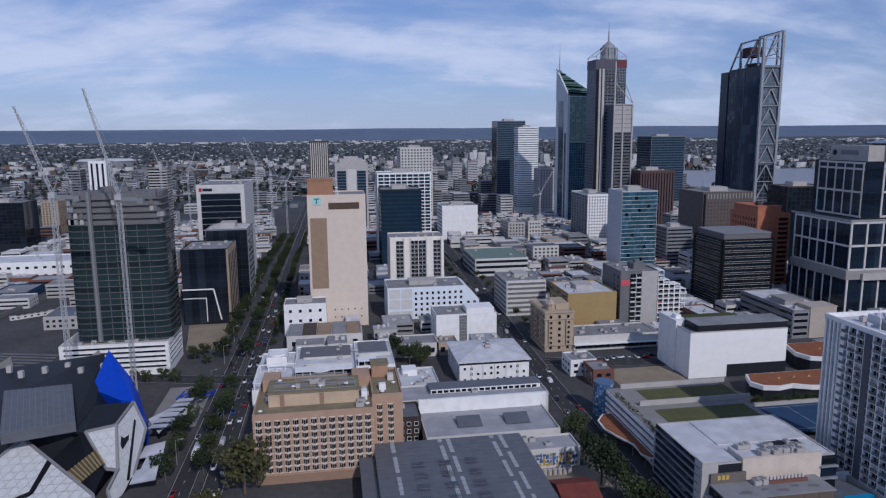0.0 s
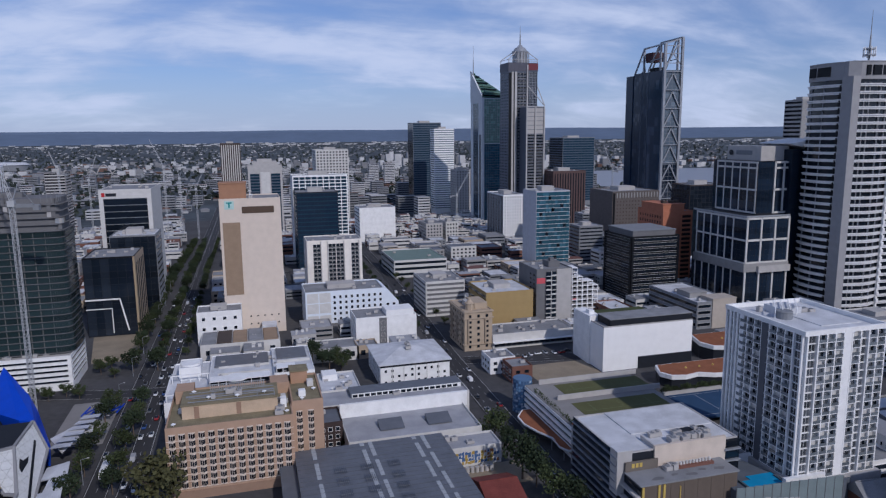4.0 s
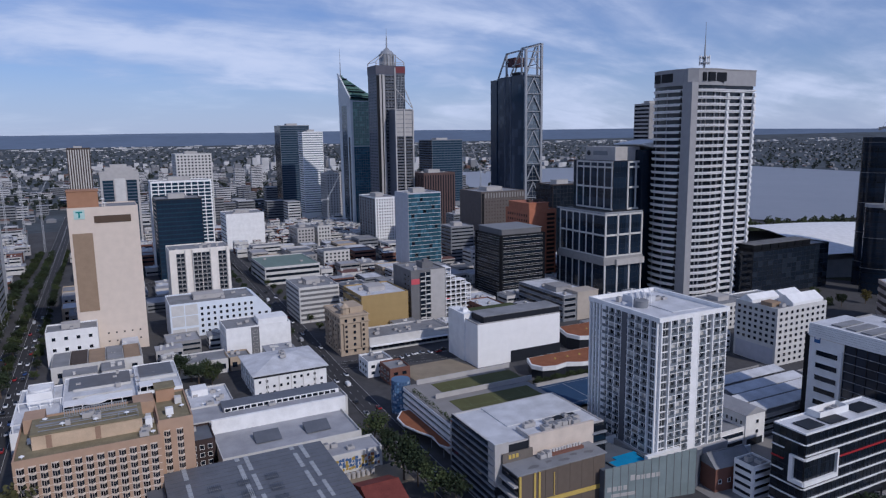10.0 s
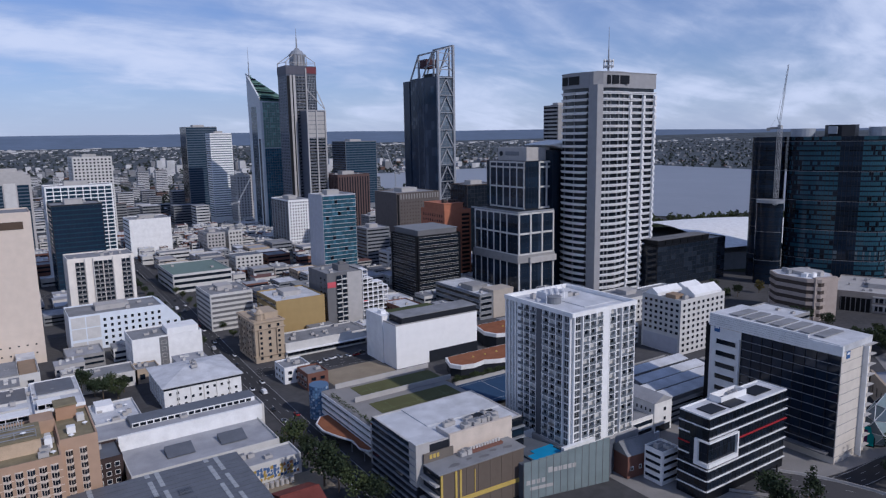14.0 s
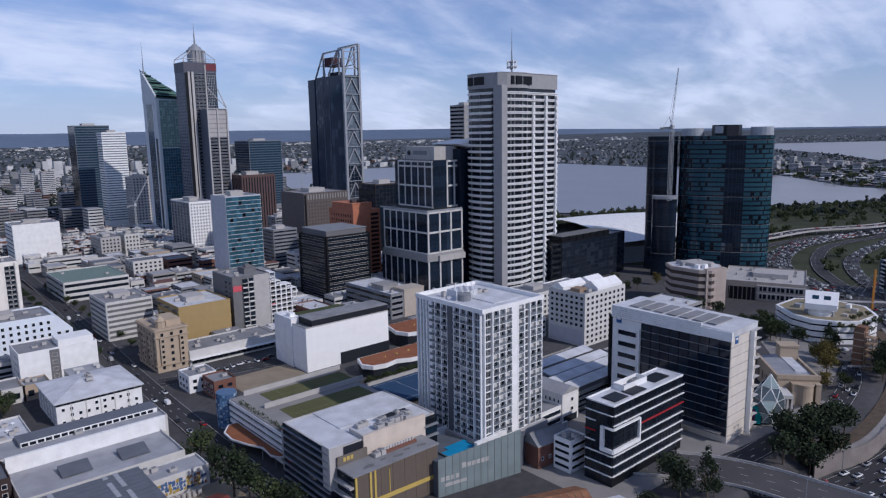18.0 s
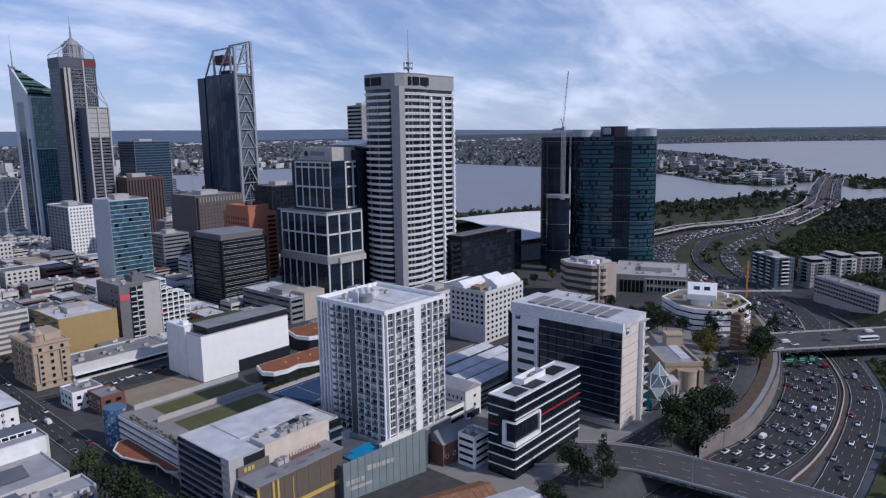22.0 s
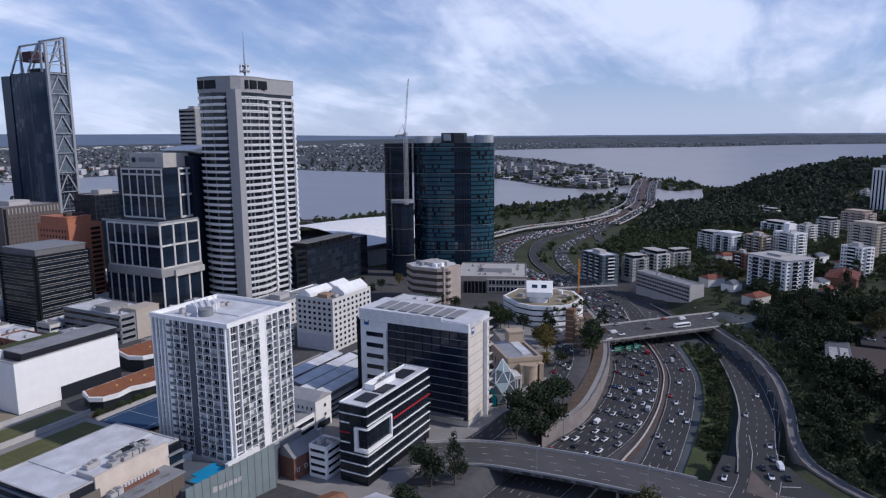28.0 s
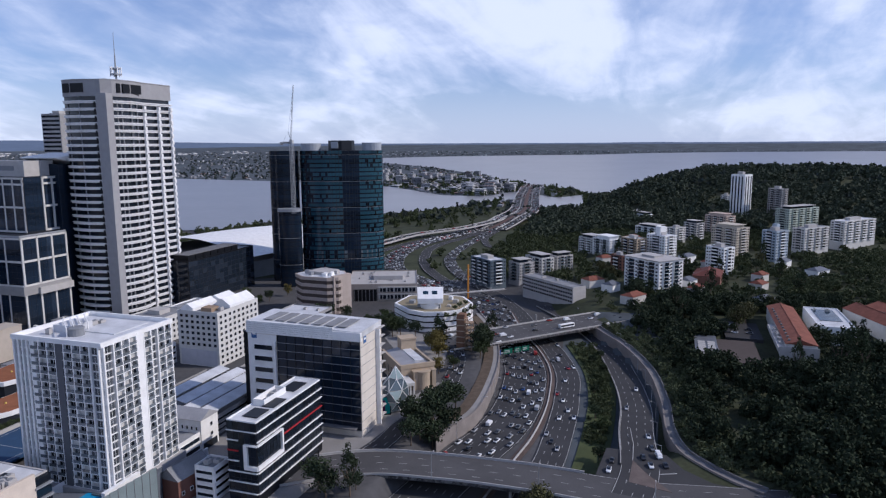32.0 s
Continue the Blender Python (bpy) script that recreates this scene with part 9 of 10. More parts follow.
for _ in range(420):
    th, r = rng.uniform(-38, 56), rng.uniform(9500, 13600)
    x, y = math.sin(radians(th)) * r, math.cos(radians(th)) * r
    if not wet(x, y, 25):
        far_box(k, x, y, rng.uniform(30, 110), 40, rng.uniform(6, 12), 0, rng.choice((0, 3)))
solo("suburban_houses", k, STUFF_W, "far suburbs of small roofed houses", "houses", kind="stuff")


# far oval stadium and an arched footbridge
a0 = laid(-1010, 3330)
f = math.hypot(a0[0], a0[1]) / math.hypot(1010, 3330)
t = thing("stadium", "pale oval sports stadium far across the suburbs", "stadium", Matrix.Translation(a0))
ring = oval(0, 0, 125 * f, 95 * f, 0, 40, 2.0)
part("wall", Mesh().prism([(x * 0.97, y * 0.97) for x, y in ring], -6, 22 * f), GREY, t)
part("roof_ring", Mesh().prism(ring, 22 * f, 30 * f, 0, [(x * 0.86, y * 0.86) for x, y in ring]), ROOF_W, t)
a0 = laid(-470, 2620)
f = math.hypot(a0[0], a0[1]) / math.hypot(470, 2620)
t = thing("arched_footbridge", "far footbridge hung from tall white arches", "footbridge", Matrix.Translation(a0))
for x0, x1, top in ((-62, -18, 20), (-28, 28, 40), (18, 62, 20)):
    pts = [Vector((f * (x0 + (x1 - x0) * i / 10), 0, f * top * math.sin(math.pi * i / 10))) for i in range(11)]
    for y in (-6, 6):
        k = Mesh()
        for p, q in zip(pts, pts[1:]):
            k.bar(p + Vector((0, y, 0)), q + Vector((0, y, 0)), 1.6 * f)
        part("arch", k, CONC_L, t)
part("deck", Mesh().box(-80 * f, -4, 8 * f, 80 * f, 4, 10 * f), CONC_L, t)


# ---- trees ----
def crown_mesh(seed, clumps, leaves, size, squash=0.75, cone=0.0):
    """Leaf blades in clumps within an uneven crown of unit radius, about the point (0, 0, 0)."""
    r = np.random.default_rng(seed)
    vs = []
    for _ in range(clumps):
        c = r.normal(size=3)
        c *= (0.35 + 0.55 * r.random()) / np.linalg.norm(c)
        c[2] *= squash
        if cone:
            hgt = (c[2] / squash + 1) / 2
            c[:2] *= (1.15 - hgt) * cone
            c[2] *= 1.7
        rad = 0.22 + 0.16 * r.random()
        p = r.normal(size=(leaves, 3))
        p *= (rad * r.random((leaves, 1)) ** 0.4) / np.linalg.norm(p, axis=1, keepdims=True)
        a = r.normal(size=(leaves, 3)); a /= np.linalg.norm(a, axis=1, keepdims=True)
        b = np.cross(a, r.normal(size=(leaves, 3))); b /= np.linalg.norm(b, axis=1, keepdims=True)
        q = c + p
        vs.append(np.stack([q - a * size, q + b * size * 0.7, q + a * size, q - b * size * 0.7], 1).reshape(-1, 3))
    return np.concatenate(vs)


def leaf_data(name, vs, m):
    me = bpy.data.meshes.new(name)
    n = len(vs) // 4
    me.vertices.add(len(vs)); me.vertices.foreach_set("co", vs.astype(np.float32).ravel())
    me.loops.add(4 * n); me.loops.foreach_set("vertex_index", np.arange(4 * n, dtype=np.int32))
    me.polygons.add(n); me.polygons.foreach_set("loop_start", np.arange(0, 4 * n, 4, dtype=np.int32))
    me.materials.append(m)
    me.update(calc_edges=True)
    return me


def tree_proto(name, label, h, rad, m, seed, squash=0.8, cone=0.0, trunk=0.42):
    t = thing(name, label, "tree", pose(0, -400, -40))
    k = Mesh().tube(0, 0, -0.5, h * trunk, h * 0.026, h * 0.017, 8)
    rr = random.Random(seed)
    for i in range(5):
        a = i * 1.26 + rr.uniform(-0.3, 0.3)
        k.bar((0, 0, h * trunk * 0.9), (math.cos(a) * rad * 0.55, math.sin(a) * rad * 0.55, h * (0.6 + 0.12 * rr.random())), h * 0.018)
    part("trunk", k, BARK, t)
    vs = crown_mesh(seed, 38, 24, 0.085, squash, cone) * rad
    vs[:, 2] += h * 0.66
    part("crown", leaf_data("crown", vs, m), None, t)
    return t


protos = [tree_proto("street_tree", "leafy green street tree with an uneven crown", 9, 4.2, LEAF, 1), tree_proto("street_tree", "dense dark-green street tree", 10, 4.6, LEAF_D, 2),
          tree_proto("eucalyptus", "spreading olive-green gum tree", 15, 7.5, mat("olive_foliage", (0.07, 0.07, 0.03), 0.9, var=0.5, scale=0.5, grain=2.5, bump=0.4, rand=0.2), 3, 0.8),
          tree_proto("pine", "tall dark conical pine tree", 20, 6.5, LEAF_D, 4, 1.0, 1.0, 0.3), tree_proto("street_tree", "yellow-green tree turning with the season", 10, 4.8, mat("yellowing_foliage", (0.12, 0.10, 0.03), 0.9, var=0.4, scale=0.5, grain=2.5, bump=0.4), 5)]
used = set()


def tree(i, x, y, s=1.0, z=None):
    g_ = ground_z(x, y) if z is None else z
    m = pose(x, y, g_, 0, 0, rng.uniform(0, 360)) @ Matrix.Diagonal((s, s, s * rng.uniform(0.9, 1.15), 1))
    if i not in used:
        used.add(i)
        protos[i].matrix_basis = m
    else:
        o = copy_thing(protos[i], Matrix.Identity(4))
        o.matrix_basis = m


for y in range(250, 900, 17):
    if not 338 < y < 372:
        tree(rng.choice((0, 1, 1)), -52 + rng.uniform(-0.6, 0.6), y, rng.uniform(0.85, 1.25))
        tree(rng.choice((0, 1)), -65 + rng.uniform(-1, 1), y + rng.uniform(-4, 4), rng.uniform(0.85, 1.3))
    if y > 400:
        tree(rng.choice((0, 1)), -38.5, y + 5, rng.uniform(0.6, 0.9))
tree(2, -34.5, 233.5, 1.5); tree(2, -44, 214, 0.8); tree(1, -57, 214, 1.1); tree(1, -33, 210, 0.9)
for x, y in ((-80, 388), (-76, 396), (-72, 380), (-83, 352), (-90, 358), (-97, 354), (-104, 358)):
    tree(0, x, y, rng.uniform(0.6, 1.0))
for x, y, i, s in ((92.5, 250, 0, 1.5), (96, 244, 1, 1.0), (91.5, 218, 1, 1.7), (94, 211, 1, 1.4), (95, 199, 0, 1.5), (100, 193, 1, 1.2), (35, 366, 1, 1.0), (42, 368, 0, 1.0), (48, 364, 1, 0.9), (30, 372, 1, 1.3), (38, 360, 1, 1.2), (44, 356, 0, 1.1), (33, 262, 0, 0.5), (250, 380, 0, 0.7)):
    tree(i, x, y, s)
for i in range(13):
    tree(0, 181 + i * 2.8, 264.5 + rng.uniform(-0.8, 0.8), rng.uniform(0.34, 0.5), 4.6)
for x, y, z in ((424, 137, 9), (428, 133, 9), (432, 130, 6), (436, 128, 9), (442, 127, 6), (448, 126.5, 9), (455, 126, 9), (432, 134, 13.4), (440, 133, 13.4), (448, 131, 13.4), (421, 143, 5)):
    tree(0, x, y, rng.uniform(0.42, 0.62), z)
for x, y, i, s in ((384, 103, 1, 1.5), (392, 102, 0, 1.5), (399, 104, 1, 1.4), (376, 101, 0, 1.3), (406, 107, 1, 1.2), (414, 111, 1, 1.1), (376, 128, 4, 1.4), (384, 134, 0, 1.3), (368, 124, 4, 1.2), (408, 164, 1, 1.2), (404, 168, 0, 1.3), (418, 172, 1, 1.2), (426, 180, 0, 1.2), (412, 180, 1, 1.4), (398, 178, 0, 1.2), (452, 112, 3, 0.7), (446, 114, 3, 0.6)):
    tree(i, x, y, s)
for y in range(420, 660, 22):
    tree(1, 101.5, y, 0.7); tree(0, 122, y + 6, 0.7)
for x, y, i, s in ((209, 117, 1, 1.45), (203, 111, 1, 1.2), (186, 112, 1, 1.0), (180, 106, 1, 0.9), (213, 104, 1, 0.8), (196, 96, 1, 0.9), (254, 98, 1, 1.4), (262, 97, 1, 1.6), (268, 102, 1, 1.6), (274, 96, 1, 1.7), (282, 98, 1, 1.7), (290, 95, 1, 1.6), (264, 92, 1, 1.4), (278, 90, 1, 1.4), (298, 92, 1, 1.4), (228, 40, 2, 0.75), (208, 104, 3, 0.8), (344, 116, 4, 1.0), (352, 110, 0, 1.0), (382, 101, 0, 1.2), (390, 128, 3, 0.8), (398, 134, 3, 0.75), (404, 152, 1, 1.2), (340, 150, 1, 1.1), (412, 168, 0, 1.2)):
    tree(i, x, y, s)
for x in range(275, 445, 16):
    lo, hi = lerp(x, (260, 300, 345, 390, 440), (20, 19, 21, 26, 37)), lerp(x, (260, 300, 345, 390, 440), (33, 33, 35, 43, 60))
    tree(rng.choice((0, 1, 1)), x + rng.uniform(-2, 2), rng.uniform(lo + 2, hi - 3), rng.uniform(0.45, 0.85), -6.4)
solo("median_lawn", ribbon(Mesh(), flat([(262, 33), (300, 33), (345, 35), (390, 43), (440, 60)], -6.1), flat([(262, 20), (300, 19.5), (345, 21), (390, 27), (440, 40)], -6.1), 0.5), GRASS, "grassy strip between freeway and ramp", "lawn", kind="structure")
# trees in the courts before the curved glass tower
for _ in range(44):
    x, y = rng.uniform(380, 540), rng.uniform(176, 330)
    if free(x - 3, y - 3, x + 3, y + 3, 1.5) and not (480 < x and y < 250):
        tree(rng.choice((0, 1, 1, 4)), x, y, rng.uniform(0.7, 1.2))
# single trees among the blocks beyond the freeway
for _ in range(70):
    x, y = rng.uniform(455, 780), rng.uniform(-120, 60)
    if free(x - 3, y - 3, x + 3, y + 3, 1.0) and ground_z(x, y) > -2 and not (480 < x < 760 and y > 40 + (x - 480) * 0.3):
        tree(rng.choice((0, 1, 1, 2, 3)), x, y, rng.uniform(0.6, 1.1))
for x, y, s in ((408, -92, 1.25), (416, -98, 1.2), (424, -106, 1.1), (412, -104, 1.0), (400, -70, 0.8)):
    tree(3, x, y, s)


def woods(name, label, m, count, where, rmin, rmax, seed, clumps=9, leaves=16, size=0.16):
    r = random.Random(seed)
    base = [crown_mesh(seed + i, clumps, leaves, size, 0.75) for i in range(5)]
    out = []
    n = 0
    for _ in range(count * 6):
        if n >= count:
            break
        p = where(r)
        if p is None:
            continue
        x, y = p
        s = r.uniform(rmin, rmax)
        x0, y0, z0 = laid(x, y)
        f = math.hypot(x0, y0) / math.hypot(x, y)
        a = r.uniform(0, 6.28)
        v = base[r.randrange(5)] * s * f
        v = np.stack([v[:, 0] * math.cos(a) - v[:, 1] * math.sin(a), v[:, 0] * math.sin(a) + v[:, 1] * math.cos(a), v[:, 2]], 1)
        out.append(v + np.array([x0, y0, z0 + s * f * 0.72])); n += 1
    ob = new(name, leaf_data(name, np.concatenate(out), m))
    return tagged(ob, label, "woodland", "", "stuff")


def at(th, r):
    return math.sin(radians(th)) * r, math.cos(radians(th)) * r


def on_hill(r):
    th, d = r.uniform(79, 112), r.uniform(960, 1640)
    x, y = at(th, d)
    if (th < 84 and d > 1360) or wet(x, y, 10) or (x < 1000 and abs(y - lerp(x, (470, 545, 620, 740, 850, 1000), (90, 120, 165, 225, 235, 240))) < 34) or (x >= 1000 and abs(y - lerp(x, (1000, 1200, 1400, 1620, 1960), (252, 250, 280, 320, 378))) < 40) or not free(x, y, x, y, 6):
        return None
    return x, y


def on_slope(r):
    x, y = r.uniform(500, 1010), r.uniform(-330, 235)
    if math.hypot(x, y) > 1000 or y < -x * 0.36 or y > lerp(x, (500, 560, 640, 740, 850, 1000), (30, 92, 140, 205, 205, 215)) or not free(x, y, x, y, 7):
        return None
    if y > -95 and 520 < x < 860 and y < lerp(x, (520, 700, 860), (60, 80, 40)) and r.random() < 0.15:
        return None
    return x, y


def by_wall(r):
    x = r.uniform(262, 470)
    y = lerp(x, (254, 270, 282, 303, 336, 381, 425, 452, 480), (-37, -17, -8.5, -3.4, -0.8, 6.6, 22, 37, 52)) - r.uniform(6, 26)
    return (x, y) if free(x, y, x, y, 2) else None


def on_strip(r):
    x = r.uniform(292, 442)
    lo, hi = lerp(x, (260, 300, 345, 390, 440), (20, 19.5, 21, 27, 40)), lerp(x, (260, 300, 345, 390, 440), (33, 33, 35, 43, 60))
    return x, r.uniform(lo + 2, hi - 2.5)


def on_bank(r):
    x, y = r.uniform(205, 560), r.uniform(-230, 40)
    if y > lerp(x, (262, 300, 345, 390, 440, 520), (-44, -17, -13, -4, 13, 24)) or math.hypot(x, y) < 225 or not free(x, y, x, y, 5) or (453 < x < 509 and -62 < y < -36):
        return None
    return x, y


def on_shore(r):
    th, d = r.uniform(44, 80), r.uniform(700, 1420)
    x, y = at(th, d)
    near = lerp(th, RIVERS[0][0], RIVERS[0][1])
    if d > near - 12 or (d < near - 170 and r.random() < 0.8) or abs(y - lerp(x, (555, 592, 638, 705, 785, 862, 945, 1030, 1120, 1290, 1400), (150, 197, 254, 291, 309, 307, 291, 266, 256, 262, 280))) < 38 or abs(y - lerp(x, (612, 669, 740, 811, 950, 1120), (168, 205, 235, 246, 250, 252))) < 15 or abs(y - lerp(x, (600, 720, 825, 895, 935, 975, 1030, 1180), (370, 362, 352, 340, 318, 292, 276, 266))) < 13:
        return None
    return x, y


def in_suburb(r):
    th, d = r.uniform(-40, 104), 1150 * (11000 / 1150) ** (r.random() ** 0.75)
    x, y = at(th, d)
    return None if wet(x, y, 15) or (d < 1500 and abs(th - 15) < 22 and r.random() < 0.8) or not free(x, y, x, y, 4) else (x, y)


def on_spit(r):
    th, d = r.uniform(65, 84), r.uniform(1450, 2900)
    x, y = at(th, d)
    if wet(x, y, 6) or abs(y - lerp(x, (1200, 1400, 1620, 1960, 2150, 3000), (250, 280, 320, 378, 400, 430))) < 38 or (th < 77.5 and r.random() < 0.45):
        return None
    return x, y


woods("headland_trees", "trees on the wooded headland across the river", LEAF, 700, on_spit, 5, 9, 49, 7, 10, 0.22)
# hillside leaves paled towards grey-green, a little haze put into the colour
woods("bushland", "dense dark green bushland on the hillside", mat("hazy_hillside_foliage", (0.056, 0.070, 0.046), 0.9, var=0.5, scale=0.2, grain=1.2, bump=0.4), 2300, on_hill, 7, 12, 41, 8, 12, 0.2)
LEAF_G = mat("garden_foliage", (0.060, 0.074, 0.034), 0.9, var=0.5, scale=0.3, grain=2.5, bump=0.4)
LEAF_S = mat("shrub_foliage", (0.085, 0.102, 0.052), 0.9, var=0.55, scale=0.3, grain=2.5, bump=0.4)
woods("garden_trees", "leafy garden trees between apartment blocks", LEAF_G, 2700, on_slope, 2.8, 6.2, 51, 9, 13, 0.18)
woods("shrubs", "thick green shrubs along the freeway wall", LEAF_S, 420, by_wall, 1.6, 3.4, 53, 10, 14, 0.17)
woods("bushland", "shadowy thick trees on the freeway bank", LEAF_D, 520, on_bank, 5, 11, 43, 22, 40, 0.088)
woods("shrubs", "dense shrubs on the strip between freeway and ramp", LEAF_G, 300, on_strip, 1.2, 2.6, 57, 10, 14, 0.17)
woods("parkland_trees", "riverside park trees and shrubs", LEAF_G, 620, on_shore, 4, 8, 45, 8, 12, 0.2)
# far suburb leaves greyed as well, haze mixed into the leaf colour
woods("suburban_trees", "scattered trees through far suburbs", mat("hazy_suburb_foliage", (0.048, 0.060, 0.052), 0.95, var=0.4, scale=0.02, grain=0.2, bump=0), 7500, in_suburb, 6, 13, 47, 3, 8, 0.34)

# ---- traffic ----
def paint(name, col):
    return mat(name, col, 0.3, 0.0, 0.03, 0.5, 3, 0, 0.6)


CARS = [paint("white_car_paint", (0.75, 0.76, 0.77)), paint("silver_car_paint", (0.38, 0.39, 0.41)), paint("black_car_paint", (0.02, 0.02, 0.022)), paint("red_car_paint", (0.30, 0.02, 0.02)), paint("blue_car_paint", (0.03, 0.07, 0.22)), paint("grey_car_paint", (0.12, 0.125, 0.13))]
WORD = ["white", "silver", "black", "red", "dark blue", "grey"]
TYRE = mat("tyre_rubber", (0.02, 0.02, 0.02), 0.8)


def loft(sections, mi=0):
    """A closed body through outlines of equal length."""
    k = Mesh()
    n = len(sections[0])
    for s in sections:
        k.v += s
    for i in range(len(sections) - 1):
        for j in range(n):
            q = (j + 1) % n
            k.f.append((i * n + j, i * n + q, (i + 1) * n + q, (i + 1) * n + j)); k.m.append(mi)
    k.f += [tuple(range(n - 1, -1, -1)), tuple(range((len(sections) - 1) * n, len(sections) * n))]; k.m += [mi, mi]
    return k


def sect(x, w, z0, z1, r=0.12):
    return [(x, -w + r, z0), (x, w - r, z0), (x, w, z0 + r), (x, w, z1 - r), (x, w - r, z1), (x, -w + r, z1), (x, -w, z1 - r), (x, -w, z0 + r)]


car_body = loft([sect(-2.2, 0.78, 0.4, 0.82), sect(-2.0, 0.88, 0.28, 0.98), sect(-0.9, 0.9, 0.25, 1.0), sect(0.7, 0.9, 0.25, 0.98), sect(1.9, 0.86, 0.28, 0.86), sect(2.2, 0.74, 0.38, 0.72)])
car_cabin = loft([sect(-1.75, 0.72, 0.95, 1.02, 0.03), sect(-1.15, 0.70, 0.95, 1.44), sect(0.1, 0.70, 0.95, 1.47), sect(0.95, 0.72, 0.95, 1.02, 0.03)])
van_body = loft([sect(-2.5, 0.92, 0.4, 1.95), sect(-2.4, 0.95, 0.3, 2.05), sect(1.2, 0.95, 0.3, 2.05), sect(1.9, 0.93, 0.3, 1.25), sect(2.5, 0.88, 0.35, 1.0)])
van_cabin = loft([sect(1.25, 0.9, 1.25, 1.9, 0.1), sect(1.72, 0.88, 1.25, 1.4, 0.06)])
wheel = Mesh()
for i in range(10):
    a = 2 * math.pi * i / 10
    wheel.v += [(0.32 * math.cos(a), -0.11, 0.32 * math.sin(a)), (0.32 * math.cos(a), 0.11, 0.32 * math.sin(a))]
for i in range(10):
    j = (i + 1) % 10
    wheel.f.append((2 * i, 2 * i + 1, 2 * j + 1, 2 * j)); wheel.m.append(0)
wheel.f += [tuple(range(0, 20, 2)), tuple(range(19, 0, -2))]; wheel.m += [0, 0]
wheel_d, cabin_d, vcab_d = wheel.data("wheel", TYRE), car_cabin.data("cabin", GLASS), van_cabin.data("cabin", GLASS)
fleet = {}


def with_tyres(b):
    k = Mesh()
    k.v, k.f, k.m = list(b.v), list(b.f), list(b.m)
    for x in (-1.35, 1.4):
        for y in (-0.82, 0.82):
            k.box(x - 0.3, y - 0.1, 0.0, x + 0.3, y + 0.1, 0.5, 1)
    return k


def vehicle(kind, c, p, heading):
    m = Matrix.Translation(p) @ Matrix.Rotation(heading, 4, "Z")
    far = Vector(p).length > 345
    if (kind, c, far) in fleet:
        return copy_thing(fleet[kind, c, far], m)
    t = thing(kind, "%s %s in city traffic" % (WORD[c], {"car": "passenger car", "van": "delivery van"}[kind]), kind, m, "vehicles on the roads")
    body = car_body if kind == "car" else van_body
    part("body", with_tyres(body) if far else body, [CARS[c], TYRE], t)
    part("cabin", cabin_d if kind == "car" else vcab_d, None, t, "dark windows")
    if far:
        fleet[kind, c, far] = t
        return t
    for x in (-1.35, 1.4):
        for y in (-0.82, 0.82):
            part("wheel", wheel_d, None, t, "", Matrix.Translation((x, y, 0.32)))
    fleet[kind, c, far] = t
    return t


def along(line, s):
    for i in range(len(line) - 1):
        seg = (line[i + 1] - line[i]).length
        if s <= seg:
            d = line[i + 1] - line[i]
            return line[i].lerp(line[i + 1], s / seg), math.atan2(d.y, d.x)
        s -= seg
    return None


def fill(line, width, lanes, s0, s1, gap, jit, back=False, skip=()):
    for ln in range(lanes):
        if ln in skip:
            continue
        lane = offset(line, width / 2 - width * (ln + 0.5) / lanes)
        s = s0 + rng.uniform(0, gap)
        while s < s1:
            q = along(lane, s)
            if q is None:
                break
            c = rng.choices(range(6), (10, 4, 4, 2.2, 1.2, 4))[0]
            vehicle("van" if rng.random() < 0.09 else "car", 0 if c > 3 and rng.random() < 0.2 else c, q[0] + Vector((0, 0, 0.02)), q[1] + (math.pi if back else 0))
            s += gap * rng.uniform(1 - jit, 1 + jit)


fill(fw_a, 24, 7, 105, 330, 17, 0.45)
fill(fw_b, 13.5, 4, 105, 320, 48, 0.6, True)
fill(fw_a, 24, 7, 335, 430, 18, 0.4)
for i, (x, y) in enumerate(((255.3, 17.4), (263.9, 16.9), (263.7, 2.1), (270.1, 5.2), (265.4, -3.3), (294.1, 3.9), (280.6, 2.2), (273.2, -0.6), (330, 15), (362, 12))):
    q = min(fw_c, key=lambda p: abs(p.x - x))
    vehicle("van" if i == 7 else "car", (0, 2, 0, 2, 2, 0, 5, 0, 1, 0)[i], Vector((x, y, max(q.z, 0.31 if x < 276 else -9) + 0.02)), math.pi + lerp(x, (250, 280, 300, 360), (0.1, 0.35, 0.1, 0.25)) * (1 if y < 9 else 0))
fill(well_l, 8, 2, 300, 640, 30, 0.6)
fill(well_r, 8, 2, 300, 640, 22, 0.6, True)
fill(murray, 11, 3, 260, 620, 34, 0.6)
fill(bay_road, 9.5, 3, 10, 130, 16, 0.5, True)
for i in range(11):
    vehicle("car", rng.choice((0, 0, 1, 2, 3, 5)), Vector((128 + i * 4.6, 349 + rng.uniform(-2, 2), 0.22)), rng.choice((0.1, 1.4, 1.6)))
for i in range(5):
    vehicle("car", (0, 1, 0, 5, 2)[i], Vector((468 + (i % 3) * 9, -44 - (i // 3) * 9, 3.02)), 1.5)
for x, y, a in ((187, 122, 0.35), (181, 119, 0.4), (203, 136, 0.5)):
    vehicle("car", 0 if x > 185 else 1, Vector((x, y, 0.05)), a)


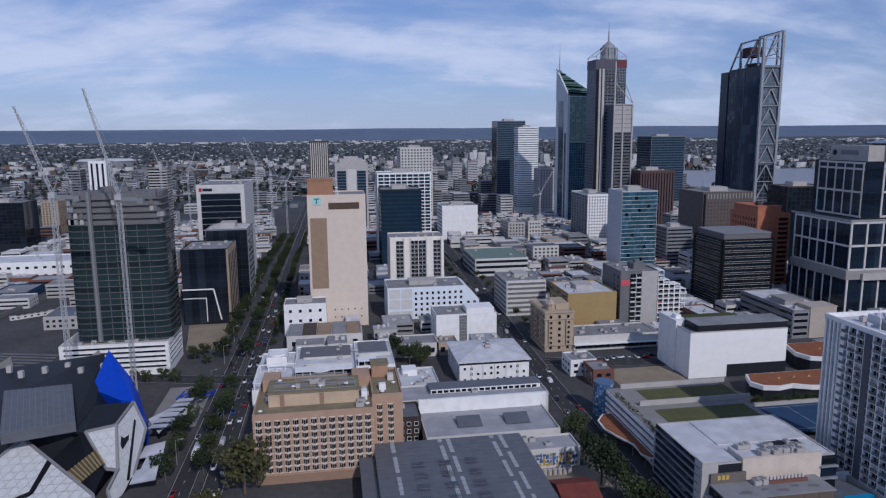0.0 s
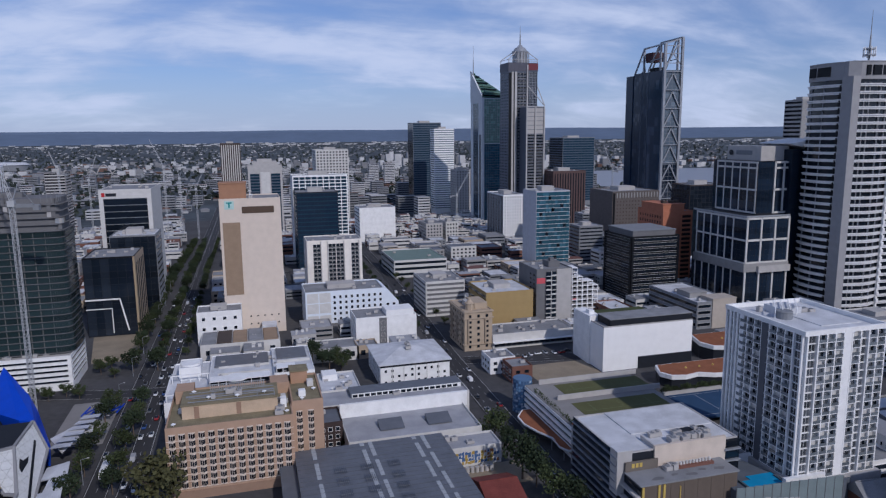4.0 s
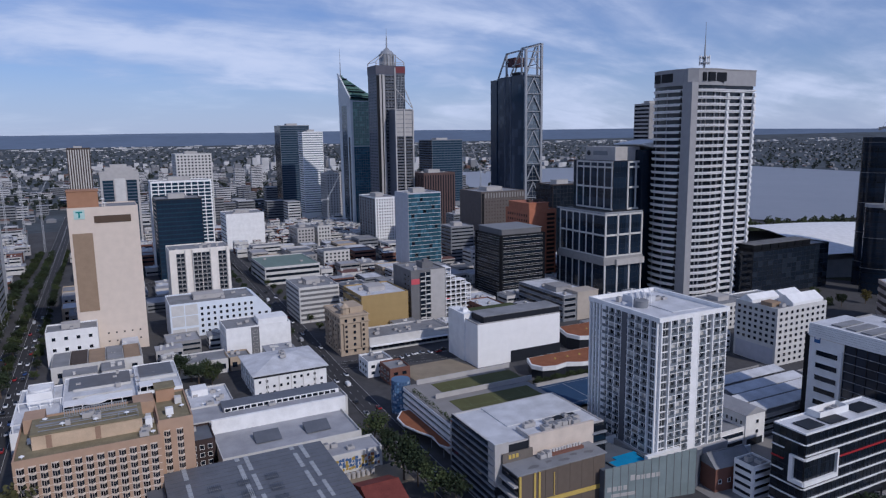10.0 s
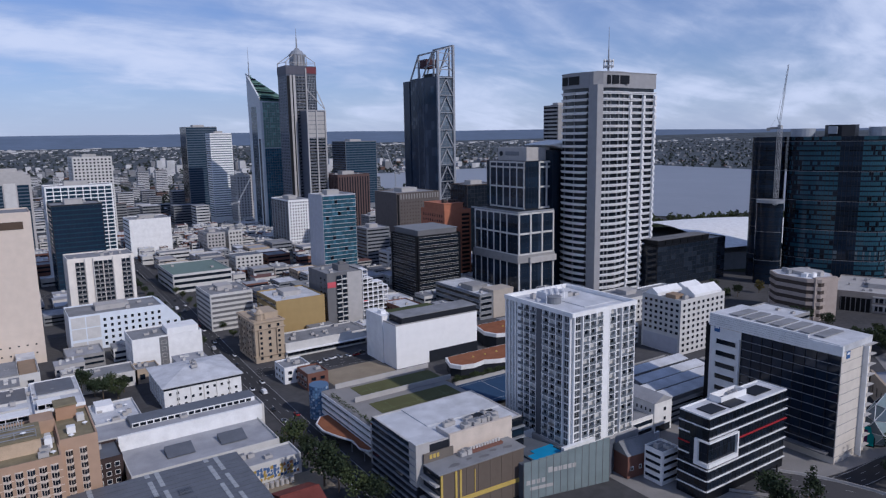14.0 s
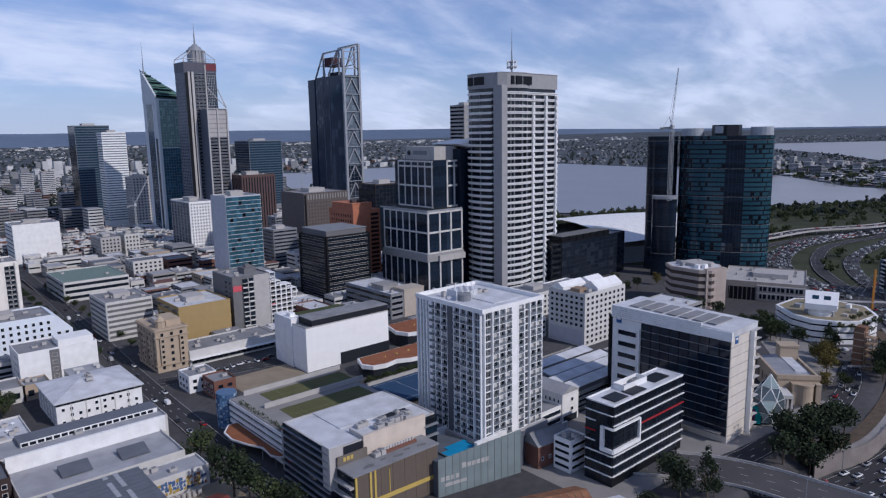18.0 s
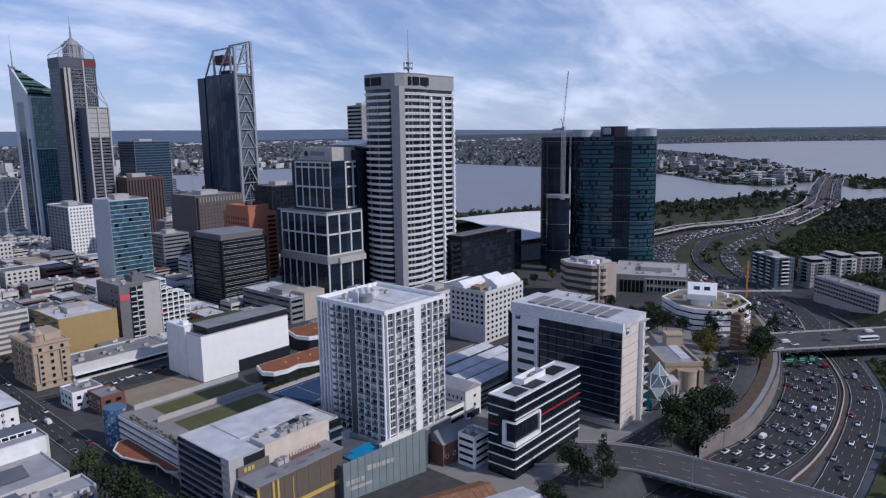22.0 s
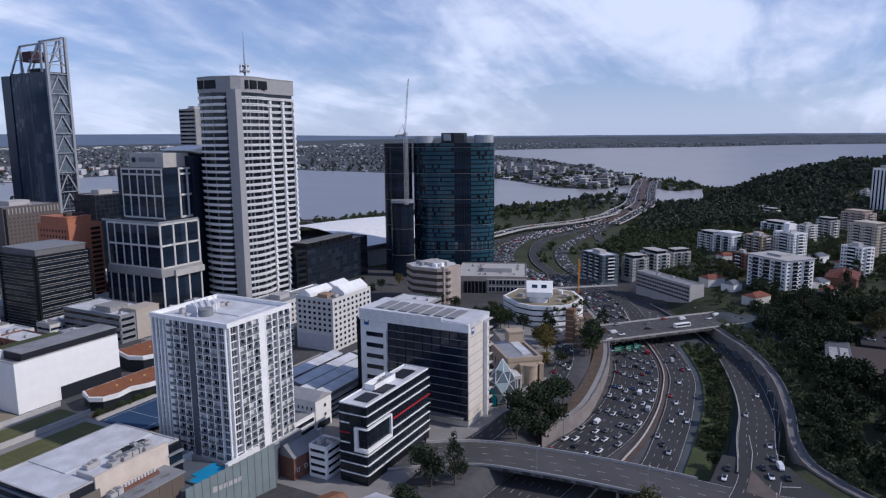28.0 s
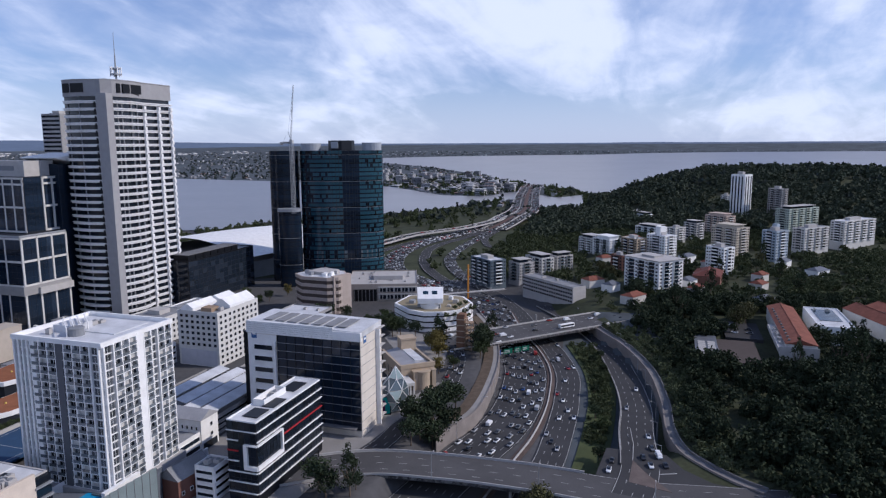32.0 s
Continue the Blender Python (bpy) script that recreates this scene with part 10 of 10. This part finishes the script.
def bus(label, p, heading):
    t = thing("bus", label, "bus", Matrix.Translation(p) @ Matrix.Rotation(heading, 4, "Z"), "vehicles on the roads")
    part("body", loft([sect(-6, 1.2, 0.4, 2.9, 0.2), sect(-5.9, 1.25, 0.35, 3.0, 0.2), sect(5.9, 1.25, 0.35, 3.0, 0.2), sect(6, 1.2, 0.4, 2.8, 0.2)]), WHITE, t)
    for s in (1, -1):
        part("window_strip", Mesh().box(-5.6, s * 1.26 - 0.02, 1.4, 5.6, s * 1.26 + 0.02, 2.4), GLASS, t)
    for x in (-3.6, 3.8):
        for y in (-1.1, 1.1):
            part("wheel", wheel_d, None, t, "", Matrix.Translation((x, y, 0.45)) @ Matrix.Diagonal((1.4, 1.4, 1.4, 1)))


bus("white city bus crossing an overbridge", Vector((455, 62, 1.35)), radians(-42))
bus("pale city bus on the avenue", Vector((-57, 268, 0.25)), radians(90))
over_line = flat([(395, 130), (420, 104), (456, 71), (500, 30), (560, -30)], 1.32)
fill(over_line, 31, 6, 20, 150, 60, 0.6)
# far traffic towards the river
k = Mesh()
for line, width, lanes, gap in ((nar, 54, 12, 19), ([p for p in fw_a if p.x > 575], 24, 7, 14), ([p for p in fw_b if p.x > 580], 13.5, 4, 24), (elev, 14, 3, 26)):
    for ln in range(lanes):
        if line is nar and ln in (5, 6):
            continue
        lane = offset(line, width / 2 - width * (ln + 0.5) / lanes)
        s = rng.uniform(0, gap)
        while True:
            q = along(lane, s)
            if q is None:
                break
            p, a = q
            d = Vector((math.cos(a), math.sin(a), 0)) * 2.1
            c = rng.choices((0, 1, 2, 3), (4, 4, 4, 1))[0]
            k.bar(p - d + Vector((0, 0, 0.65)), p + d + Vector((0, 0, 0.65)), 1.8, c, 0.9)
            k.bar(p - d * 0.55 + Vector((0, 0, 1.2)), p + d * 0.3 + Vector((0, 0, 1.2)), 1.5, 2, 0.5)
            s += gap * rng.uniform(0.6, 1.5)
solo("distant_traffic", k, CARS[:4], "far dense traffic on the freeway and bridge", "traffic", kind="stuff")

# ---- street lamps and signs ----
k = Mesh().tube(0, 0, 0, 10, 0.16, 0.08, 8)
pole_d = k.data("pole", STEEL)
arm_d = Mesh().bar((0, 0, 9.9), (2.2, 0, 10.4), 0.12).data("arm", STEEL)
head_d = Mesh().box(2.0, -0.2, 10.3, 2.9, 0.2, 10.5).data("lamp_head", CONC_L)


def street_lamp(x, y, z, a):
    t = thing("street_lamp", "tall grey street lamp on a curved arm", "street lamp", pose(x, y, z, 0, 0, a), "street lamps")
    part("pole", pole_d, None, t); part("arm", arm_d, None, t); part("lamp_head", head_d, None, t)


for i in range(9):
    q = along(offset(fw_a, 13.5), 130 + i * 28)
    street_lamp(q[0].x, q[0].y, FZ, math.degrees(q[1]) - 90)
    q = along(offset(fw_c, -8.6), 40 + i * 24)
    if q:
        street_lamp(q[0].x, q[0].y, FZ, math.degrees(q[1]) + 90)
for y in (0, 40, 80, 112):
    street_lamp(lerp(y, (0, 40, 80, 112), (229, 230, 228, 221)), y, 0.3, 0)
for y in range(260, 620, 40):
    street_lamp(-63, y, 0.1, 0)
t = thing("road_sign_gantry", "green freeway direction signs hung under an overbridge", "road sign", pose(394, 96, 0, 0, 0, -43))
for x, w in ((0.5, 2.6), (5, 6.5), (13, 5), (19, 5)):
    sg = part("sign_panel", Mesh().box(x, -1.0, -2.9, x + w, -0.8, 0.2), mat("blue_road_sign", (0.03, 0.08, 0.3), 0.5) if x == 0.5 else (bpy.data.materials.get("green_road_sign") or mat("green_road_sign", (0.01, 0.12, 0.075), 0.5)), t)
    for j in range(2):
        part("legend_bar", Mesh().box(x + 0.5, -1.04, -1.0 - j * 1.0, x + w * 0.7, -1.0, -0.6 - j * 1.0), PAINT, sg)
t = thing("cable_footbridge", "slender footbridge with an orange mast and cables", "footbridge", pose(548, 158, 0, 0, 0, -52))
part("deck", Mesh().box(-34, -1.6, 0.0, 34, 1.6, 0.7), CONC_L, t)
part("mast", Mesh().bar((-0.6, -1.2, -7), (0, 0, 24), 1.3), mat("orange_steel", (0.45, 0.20, 0.04), 0.6), t)
for x in (-30, -20, -10, 10, 20, 30):
    part("cable", Mesh().bar((0, 0, 21), (x, 0, 0.7), 0.16), STEEL, t)
